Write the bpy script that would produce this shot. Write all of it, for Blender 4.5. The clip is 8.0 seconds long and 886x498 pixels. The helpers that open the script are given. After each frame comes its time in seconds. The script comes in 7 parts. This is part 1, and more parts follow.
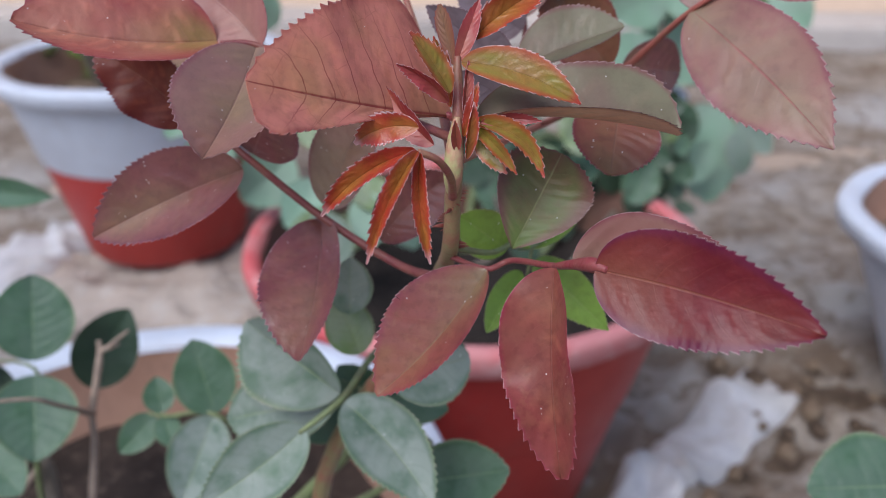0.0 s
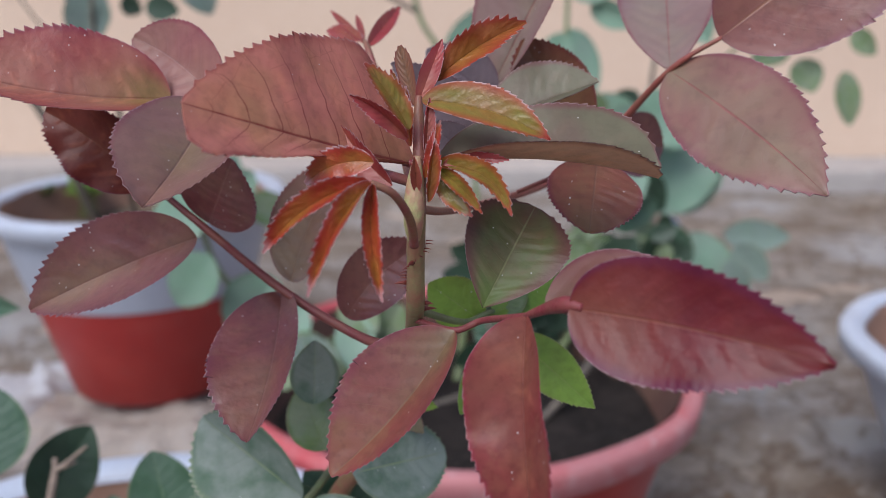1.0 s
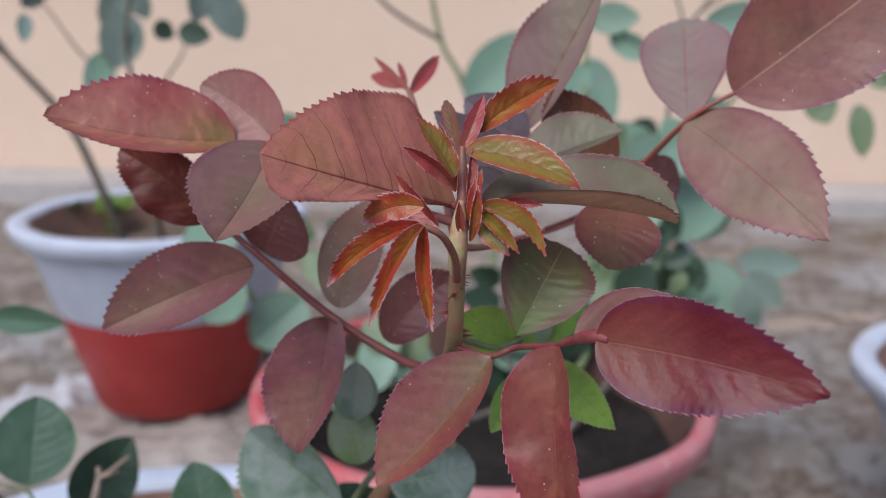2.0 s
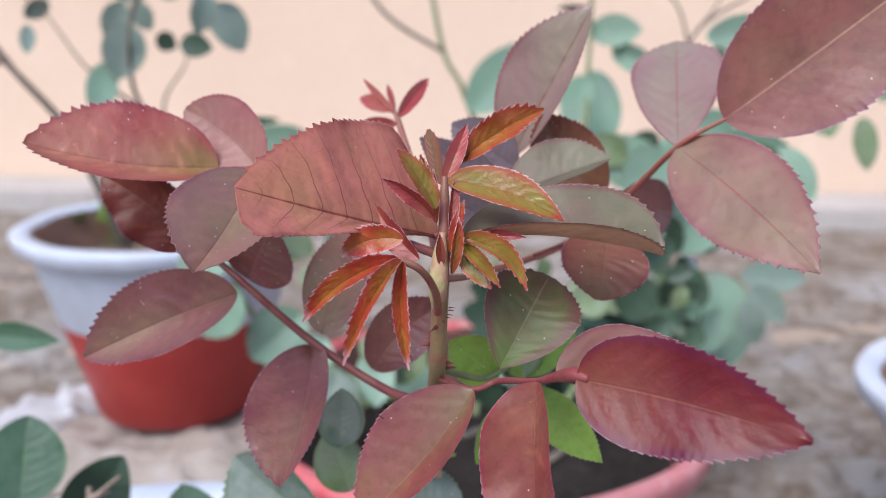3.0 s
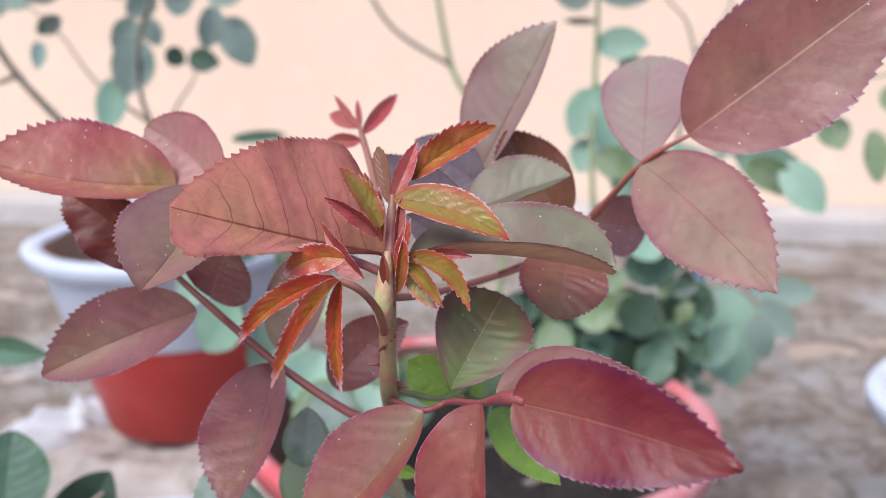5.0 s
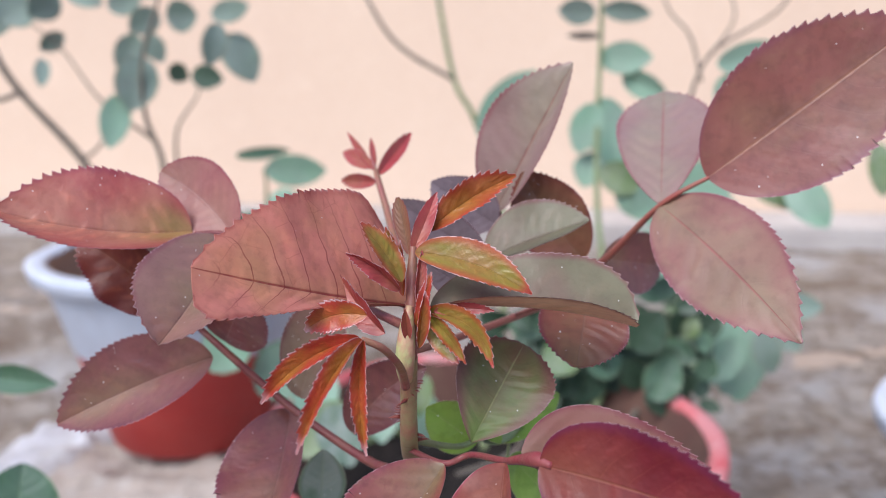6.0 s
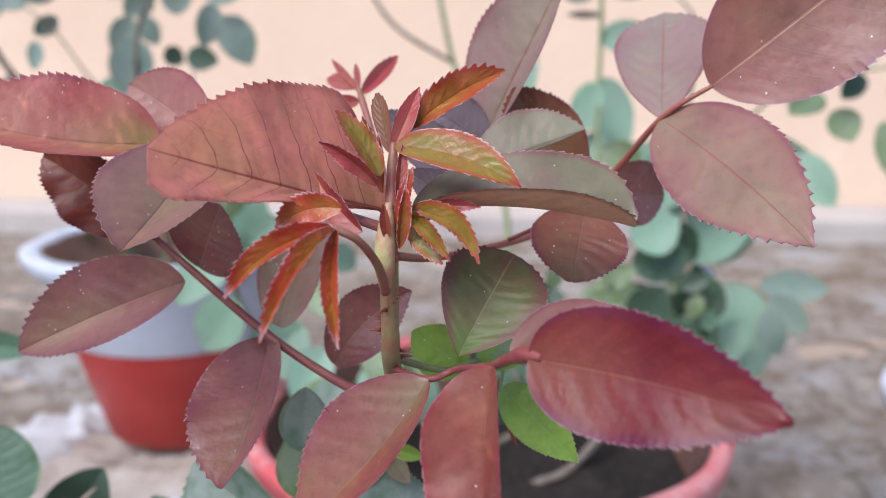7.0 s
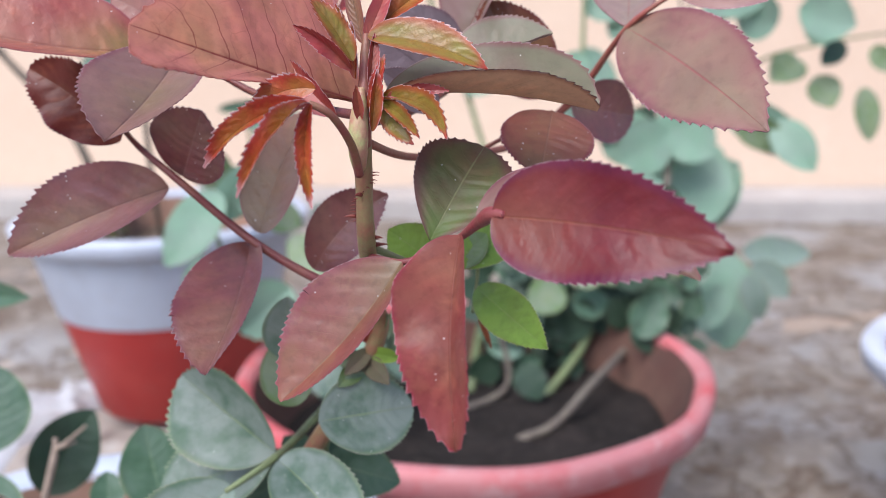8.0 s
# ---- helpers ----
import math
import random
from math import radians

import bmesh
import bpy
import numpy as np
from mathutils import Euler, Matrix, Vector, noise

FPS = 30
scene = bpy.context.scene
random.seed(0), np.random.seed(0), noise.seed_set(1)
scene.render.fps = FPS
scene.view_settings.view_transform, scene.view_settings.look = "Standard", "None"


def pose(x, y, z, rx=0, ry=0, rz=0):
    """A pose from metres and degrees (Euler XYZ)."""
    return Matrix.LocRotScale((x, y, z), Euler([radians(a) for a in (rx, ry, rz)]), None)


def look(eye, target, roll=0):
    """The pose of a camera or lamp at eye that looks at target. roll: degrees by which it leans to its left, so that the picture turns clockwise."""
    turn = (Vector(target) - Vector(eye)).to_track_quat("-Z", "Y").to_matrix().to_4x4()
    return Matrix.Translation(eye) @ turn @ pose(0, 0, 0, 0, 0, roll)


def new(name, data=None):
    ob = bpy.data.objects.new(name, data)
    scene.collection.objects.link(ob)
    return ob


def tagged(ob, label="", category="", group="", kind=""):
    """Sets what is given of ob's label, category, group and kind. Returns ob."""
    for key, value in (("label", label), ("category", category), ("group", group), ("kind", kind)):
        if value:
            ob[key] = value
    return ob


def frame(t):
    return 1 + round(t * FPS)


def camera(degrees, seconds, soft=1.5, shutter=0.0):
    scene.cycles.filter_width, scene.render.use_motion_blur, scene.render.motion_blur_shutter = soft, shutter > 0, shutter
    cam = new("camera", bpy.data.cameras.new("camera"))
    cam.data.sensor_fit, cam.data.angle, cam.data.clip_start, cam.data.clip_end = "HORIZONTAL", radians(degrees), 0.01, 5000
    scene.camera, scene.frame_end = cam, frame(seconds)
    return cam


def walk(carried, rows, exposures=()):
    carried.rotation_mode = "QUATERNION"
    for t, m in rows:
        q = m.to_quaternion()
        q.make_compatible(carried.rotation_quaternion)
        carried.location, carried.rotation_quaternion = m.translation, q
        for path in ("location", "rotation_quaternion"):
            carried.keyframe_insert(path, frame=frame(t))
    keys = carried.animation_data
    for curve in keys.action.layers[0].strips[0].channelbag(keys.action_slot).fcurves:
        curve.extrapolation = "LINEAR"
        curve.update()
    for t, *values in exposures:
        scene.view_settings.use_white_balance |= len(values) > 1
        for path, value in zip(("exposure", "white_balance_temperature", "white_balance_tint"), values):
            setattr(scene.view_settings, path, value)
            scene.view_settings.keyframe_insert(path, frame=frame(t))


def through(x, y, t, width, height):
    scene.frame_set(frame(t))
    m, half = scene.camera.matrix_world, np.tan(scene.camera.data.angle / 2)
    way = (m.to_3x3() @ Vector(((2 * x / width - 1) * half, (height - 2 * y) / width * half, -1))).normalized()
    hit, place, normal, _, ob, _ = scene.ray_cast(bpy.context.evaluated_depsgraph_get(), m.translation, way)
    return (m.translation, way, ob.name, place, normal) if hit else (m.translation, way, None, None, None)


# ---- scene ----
# ---- camera ----
cam = camera(54.0, 8.0, soft=0.5)
EXPOSURES = [(0.0, 0.25, 5950, 10), (1.0, 0.04, 5950, 10), (1.7, 0.02, 5950, 10), (2.8, 0.45, 5950, 10), (3.5, 0.72, 5950, 10), (5.0, 0.72, 5950, 10), (6.4, 0.58, 5950, 10), (8.0, 0.67, 5950, 10)]
cam.data.dof.use_dof, cam.data.dof.focus_distance, cam.data.dof.aperture_fstop = True, 0.158, 16.0
PATH = [
    (0, -0.0019, 0.0089, 0.4427, 64.27, 0.26, -2.12),
    (0.5, 0.0040, 0.0314, 0.4291, 69.50, 0.44, -2.00),
    (1, 0.0052, 0.0168, 0.4199, 74.19, 0.68, -2.24),
    (1.5, 0.0015, 0.0020, 0.4236, 74.92, -0.11, -1.87),
    (1.7, -0.0024, -0.0012, 0.4263, 75.19, -0.19, -1.43),
    (2.8, 0.0078, 0.0060, 0.4296, 75.68, -0.03, -0.87),
    (3, 0.0044, 0.0041, 0.4318, 75.90, -0.13, -0.67),
    (3.5, 0.0000, 0.0000, 0.4370, 76.25, 0.00, -0.00),
    (4, 0.0013, -0.0015, 0.4372, 76.48, -0.05, 0.27),
    (4.5, -0.0015, -0.0009, 0.4320, 76.70, 0.08, 0.54),
    (5, 0.0187, 0.0066, 0.4325, 76.71, 0.16, 0.70),
    (5.2, 0.0294, 0.0079, 0.4344, 76.65, 0.49, 0.83),
    (6.3, 0.0080, 0.0129, 0.4415, 77.18, 0.47, 0.63),
    (6.5, 0.0059, 0.0160, 0.4385, 77.12, 0.47, 0.66),
    (7, 0.0180, 0.0179, 0.4194, 77.34, 0.76, 0.79),
    (7.5, 0.0182, 0.0122, 0.4054, 76.73, 1.02, 0.23),
    (8, 0.0213, 0.0065, 0.4020, 76.69, 1.10, 0.07),
]
walk(cam, [(t, pose(x, y, z, rx, ry, rz)) for t, x, y, z, rx, ry, rz in PATH], EXPOSURES)


# ---- light ----
world = bpy.data.worlds.new("world")
scene.world = world
world.use_nodes = True
wn, wl_ = world.node_tree.nodes, world.node_tree.links
sky = wn.new("ShaderNodeTexSky")
sky.sky_type, sky.sun_disc = "NISHITA", False
sky.sun_elevation, sky.sun_rotation = radians(54), radians(214)
sky.air_density, sky.dust_density = 1.0, 3.0
wl_.new(sky.outputs["Color"], wn["Background"].inputs["Color"])
wn["Background"].inputs["Strength"].default_value = 0.15

sun_data = bpy.data.lights.new("sun", "SUN")
sun_data.energy, sun_data.angle, sun_data.color = 2.0, radians(40), (1.0, 0.97, 0.94)
sun = new("sun", sun_data)
sun.matrix_world = look((-1.2, -1.5, 3.0), (0, 0.3, 0))


# ---- materials ----
def nodes_of(name, rough=0.6, spec=0.5):
    mat = bpy.data.materials.new(name)
    mat.use_nodes = True
    t = mat.node_tree
    b = t.nodes["Principled BSDF"]
    b.inputs["Roughness"].default_value = rough
    b.inputs["Specular IOR Level"].default_value = spec
    return mat, t, b


def add(t, kind, **sockets):
    n = t.nodes.new(kind)
    for key, value in sockets.items():
        sock = n.inputs[key.replace("_", " ")]
        if hasattr(value, "is_output"):
            t.links.new(value, sock)
        else:
            sock.default_value = value
    return n


def calc(t, op, a, b=0.0, c=0.0, clamp=False):
    n = t.nodes.new("ShaderNodeMath")
    n.operation, n.use_clamp = op, clamp
    for sock, value in zip(n.inputs, (a, b, c)):
        if hasattr(value, "is_output"):
            t.links.new(value, sock)
        else:
            sock.default_value = value
    return n.outputs[0]


def step(t, value, lo, hi):
    n = t.nodes.new("ShaderNodeMapRange")
    n.interpolation_type = "SMOOTHSTEP"
    t.links.new(value, n.inputs["Value"])
    n.inputs["From Min"].default_value, n.inputs["From Max"].default_value = lo, hi
    return n.outputs["Result"]


def mix(t, fac, a, b, blend="MIX"):
    n = t.nodes.new("ShaderNodeMix")
    n.data_type, n.blend_type = "RGBA", blend
    for sock, value in ((n.inputs[0], fac), (n.inputs[6], a), (n.inputs[7], b)):
        if hasattr(value, "is_output"):
            t.links.new(value, sock)
        else:
            sock.default_value = value if isinstance(value, float) else (*value, 1.0)
    return n.outputs[2]


def noise_of(t, coords, scale, detail=4.0, rough=0.55):
    n = t.nodes.new("ShaderNodeTexNoise")
    t.links.new(coords, n.inputs["Vector"])
    n.inputs["Scale"].default_value, n.inputs["Detail"].default_value, n.inputs["Roughness"].default_value = scale, detail, rough
    return n.outputs["Fac"]


def shifted(t):
    """Object coordinates, moved by a chance amount for each object."""
    tc, info = t.nodes.new("ShaderNodeTexCoord"), t.nodes.new("ShaderNodeObjectInfo")
    v = t.nodes.new("ShaderNodeVectorMath")
    v.operation = "MULTIPLY_ADD"
    t.links.new(info.outputs["Random"], v.inputs[0])
    v.inputs[1].default_value = (7.0, 3.0, 5.0)
    t.links.new(tc.outputs["Object"], v.inputs[2])
    return v.outputs[0], info.outputs["Random"]


def bump(t, b, height, strength, distance):
    n = add(t, "ShaderNodeBump", Strength=strength, Distance=distance, Height=height)
    t.links.new(n.outputs["Normal"], b.inputs["Normal"])


def leaf_material(name, base, patch, margin, vein, rough=0.36, dust=0.0, dust_color=(0.5, 0.52, 0.5), through=0.22,
                  vein_fac=0.32, laterals=8.0, lean=1.8, patch_scale=70.0, specks=0.0, relief=0.0005, edge=0.88, bloom=0.03,
                  heart=None, spec=0.45, rim=0.35, rim_from=0.975, whole_veins=False, mottle=0.35, grain=0.22, coat=0.16, blisters=0.2,
                  rib=None, rib_fac=0.6, tip=None, branching=False):
    """A leaf's skin: two-toned blade, thin margin, midrib and side veins, blistered fields between them, dust, tiny specks,
    a pale hairy rim; tip: the colour of a drawn-out point."""
    mat, t, b = nodes_of(name, rough, spec)
    b.inputs["Sheen Weight"].default_value, b.inputs["Sheen Roughness"].default_value = bloom, 0.35
    b.inputs["Sheen Tint"].default_value = (0.82, 0.74, 0.95, 1.0)
    b.inputs["Coat Weight"].default_value, b.inputs["Coat Roughness"].default_value = (0.0 if dust else coat), 0.32
    uv = t.nodes.new("ShaderNodeUVMap")
    uv.uv_map = "blade"
    sep = t.nodes.new("ShaderNodeSeparateXYZ")
    t.links.new(uv.outputs["UV"], sep.inputs[0])
    u, v = sep.outputs[0], sep.outputs[1]
    av = calc(t, "ABSOLUTE", calc(t, "MULTIPLY_ADD", v, 2.0, -1.0))
    coords, chance = shifted(t)
    big = noise_of(t, coords, patch_scale, 2.0)
    wander = noise_of(t, coords, patch_scale * 2.3, 3.0)
    fine = noise_of(t, coords, patch_scale * 9, 5.0)
    mid = noise_of(t, coords, patch_scale * 3.2, 5.0, 0.65)
    soft = noise_of(t, coords, patch_scale * 1.7, 2.0, 0.5)
    phase = calc(t, "SUBTRACT", calc(t, "MULTIPLY", u, laterals), calc(t, "MULTIPLY", calc(t, "POWER", av, 1.4), lean))
    phase = calc(t, "ADD", phase, calc(t, "MULTIPLY_ADD", wander, 0.35, calc(t, "MULTIPLY", big, 0.3)))
    saw = calc(t, "ABSOLUTE", calc(t, "SUBTRACT", calc(t, "FRACT", phase), 0.5))
    lateral = calc(t, "MULTIPLY", step(t, saw, 0.034, 0.006), calc(t, "SUBTRACT", 1.0, calc(t, "MULTIPLY", calc(t, "POWER", av, 2.0), 0.85)))
    ends = calc(t, "MULTIPLY", step(t, u, 0.03, 0.16), step(t, u, 0.97, 0.84))
    lateral = calc(t, "MULTIPLY", lateral, ends)
    if not whole_veins:
        lateral = calc(t, "MULTIPLY", lateral, step(t, soft, 0.34, 0.56))
    midrib = step(t, av, 0.030, 0.010)
    net = t.nodes.new("ShaderNodeTexVoronoi")
    net.feature = "DISTANCE_TO_EDGE"
    t.links.new(coords, net.inputs["Vector"])
    net.inputs["Scale"].default_value = 700.0
    mesh_ = step(t, net.outputs["Distance"], 0.07, 0.0)
    if branching:
        twigs = t.nodes.new("ShaderNodeTexVoronoi")
        twigs.feature = "DISTANCE_TO_EDGE"
        t.links.new(coords, twigs.inputs["Vector"])
        twigs.inputs["Scale"].default_value = 210.0
        lateral = calc(t, "MAXIMUM", lateral, calc(t, "MULTIPLY", calc(t, "MULTIPLY", step(t, twigs.outputs["Distance"], 0.030, 0.004), 0.3), step(t, wander, 0.46, 0.6)))
    # greener towards the midrib, redder towards the margin, drifting from leaf to leaf
    shade = calc(t, "MULTIPLY_ADD", chance, 0.3, calc(t, "MULTIPLY_ADD", big, 2.8, -1.35))
    shade = calc(t, "ADD", shade, calc(t, "MULTIPLY", calc(t, "SUBTRACT", 0.6, av), 0.5), clamp=True)
    color = mix(t, shade, base, patch)
    if heart:
        near_base = calc(t, "MULTIPLY", step(t, u, 0.5, 0.06), step(t, av, 0.95, 0.15))
        color = mix(t, calc(t, "MULTIPLY", near_base, calc(t, "MULTIPLY_ADD", soft, 0.8, 0.25), clamp=True), color, heart)
    color = mix(t, calc(t, "MULTIPLY", step(t, calc(t, "MULTIPLY_ADD", soft, 0.16, av), edge + 0.08, 1.10), 0.8), color, margin)
    if tip:
        color = mix(t, step(t, u, 0.86, 0.97), color, tip)
    color = mix(t, calc(t, "MULTIPLY", lateral, vein_fac * 0.7, clamp=True), color, vein)
    color = mix(t, calc(t, "MULTIPLY", midrib, rib_fac), color, rib or vein)
    color = mix(t, calc(t, "MULTIPLY", step(t, soft, 0.42, 0.68), mottle), color, mix(t, 1.0, color, (0.66, 0.56, 0.60), "MULTIPLY"))
    color = mix(t, calc(t, "MULTIPLY", step(t, mid, 0.50, 0.66), grain), color, mix(t, 1.0, patch, (1.15, 1.1, 1.1), "MULTIPLY"))
    color = mix(t, calc(t, "MULTIPLY", step(t, fine, 0.48, 0.66), grain), color, mix(t, 1.0, color, (0.6, 0.55, 0.55), "MULTIPLY"))
    color = mix(t, calc(t, "MULTIPLY", mesh_, 0.06), color, mix(t, 1.0, color, (0.7, 0.6, 0.6), "MULTIPLY"))
    blister = calc(t, "MULTIPLY", step(t, saw, 0.10, 0.42), step(t, wander, 0.44, 0.62))
    blister = calc(t, "MULTIPLY", calc(t, "MULTIPLY", blister, ends), step(t, av, 0.9, 0.45))
    color = mix(t, calc(t, "MULTIPLY", blister, blisters), color, mix(t, 1.0, mix(t, 0.5, patch, color), (1.5, 1.4, 1.35), "MULTIPLY"))
    if dust:
        film = calc(t, "MULTIPLY", step(t, calc(t, "MULTIPLY_ADD", soft, 0.7, calc(t, "MULTIPLY", noise_of(t, coords, patch_scale * 9.0, 6.0, 0.8), 0.3)), 0.26, 0.60), dust)
        film = calc(t, "MULTIPLY", film, calc(t, "SUBTRACT", 1.0, calc(t, "MULTIPLY", step(t, calc(t, "MULTIPLY_ADD", wander, 0.3, av), 0.92, 1.12), 0.7)))
        film = calc(t, "MULTIPLY", film, calc(t, "SUBTRACT", 1.0, calc(t, "MULTIPLY", calc(t, "MAXIMUM", lateral, midrib), 0.5)))
        color = mix(t, film, color, dust_color)
        b.inputs["Roughness"].default_value = rough + 0.12
    if specks:
        for size, share, wide in ((760.0, specks, 0.09), (520.0, specks * 0.12, 0.085)):
            vor = t.nodes.new("ShaderNodeTexVoronoi")
            t.links.new(coords, vor.inputs["Vector"])
            vor.inputs["Scale"].default_value = size
            near = calc(t, "LESS_THAN", vor.outputs["Distance"], wide)
            sepc = t.nodes.new("ShaderNodeSeparateColor")
            t.links.new(vor.outputs["Color"], sepc.inputs[0])
            few = calc(t, "LESS_THAN", sepc.outputs[0], share)
            color = mix(t, calc(t, "MULTIPLY", near, few), color, (0.8, 0.77, 0.76))
    hair = calc(t, "MULTIPLY", step(t, av, rim_from, 1.0), step(t, noise_of(t, coords, 900.0, 2.0), 0.40, 0.55))
    color = mix(t, calc(t, "MULTIPLY", hair, rim), color, (0.7, 0.55, 0.56))
    t.links.new(color, b.inputs["Base Color"])
    height = calc(t, "MULTIPLY_ADD", wander, 1.1, calc(t, "MULTIPLY_ADD", mid, 0.5, calc(t, "MULTIPLY_ADD", fine, 0.16, calc(t, "MULTIPLY", blister, 0.25))))
    height = calc(t, "SUBTRACT", height, calc(t, "MULTIPLY_ADD", mesh_, 0.015, calc(t, "MULTIPLY_ADD", lateral, 0.07, calc(t, "MULTIPLY", midrib, 0.3))))
    bump(t, b, height, 0.65, relief)
    tr = t.nodes.new("ShaderNodeBsdfTranslucent")
    t.links.new(color, tr.inputs["Color"])
    m = t.nodes.new("ShaderNodeMixShader")
    m.inputs[0].default_value = through
    t.links.new(b.outputs[0], m.inputs[1])
    t.links.new(tr.outputs[0], m.inputs[2])
    t.links.new(m.outputs[0], t.nodes["Material Output"].inputs["Surface"])
    return mat


def stalk_material(name, low, high, rough=0.45):
    mat, t, b = nodes_of(name, rough, 0.4)
    coords, _ = shifted(t)
    big, fine = noise_of(t, coords, 170.0, 4.0, 0.65), noise_of(t, coords, 900.0, 4.0)
    color = mix(t, step(t, big, 0.35, 0.68), low, high)
    color = mix(t, calc(t, "MULTIPLY", fine, 0.6), color, (0.3, 0.28, 0.25), "SOFT_LIGHT")
    t.links.new(color, b.inputs["Base Color"])
    bump(t, b, fine, 0.4, 0.0005)
    return mat


def plastic_material(name, base, faded, scuff, rough=0.45, fade_lo=0.42, fade_hi=0.66, grime=0.35):
    mat, t, b = nodes_of(name, rough, 0.4)
    coords, _ = shifted(t)
    big, mid, fine = noise_of(t, coords, 14.0, 5.0, 0.65), noise_of(t, coords, 60.0, 5.0, 0.7), noise_of(t, coords, 500.0, 3.0)
    color = mix(t, step(t, big, fade_lo, fade_hi), base, faded)
    color = mix(t, calc(t, "MULTIPLY", step(t, mid, 0.48, 0.75), grime), color, scuff)
    t.links.new(color, b.inputs["Base Color"])
    t.links.new(calc(t, "MULTIPLY_ADD", mid, 0.35, rough - 0.15), b.inputs["Roughness"])
    bump(t, b, calc(t, "MULTIPLY_ADD", fine, 0.3, mid), 0.25, 0.002)
    return mat


def ground_material(name, low, mid_c, high, scale, rough=0.9, stretch=(1, 1, 1), relief=0.006, pale=None, crease_stain=None):
    mat, t, b = nodes_of(name, rough, 0.25)
    tc = t.nodes.new("ShaderNodeTexCoord")
    mp = t.nodes.new("ShaderNodeMapping")
    t.links.new(tc.outputs["Object"], mp.inputs["Vector"])
    mp.inputs["Scale"].default_value = stretch
    mp.inputs["Rotation"].default_value = (0, 0, 0.5)
    c = mp.outputs[0]
    big, mid, fine = noise_of(t, c, scale, 5.0, 0.6), noise_of(t, c, scale * 6, 6.0, 0.65), noise_of(t, c, scale * 60, 4.0)
    color = mix(t, step(t, big, 0.36, 0.62), low, mid_c)
    color = mix(t, step(t, mid, 0.5, 0.72), color, high)
    if pale:
        color = mix(t, step(t, noise_of(t, c, scale * 0.4, 3.0), 0.42, 0.72), color, pale)
    if crease_stain:  # brown lines paint in the shade of dirty creases; mud blots
        line = calc(t, "ABSOLUTE", calc(t, "SUBTRACT", noise_of(t, c, scale * 1.1, 4.0, 0.6), 0.5))
        blot = step(t, noise_of(t, c, scale * 2.4, 5.0, 0.7), 0.56, 0.68)
        color = mix(t, calc(t, "MULTIPLY", calc(t, "MAXIMUM", step(t, line, 0.035, 0.004), blot), 0.75), color, crease_stain)
    color = mix(t, calc(t, "MULTIPLY", fine, 0.8), color, (0.3, 0.29, 0.28), "SOFT_LIGHT")
    t.links.new(color, b.inputs["Base Color"])
    bump(t, b, calc(t, "MULTIPLY_ADD", fine, 0.35, mid), 0.6, relief)
    return mat


PALE_TIP = (0.62, 0.33, 0.33)
red_top = leaf_material("red_leaf_skin", (0.33, 0.072, 0.064), (0.38, 0.16, 0.11), (0.25, 0.03, 0.06), (0.36, 0.16, 0.13), specks=0.14, heart=(0.30, 0.24, 0.07), vein_fac=0.35, blisters=0.55, rib_fac=0.3)
rust_top = leaf_material("rust_leaf_skin", (0.19, 0.038, 0.028), (0.28, 0.10, 0.05), (0.16, 0.02, 0.04), (0.28, 0.11, 0.07), rough=0.42, specks=0.10, vein_fac=0.3, blisters=0.6, spec=0.3, coat=0.2, through=0.4)
rosy_top = leaf_material("rosy_mauve_leaf_skin", (0.34, 0.13, 0.125), (0.34, 0.18, 0.135), (0.27, 0.05, 0.08), (0.42, 0.24, 0.22), specks=0.06, through=0.3, patch_scale=42, spec=0.3, coat=0.05)
brown_top = leaf_material("brown_red_leaf_skin", (0.26, 0.088, 0.058), (0.22, 0.14, 0.066), (0.21, 0.035, 0.055), (0.25, 0.13, 0.09), specks=0.14, through=0.36, vein_fac=0.35, patch_scale=50, spec=0.4, bloom=0.06, blisters=0.15)
russet_top = leaf_material("russet_leaf_skin", (0.25, 0.066, 0.052), (0.235, 0.12, 0.060), (0.24, 0.035, 0.06), (0.27, 0.17, 0.10), mottle=0.5, grain=0.32, specks=0.16, edge=0.8, heart=(0.22, 0.19, 0.09), vein_fac=0.25, spec=0.5, coat=0.2, relief=0.0002, bloom=0.05, rib=(0.28, 0.18, 0.10), blisters=0.12)
blush_top = leaf_material("blush_red_leaf_skin", (0.215, 0.050, 0.046), (0.225, 0.095, 0.058), (0.27, 0.03, 0.06), (0.27, 0.10, 0.08), mottle=0.5, grain=0.32, specks=0.14, relief=0.0003, vein_fac=0.3, spec=0.2, coat=0.03, blisters=0.3)
mauve_top = leaf_material("mauve_leaf_skin", (0.265, 0.122, 0.102), (0.235, 0.18, 0.112), (0.20, 0.045, 0.07), (0.27, 0.10, 0.09), specks=0.07, patch_scale=42, relief=0.0004, edge=0.84, rib=(0.30, 0.09, 0.085), rib_fac=0.75, vein_fac=0.2)
umber_top = leaf_material("umber_leaf_skin", (0.225, 0.070, 0.055), (0.20, 0.10, 0.058), (0.20, 0.045, 0.075), (0.24, 0.10, 0.08), mottle=0.5, grain=0.32, specks=0.07, patch_scale=48, relief=0.0004, rib=(0.32, 0.14, 0.08), rib_fac=0.75, spec=0.45, coat=0.4)
pale_top = leaf_material("pale_mauve_leaf_skin", (0.35, 0.225, 0.205), (0.32, 0.28, 0.205), (0.30, 0.08, 0.10), (0.27, 0.11, 0.10), specks=0.05, through=0.34, mottle=0.2, grain=0.15, patch_scale=42, rib=(0.36, 0.13, 0.12), rib_fac=0.8, vein_fac=0.15)
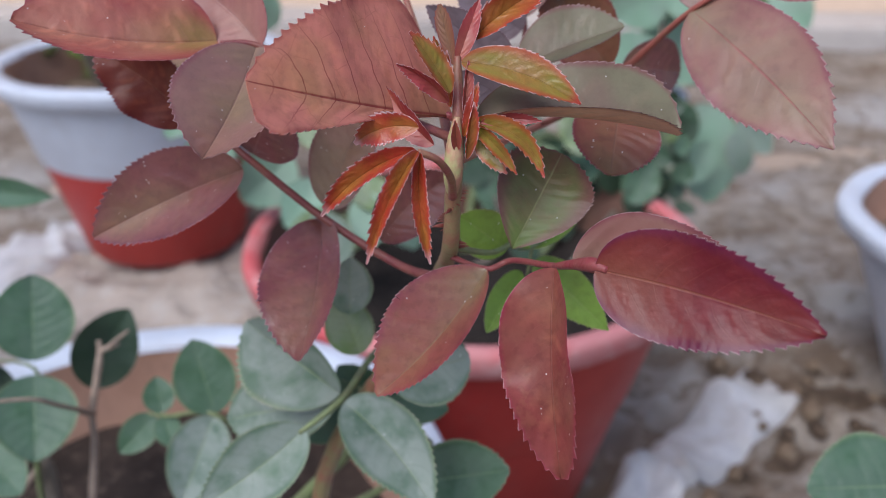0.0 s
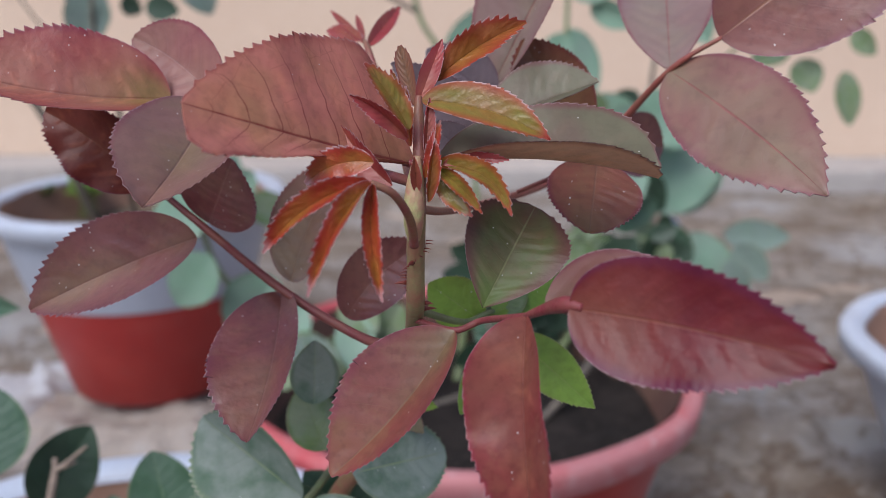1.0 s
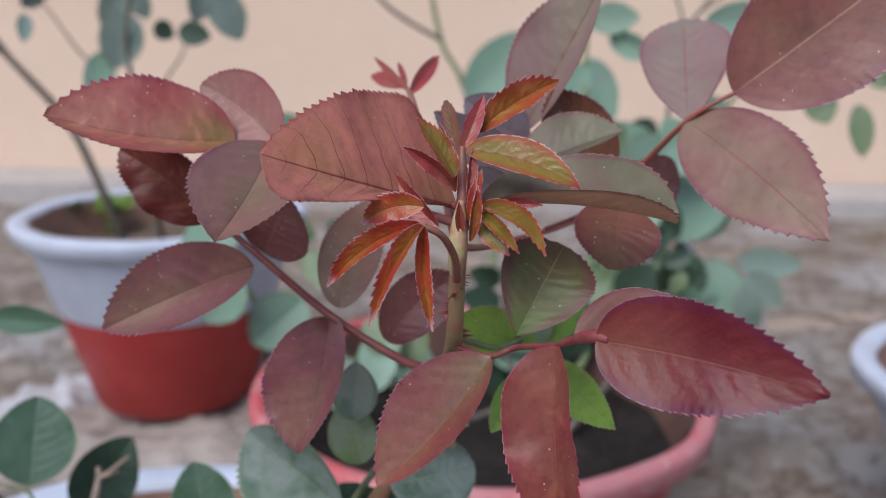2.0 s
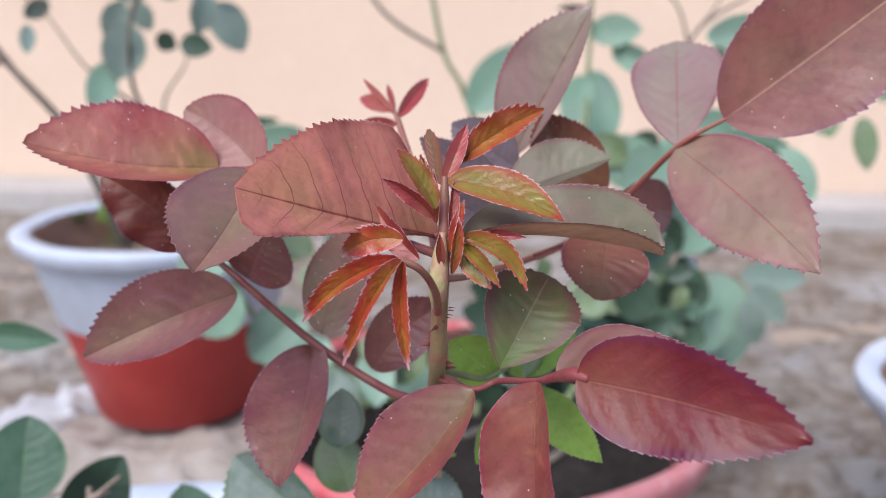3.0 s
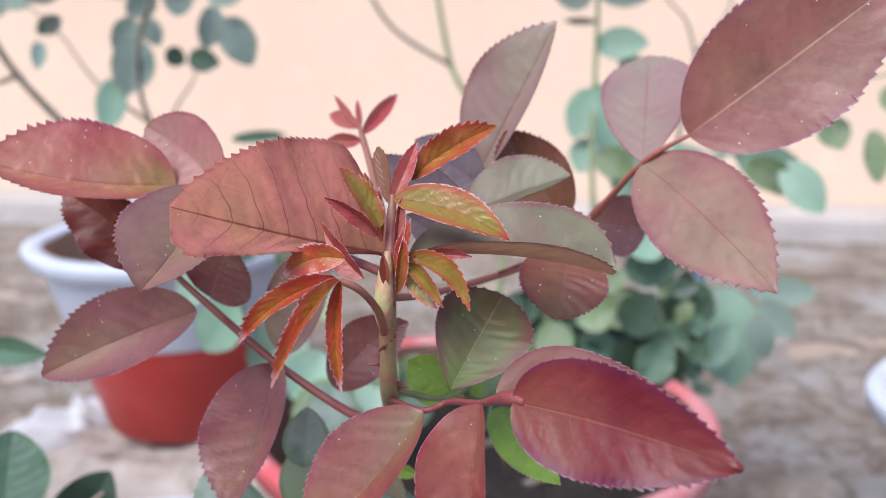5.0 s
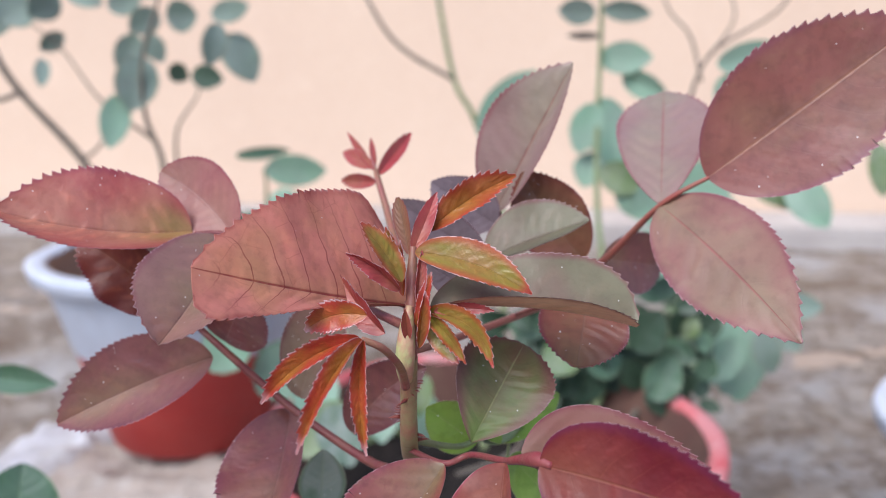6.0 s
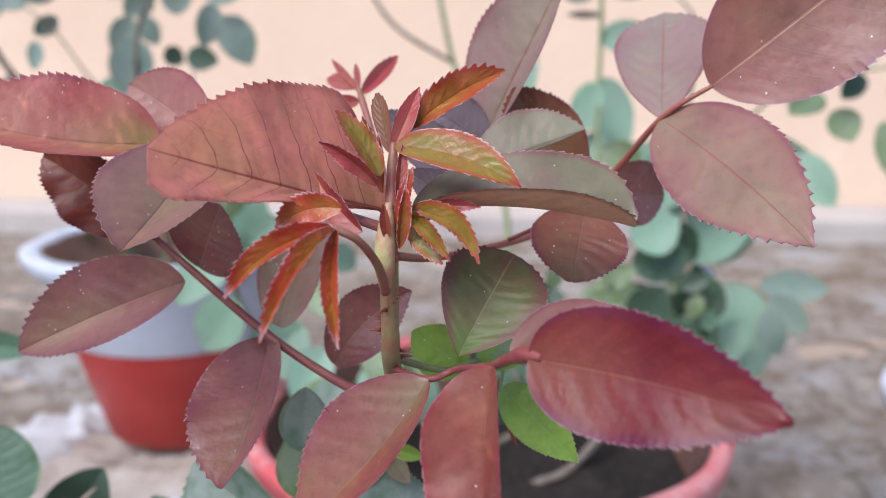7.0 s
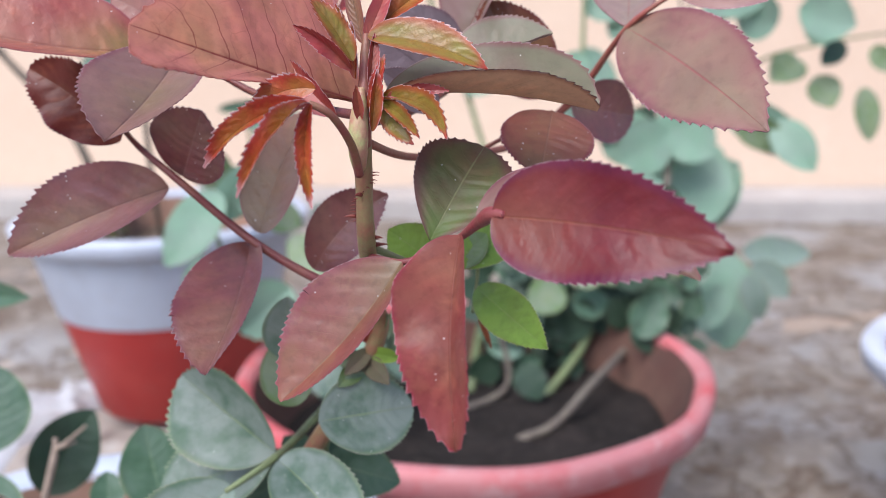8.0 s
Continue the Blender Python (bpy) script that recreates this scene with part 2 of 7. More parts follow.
plum_top = leaf_material("plum_leaf_skin", (0.200, 0.056, 0.058), (0.195, 0.098, 0.058), (0.16, 0.028, 0.056), (0.26, 0.12, 0.10), rough=0.32, mottle=0.5, grain=0.32, specks=0.28, bloom=0.3, spec=0.7, coat=0.6, relief=0.0004, vein_fac=0.25)
wine_top = leaf_material("wine_leaf_skin", (0.135, 0.011, 0.019), (0.150, 0.028, 0.021), (0.115, 0.012, 0.050), (0.24, 0.07, 0.04), rough=0.36, grain=0.2, edge=0.74, relief=0.0004, heart=(0.19, 0.05, 0.03), spec=0.28, coat=0.12, bloom=0.05, rib=(0.25, 0.09, 0.045), rib_fac=0.4, blisters=0.3, mottle=0.5)
rose_under = leaf_material("rosy_leaf_underside", (0.69, 0.30, 0.24), (0.63, 0.34, 0.20), (0.42, 0.10, 0.09), (0.30, 0.055, 0.055), vein_fac=1.1, lean=1.2, specks=0.02, rough=0.5, through=0.58, bloom=0.06, spec=0.3, whole_veins=True, coat=0.0, rib=(0.34, 0.06, 0.06), rib_fac=0.85, branching=True)
lilac_under = leaf_material("lilac_leaf_underside", (0.33, 0.16, 0.20), (0.30, 0.18, 0.18), (0.24, 0.06, 0.10), (0.22, 0.08, 0.10), specks=0.14)
bronze_top = leaf_material("bronze_green_leaf_skin", (0.255, 0.125, 0.098), (0.235, 0.155, 0.085), (0.22, 0.05, 0.065), (0.28, 0.17, 0.13), rough=0.34, specks=0.12, bloom=0.14, spec=0.85, coat=0.5, relief=0.0004)
sage_top = leaf_material("sage_leaf_skin", (0.205, 0.19, 0.12), (0.22, 0.145, 0.115), (0.22, 0.07, 0.08), (0.17, 0.13, 0.09), specks=0.06, relief=0.0003, grain=0.15, mottle=0.25, through=0.35, spec=0.32, coat=0.05)
amber_under = leaf_material("amber_leaf_underside", (0.74, 0.45, 0.30), (0.70, 0.40, 0.26), (0.34, 0.11, 0.08), (0.26, 0.13, 0.07), through=0.25, grain=0.2, mottle=0.3, spec=0.3, coat=0.0)
heart_top = leaf_material("heart_leaf_skin", (0.14, 0.165, 0.06), (0.185, 0.085, 0.06), (0.16, 0.045, 0.06), (0.24, 0.27, 0.10), patch_scale=45, specks=0.10, edge=0.5, heart=(0.12, 0.21, 0.05), spec=0.25, coat=0.04, rib=(0.30, 0.31, 0.14), vein_fac=0.3)
blue_top = leaf_material("blue_grey_leaf_skin", (0.27, 0.21, 0.235), (0.22, 0.17, 0.19), (0.20, 0.09, 0.12), (0.17, 0.11, 0.13))
ember_top = leaf_material("ember_leaf_skin", (0.42, 0.050, 0.026), (0.38, 0.15, 0.028), (0.48, 0.05, 0.045), (0.40, 0.15, 0.03), rough=0.34, through=0.32, patch_scale=150, edge=0.62, vein_fac=0.3, rim=0.9, rim_from=0.88, tip=PALE_TIP)
orange_top = leaf_material("orange_leaf_skin", (0.38, 0.08, 0.028), (0.38, 0.16, 0.032), (0.46, 0.05, 0.04), (0.46, 0.22, 0.05), rough=0.34, through=0.32, patch_scale=110, edge=0.7, rim=0.7, rim_from=0.93)
lime_top = leaf_material("lime_red_leaf_skin", (0.25, 0.21, 0.034), (0.29, 0.12, 0.030), (0.44, 0.055, 0.035), (0.40, 0.28, 0.06), rough=0.34, through=0.3, patch_scale=110, edge=0.42, vein_fac=0.4, rim=0.8, rim_from=0.93, tip=(0.40, 0.07, 0.05))
scarlet_top = leaf_material("scarlet_leaf_skin", (0.40, 0.06, 0.062), (0.38, 0.12, 0.07), (0.40, 0.035, 0.045), (0.30, 0.03, 0.03), rough=0.36, through=0.3, rim=0.7, rim_from=0.93)
fresh_top = leaf_material("fresh_green_leaf_skin", (0.24, 0.38, 0.06), (0.18, 0.31, 0.045), (0.24, 0.30, 0.07), (0.32, 0.41, 0.12), rough=0.35, specks=0.10, through=0.3)
olive_top = leaf_material("olive_green_leaf_skin", (0.11, 0.19, 0.05), (0.16, 0.22, 0.08), (0.15, 0.16, 0.06), (0.18, 0.24, 0.09), dust=0.25)
dusty_top = leaf_material("dusty_green_leaf_skin", (0.085, 0.155, 0.095), (0.06, 0.12, 0.075), (0.22, 0.29, 0.13), (0.24, 0.28, 0.19), dust=0.8, dust_color=(0.295, 0.34, 0.305), vein_fac=0.4, rib=(0.26, 0.33, 0.17), rib_fac=0.9, specks=0.1)
clean_top = leaf_material("dark_green_leaf_skin", (0.055, 0.12, 0.062), (0.034, 0.085, 0.042), (0.18, 0.26, 0.12), (0.12, 0.20, 0.11), dust=0.42, dust_color=(0.15, 0.225, 0.17), vein_fac=0.35, rib=(0.16, 0.24, 0.13), rib_fac=0.8)
# darkened copy of the green leaf skin; shade among the foliage is in its colour
shade_top = leaf_material("shaded_green_leaf_skin", (0.03, 0.065, 0.035), (0.02, 0.045, 0.025), (0.05, 0.08, 0.04), (0.06, 0.10, 0.05), dust=0.2, dust_color=(0.1, 0.14, 0.1))
teal_top = leaf_material("teal_green_leaf_skin", (0.27, 0.44, 0.315), (0.22, 0.38, 0.255), (0.24, 0.34, 0.22), (0.25, 0.38, 0.29), dust=0.45, dust_color=(0.36, 0.46, 0.385), patch_scale=25, through=0.35)
grey_top = leaf_material("grey_green_leaf_skin", (0.26, 0.35, 0.285), (0.20, 0.28, 0.22), (0.34, 0.30, 0.14), (0.24, 0.32, 0.26), dust=0.4, dust_color=(0.34, 0.40, 0.38), patch_scale=25, through=0.35)

stem_mat = stalk_material("green_red_stem_skin", (0.26, 0.22, 0.105), (0.30, 0.135, 0.09))
tip_stalk_mat = stalk_material("maroon_tip_skin", (0.27, 0.075, 0.075), (0.24, 0.12, 0.07))
stalk_mat = stalk_material("maroon_stalk_skin", (0.17, 0.04, 0.045), (0.20, 0.07, 0.055))
rosy_stalk_mat = stalk_material("rosy_stalk_skin", (0.22, 0.035, 0.048), (0.22, 0.065, 0.06))
arm_stalk_mat = stalk_material("brown_red_stalk_skin", (0.30, 0.085, 0.07), (0.26, 0.10, 0.075))
green_stalk_mat = stalk_material("green_stalk_skin", (0.19, 0.24, 0.11), (0.15, 0.17, 0.09))
bark_mat = stalk_material("grey_brown_bark", (0.13, 0.105, 0.09), (0.19, 0.165, 0.13), 0.8)
twig_mat = stalk_material("dry_twig_bark", (0.34, 0.265, 0.215), (0.24, 0.185, 0.15), 0.8)
bud_mat = stalk_material("bud_sheath_skin", (0.40, 0.42, 0.19), (0.42, 0.20, 0.15))
thorn_mat = stalk_material("thorn_skin", (0.16, 0.03, 0.03), (0.30, 0.08, 0.06))
withered_mat = stalk_material("withered_leaf_skin", (0.30, 0.10, 0.045), (0.16, 0.07, 0.04), 0.8)

white_plastic = plastic_material("white_plastic", (0.48, 0.52, 0.61), (0.43, 0.46, 0.54), (0.36, 0.33, 0.31), grime=0.25)
red_plastic = plastic_material("red_plastic", (0.36, 0.031, 0.028), (0.40, 0.045, 0.038), (0.28, 0.09, 0.08), grime=0.3)
faded_plastic = plastic_material("faded_red_plastic", (0.47, 0.075, 0.085), (0.48, 0.19, 0.195), (0.52, 0.34, 0.33), grime=0.75, rough=0.6, fade_lo=0.40, fade_hi=0.60)
dirty_plastic = plastic_material("soil_stained_plastic", (0.36, 0.21, 0.15), (0.27, 0.15, 0.105), (0.20, 0.12, 0.09), rough=0.8, grime=0.5)
# soil-stained plastic, its colour darkened for the shade inside the red pot
shaded_stain = plastic_material("shaded_stained_plastic", (0.10, 0.045, 0.035), (0.13, 0.07, 0.05), (0.075, 0.05, 0.042), rough=0.8, grime=0.5)
film_mat = plastic_material("pale_plastic_film", (0.43, 0.43, 0.46), (0.37, 0.36, 0.36), (0.26, 0.22, 0.19), rough=0.4, grime=0.5)
soil_mat = ground_material("potting_soil", (0.034, 0.024, 0.020), (0.058, 0.041, 0.033), (0.13, 0.095, 0.076), 25.0, relief=0.01)
# potting soil with the shade under the dense bush put into its colour
shaded_soil_mat = ground_material("shaded_potting_soil", (0.018, 0.014, 0.012), (0.030, 0.023, 0.020), (0.062, 0.047, 0.041), 25.0, relief=0.01)
brown_soil_mat = ground_material("brown_yard_soil", (0.07, 0.048, 0.034), (0.13, 0.092, 0.066), (0.22, 0.17, 0.125), 25.0, relief=0.01)
dry_soil_mat = ground_material("dry_potting_soil", (0.17, 0.12, 0.085), (0.23, 0.17, 0.12), (0.30, 0.24, 0.18), 25.0, relief=0.01)
sand_mat = ground_material("sandy_ground", (0.33, 0.26, 0.21), (0.42, 0.345, 0.285), (0.48, 0.41, 0.35), 2.2, relief=0.008)
pale_cloth_mat = ground_material("pale_sacking", (0.33, 0.275, 0.24), (0.38, 0.33, 0.295), (0.42, 0.385, 0.365), 6.0, stretch=(1, 1.7, 1), relief=0.008)
cloth_mat = ground_material("sackcloth", (0.17, 0.125, 0.092), (0.295, 0.255, 0.218), (0.355, 0.328, 0.305), 6.5, stretch=(1.3, 1.6, 1), relief=0.012, pale=(0.375, 0.362, 0.358), crease_stain=(0.15, 0.108, 0.078))
wall_mat = ground_material("cream_wall_paint", (0.67, 0.52, 0.41), (0.69, 0.54, 0.425), (0.71, 0.56, 0.445), 1.1, rough=0.8, relief=0.002)
step_mat = ground_material("grey_cement", (0.38, 0.345, 0.33), (0.45, 0.415, 0.395), (0.50, 0.47, 0.45), 3.0, relief=0.004)
weed_mat = stalk_material("weed_skin", (0.16, 0.28, 0.06), (0.24, 0.34, 0.10))


# ---- building ----
SPOT = {}


def hang(ob, parent, place):
    """Puts ob, whose mesh is drawn round place, under its thing or part."""
    SPOT[ob] = Vector(place)
    ob.location = place
    if parent is not None:
        ob.parent = parent
        ob.matrix_parent_inverse = Matrix.Translation(-SPOT[parent])
    return ob


def thing(name, place, label, category, group="", kind=""):
    return tagged(hang(new(name), None, place), label, category, group, kind)


def part(name, bm, materials, parent, label="", place=(0, 0, 0), smooth=True):
    mesh = bpy.data.meshes.new(name)
    bm.to_mesh(mesh)
    bm.free()
    for m in materials if isinstance(materials, (list, tuple)) else [materials]:
        mesh.materials.append(m)
    if smooth:
        mesh.shade_smooth()
    ob = hang(new(name, mesh), parent, place)
    return tagged(ob, label) if label else ob


def outline(u, widest, blunt, shoulder=0.55):
    """The half width of a blade at u along it: round at the base, drawn out to a tip."""
    if u < widest:
        return (1 - ((widest - u) / widest) ** 2) ** shoulder
    return (1 - ((u - widest) / (1 - widest)) ** 1.9) ** (0.8 * blunt)


def leaf(parent, base, tip, width, face, top, under=None, widest=0.45, blunt=1.25, left=10, right=10, bend=0.0, sweep=0.0,
         teeth=26, tooth=0.042, ruffle=0.012, cup=0.0, curl=0.0, name="leaflet", label="", cells=9, quilt=0.011, thick=0.00025,
         left_widest=None, left_blunt=None, left_scale=1.0, left_rise=None, shoulder=0.55, uneven=0.06, smooth_base=0.3):
    """One leaflet from base to tip. face: the way its upper side looks. left, right: degrees by which each half is folded up
    from the midrib. bend and sweep: how far the midrib bows up and sideways, in lengths. tooth: depth of the teeth, in half widths."""
    base, tip, n = Vector(base), Vector(tip), Vector(face).normalized()
    along = tip - base
    length = along.length
    a = along / length
    n = (n - a * n.dot(a)).normalized()
    s = n.cross(a)
    per = 4 if teeth > 9 else 2
    rows = teeth * per
    shift = (base.x * 91 + tip.z * 57) % 6.28
    vals = [-1.0 + i / cells for i in range(2 * cells + 1)]
    bm = bmesh.new()
    uv = bm.loops.layers.uv.new("blade")
    coord = {}
    sheets = []
    for side in (1, -1):
        grid = []
        for i in range(rows + 1):
            u = i / rows
            uu = min(max(u, 0.0015), 0.9985)
            half_r = width / 2 * outline(uu, widest, blunt, shoulder)
            half_l = width / 2 * left_scale * outline(uu, left_widest or widest, left_blunt or blunt, shoulder)
            if left_rise and u < left_widest:
                half_l = width / 2 * left_scale * (uu / left_widest) ** left_rise
            arch = 4 * u * (1 - u)
            mid = a * (length * u) + n * (length * (bend * arch + curl * u ** 3 * (1 - u) * 6)) + s * (length * sweep * arch)
            d = (a + n * (4 * bend * (1 - 2 * u)) + s * (4 * sweep * (1 - 2 * u))).normalized()
            nn = (n - d * n.dot(d)).normalized()
            ss = nn.cross(d)
            row = []
            for v in vals:
                k = abs(v)
                f = radians(left if v > 0 else right)
                half = half_l if v > 0 else half_r
                reach, ahead = half * k, 0.0
                if k > 0.99 and tooth and 0 < i < rows:
                    cut = (0.0, 0.22, 0.55, 1.0)[i % 4] if per == 4 else float(i % 2)
                    odd = 0.75 + 0.7 * noise.noise(Vector((i // per * 1.37 + shift * 3, v * 2.0, 4.0)))
                    cut *= odd * (0.55 + 0.8 * u) * min(1, max(0.12, (u - smooth_base * 0.4) / smooth_base)) * min(1, half / width * 3 + 0.3)
                    reach += width / 2 * tooth * cut
                    ahead = 1.7 * length / rows * min(cut, 1) if i % per == per - 1 else 0.0
                up = reach * math.sin(f) * (0.65 + 0.35 * k) + cup * width * (k * k) * arch
                up += ruffle * width * k * k * math.sin(u * 15 + shift + (1.7 if v > 0 else 0)) * arch
                up += uneven * (1.0 if cells > 4 else 0.35) * width * (k * 0.7 + 0.3) * noise.noise((base + mid + ss * (v * half)) * (0.9 / width) + Vector((shift, 0, 0)))
                if cells > 4:
                    field = abs(math.cos(math.pi * (8.0 * u - 1.8 * k ** 1.4 + 0.25 * noise.noise(Vector((u * 4, v, shift)))))) ** 0.6
                    up += quilt * width * (field - 0.6) * min(1, 6 * k) * (1 - k ** 4) * min(1, 8 * u, 8 * (1 - u))
                co = mid + ss * (math.copysign(reach, v) * math.cos(f)) + nn * (up + side * thick / 2) + d * ahead
                vert = bm.verts.new(co)
                coord[vert] = (u, 0.5 + v / 2)
                row.append(vert)
            grid.append(row)
        sheets.append(grid)
    for k, grid in enumerate(sheets):
        for i in range(rows):
            for j in range(2 * cells):
                quad = (grid[i][j], grid[i][j + 1], grid[i + 1][j + 1], grid[i + 1][j])
                fc = bm.faces.new(quad if k else quad[::-1])
                fc.material_index = k
    top_, low = sheets
    ring = [(i, 0) for i in range(rows + 1)] + [(rows, j) for j in range(1, 2 * cells + 1)]
    ring += [(i, 2 * cells) for i in range(rows - 1, -1, -1)] + [(0, j) for j in range(2 * cells - 1, 0, -1)]
    for (i, j), (k, m) in zip(ring, ring[1:] + ring[:1]):
        bm.faces.new((top_[i][j], top_[k][m], low[k][m], low[i][j]))
    for grid in sheets:
        for (i, j), (k, m) in zip(ring, ring[1:] + ring[:1]):
            bm.edges.get((grid[i][j], grid[k][m])).smooth = False
        if left + right > 30:
            for i in range(rows):
                bm.edges.get((grid[i][cells], grid[i + 1][cells])).smooth = False
    for fc in bm.faces:
        for loop in fc.loops:
            loop[uv].uv = coord[loop.vert]
    return part(name, bm, [top, under or top], parent, label, base)


def smooth_line(points, steps=6):
    """A soft line through the points, as places with their radius (the fourth number)."""
    pts = [Vector(p) for p in points]
    out = []
    for i in range(len(pts) - 1):
        p0, p1, p2, p3 = pts[max(i - 1, 0)], pts[i], pts[i + 1], pts[min(i + 2, len(pts) - 1)]
        for k in range(steps):
            t = k / steps
            out.append(0.5 * (2 * p1 + (p2 - p0) * t + (2 * p0 - 5 * p1 + 4 * p2 - p3) * t * t + (3 * p1 - p0 - 3 * p2 + p3) * t ** 3))
    return out + [pts[-1]]


def tube(bm, points, sides=8, steps=6, knobs=0.0):
    """A tapered round stalk through points (x, y, z, radius)."""
    line = smooth_line(points, steps)
    rings = []
    side = Vector((0.3, 0.2, 1)).normalized()
    for i, p in enumerate(line):
        c, r = Vector(p[:3]), p[3]
        d = (Vector(line[min(i + 1, len(line) - 1)][:3]) - Vector(line[max(i - 1, 0)][:3])).normalized()
        x = side.cross(d)
        x = x.normalized() if x.length > 1e-4 else d.orthogonal().normalized()
        y = d.cross(x)
        r *= 1 + knobs * noise.noise(c * 160)
        rings.append([bm.verts.new(c + (x * math.cos(k * 2 * math.pi / sides) + y * math.sin(k * 2 * math.pi / sides)) * r) for k in range(sides)])
    for lo, hi in zip(rings, rings[1:]):
        for k in range(sides):
            bm.faces.new((lo[k], lo[(k + 1) % sides], hi[(k + 1) % sides], hi[k]))
    bm.faces.new(rings[0][::-1])
    bm.faces.new(rings[-1])


def stalk(name, parent, points, material, sides=8, knobs=0.0, label=""):
    bm = bmesh.new()
    base = Vector(points[0][:3])
    tube(bm, [(*(Vector(p[:3]) - base), p[3]) for p in points], sides, 6, knobs)
    return part(name, bm, material, parent, label, base)


def lathe(name, parent, profile, material, segments=96, wave=0.0, waves=10, label="", place=(0, 0, 0)):
    """A turned body from (radius, height) pairs; wave scallops it a little."""
    bm = bmesh.new()
    rings = []
    for r, z in profile:
        ring = []
        for k in range(segments):
            ang = 2 * math.pi * k / segments
            rr = r * (1 + wave * math.cos(waves * ang))
            ring.append(bm.verts.new((rr * math.cos(ang), rr * math.sin(ang), z)))
        rings.append(ring)
    for lo, hi in zip(rings, rings[1:]):
        for k in range(segments):
            bm.faces.new((lo[k], lo[(k + 1) % segments], hi[(k + 1) % segments], hi[k]))
    return part(name, bm, material, parent, label, place)


def rough_disc(name, parent, radius, place, material, height=0.006, label="", rings=26, segments=72, ragged=0.0):
    """A heap of soil in a pot."""
    bm = bmesh.new()
    rows = []
    at = Vector(place)
    for i in range(rings + 1):
        r = radius * i / rings
        rows.append([])
        for k in range(segments):
            ang = 2 * math.pi * k / segments
            p = Vector((r * math.cos(ang), r * math.sin(ang), 0))
            p *= 1 + ragged * noise.noise(Vector((math.cos(ang) * 2.2, math.sin(ang) * 2.2, at.x * 9)))
            q = (p + at)
            z = height * (noise.fractal(q * 28, 1.0, 2.0, 5) * 0.9 + noise.noise(q * 9))
            rows[-1].append(bm.verts.new((p.x, p.y, z)))
    for lo, hi in zip(rows[1:], rows[2:]):
        for k in range(segments):
            bm.faces.new((lo[k], hi[k], hi[(k + 1) % segments], lo[(k + 1) % segments]))
    bm.faces.new(rows[1])
    bmesh.ops.delete(bm, geom=[v for v in rows[0]], context="VERTS")
    return part(name, bm, material, parent, label, place)


def pot(place, radius, height, upper, lower, rim_mat, inner, label, soil, split=0.52, fill=0.045, wave=0.006, group="plastic flower pots", lip=0.865):
    """A tapered plastic pot with a turned-over rim, an upper and a lower body, stained inside, filled with soil."""
    r, h = radius, height
    x, y = place
    ob = thing("flower_pot", (x, y, 0), label, "pot", group)
    bottom = 0.56 * r
    waist = bottom + (0.90 * r - bottom) * split ** 0.9
    lathe("lower_body", ob, [(bottom * 0.2, 0.002), (bottom * 0.96, 0.002), (bottom, 0.006), (waist - 0.001, h * split)], lower, place=(x, y, 0))
    lathe("upper_body", ob, [(waist, h * split), (waist + 0.0015, h * split + 0.003), (0.885 * r, h - 0.028), (0.90 * r, h - 0.022)], upper, place=(x, y, 0))
    lathe("rim", ob, [(0.90 * r, h - 0.022), (0.955 * r, h - 0.021), (0.985 * r, h - 0.017), (r, h - 0.006), (0.995 * r, h - 0.002), (0.97 * r, h),
                      ((lip + 0.02) * r, h - 0.001), (lip * r, h - 0.006)], rim_mat, wave=wave, waves=9, place=(x, y, 0))
    slope = (0.885 * r - waist) / (h - 0.028 - h * split)
    lathe("inner_wall", ob, [((lip + 0.002) * r, h - 0.004), (0.885 * r - 0.003, h - 0.028), (0.885 * r - 0.003 - slope * (fill - 0.005), h - fill - 0.023)], inner, place=(x, y, 0))
    heap = rough_disc("soil", None, 0.885 * r - 0.004 - slope * (fill - 0.028), (x, y, h - fill), soil[0])
    tagged(heap, soil[1], "soil", kind="stuff")
    return ob


# ---- ground, wall ----
def sheet(name, x0, x1, y0, y1, nx, ny, height, material, kind, label, category, z=0.0):
    bm = bmesh.new()
    grid = [[bm.verts.new((x0 + (x1 - x0) * i / nx, y0 + (y1 - y0) * j / ny, z + height(x0 + (x1 - x0) * i / nx, y0 + (y1 - y0) * j / ny)))
             for i in range(nx + 1)] for j in range(ny + 1)]
    for j in range(ny):
        for i in range(nx):
            bm.faces.new((grid[j][i], grid[j][i + 1], grid[j + 1][i + 1], grid[j + 1][i]))
    ob = part(name, bm, material, None)
    return tagged(ob, label, category, kind=kind)


def box(bm, lo, hi):
    v = [bm.verts.new((x, y, z)) for z in (lo[2], hi[2]) for y in (lo[1], hi[1]) for x in (lo[0], hi[0])]
    for f in ((0, 2, 3, 1), (4, 5, 7, 6), (0, 1, 5, 4), (2, 6, 7, 3), (0, 4, 6, 2), (1, 3, 7, 5)):
        bm.faces.new([v[k] for k in f])


sheet("ground", -300, 300, -300, 300, 40, 40, lambda x, y: 0.0, sand_mat, "structure", "sandy bare ground of a yard", "ground", -0.03)


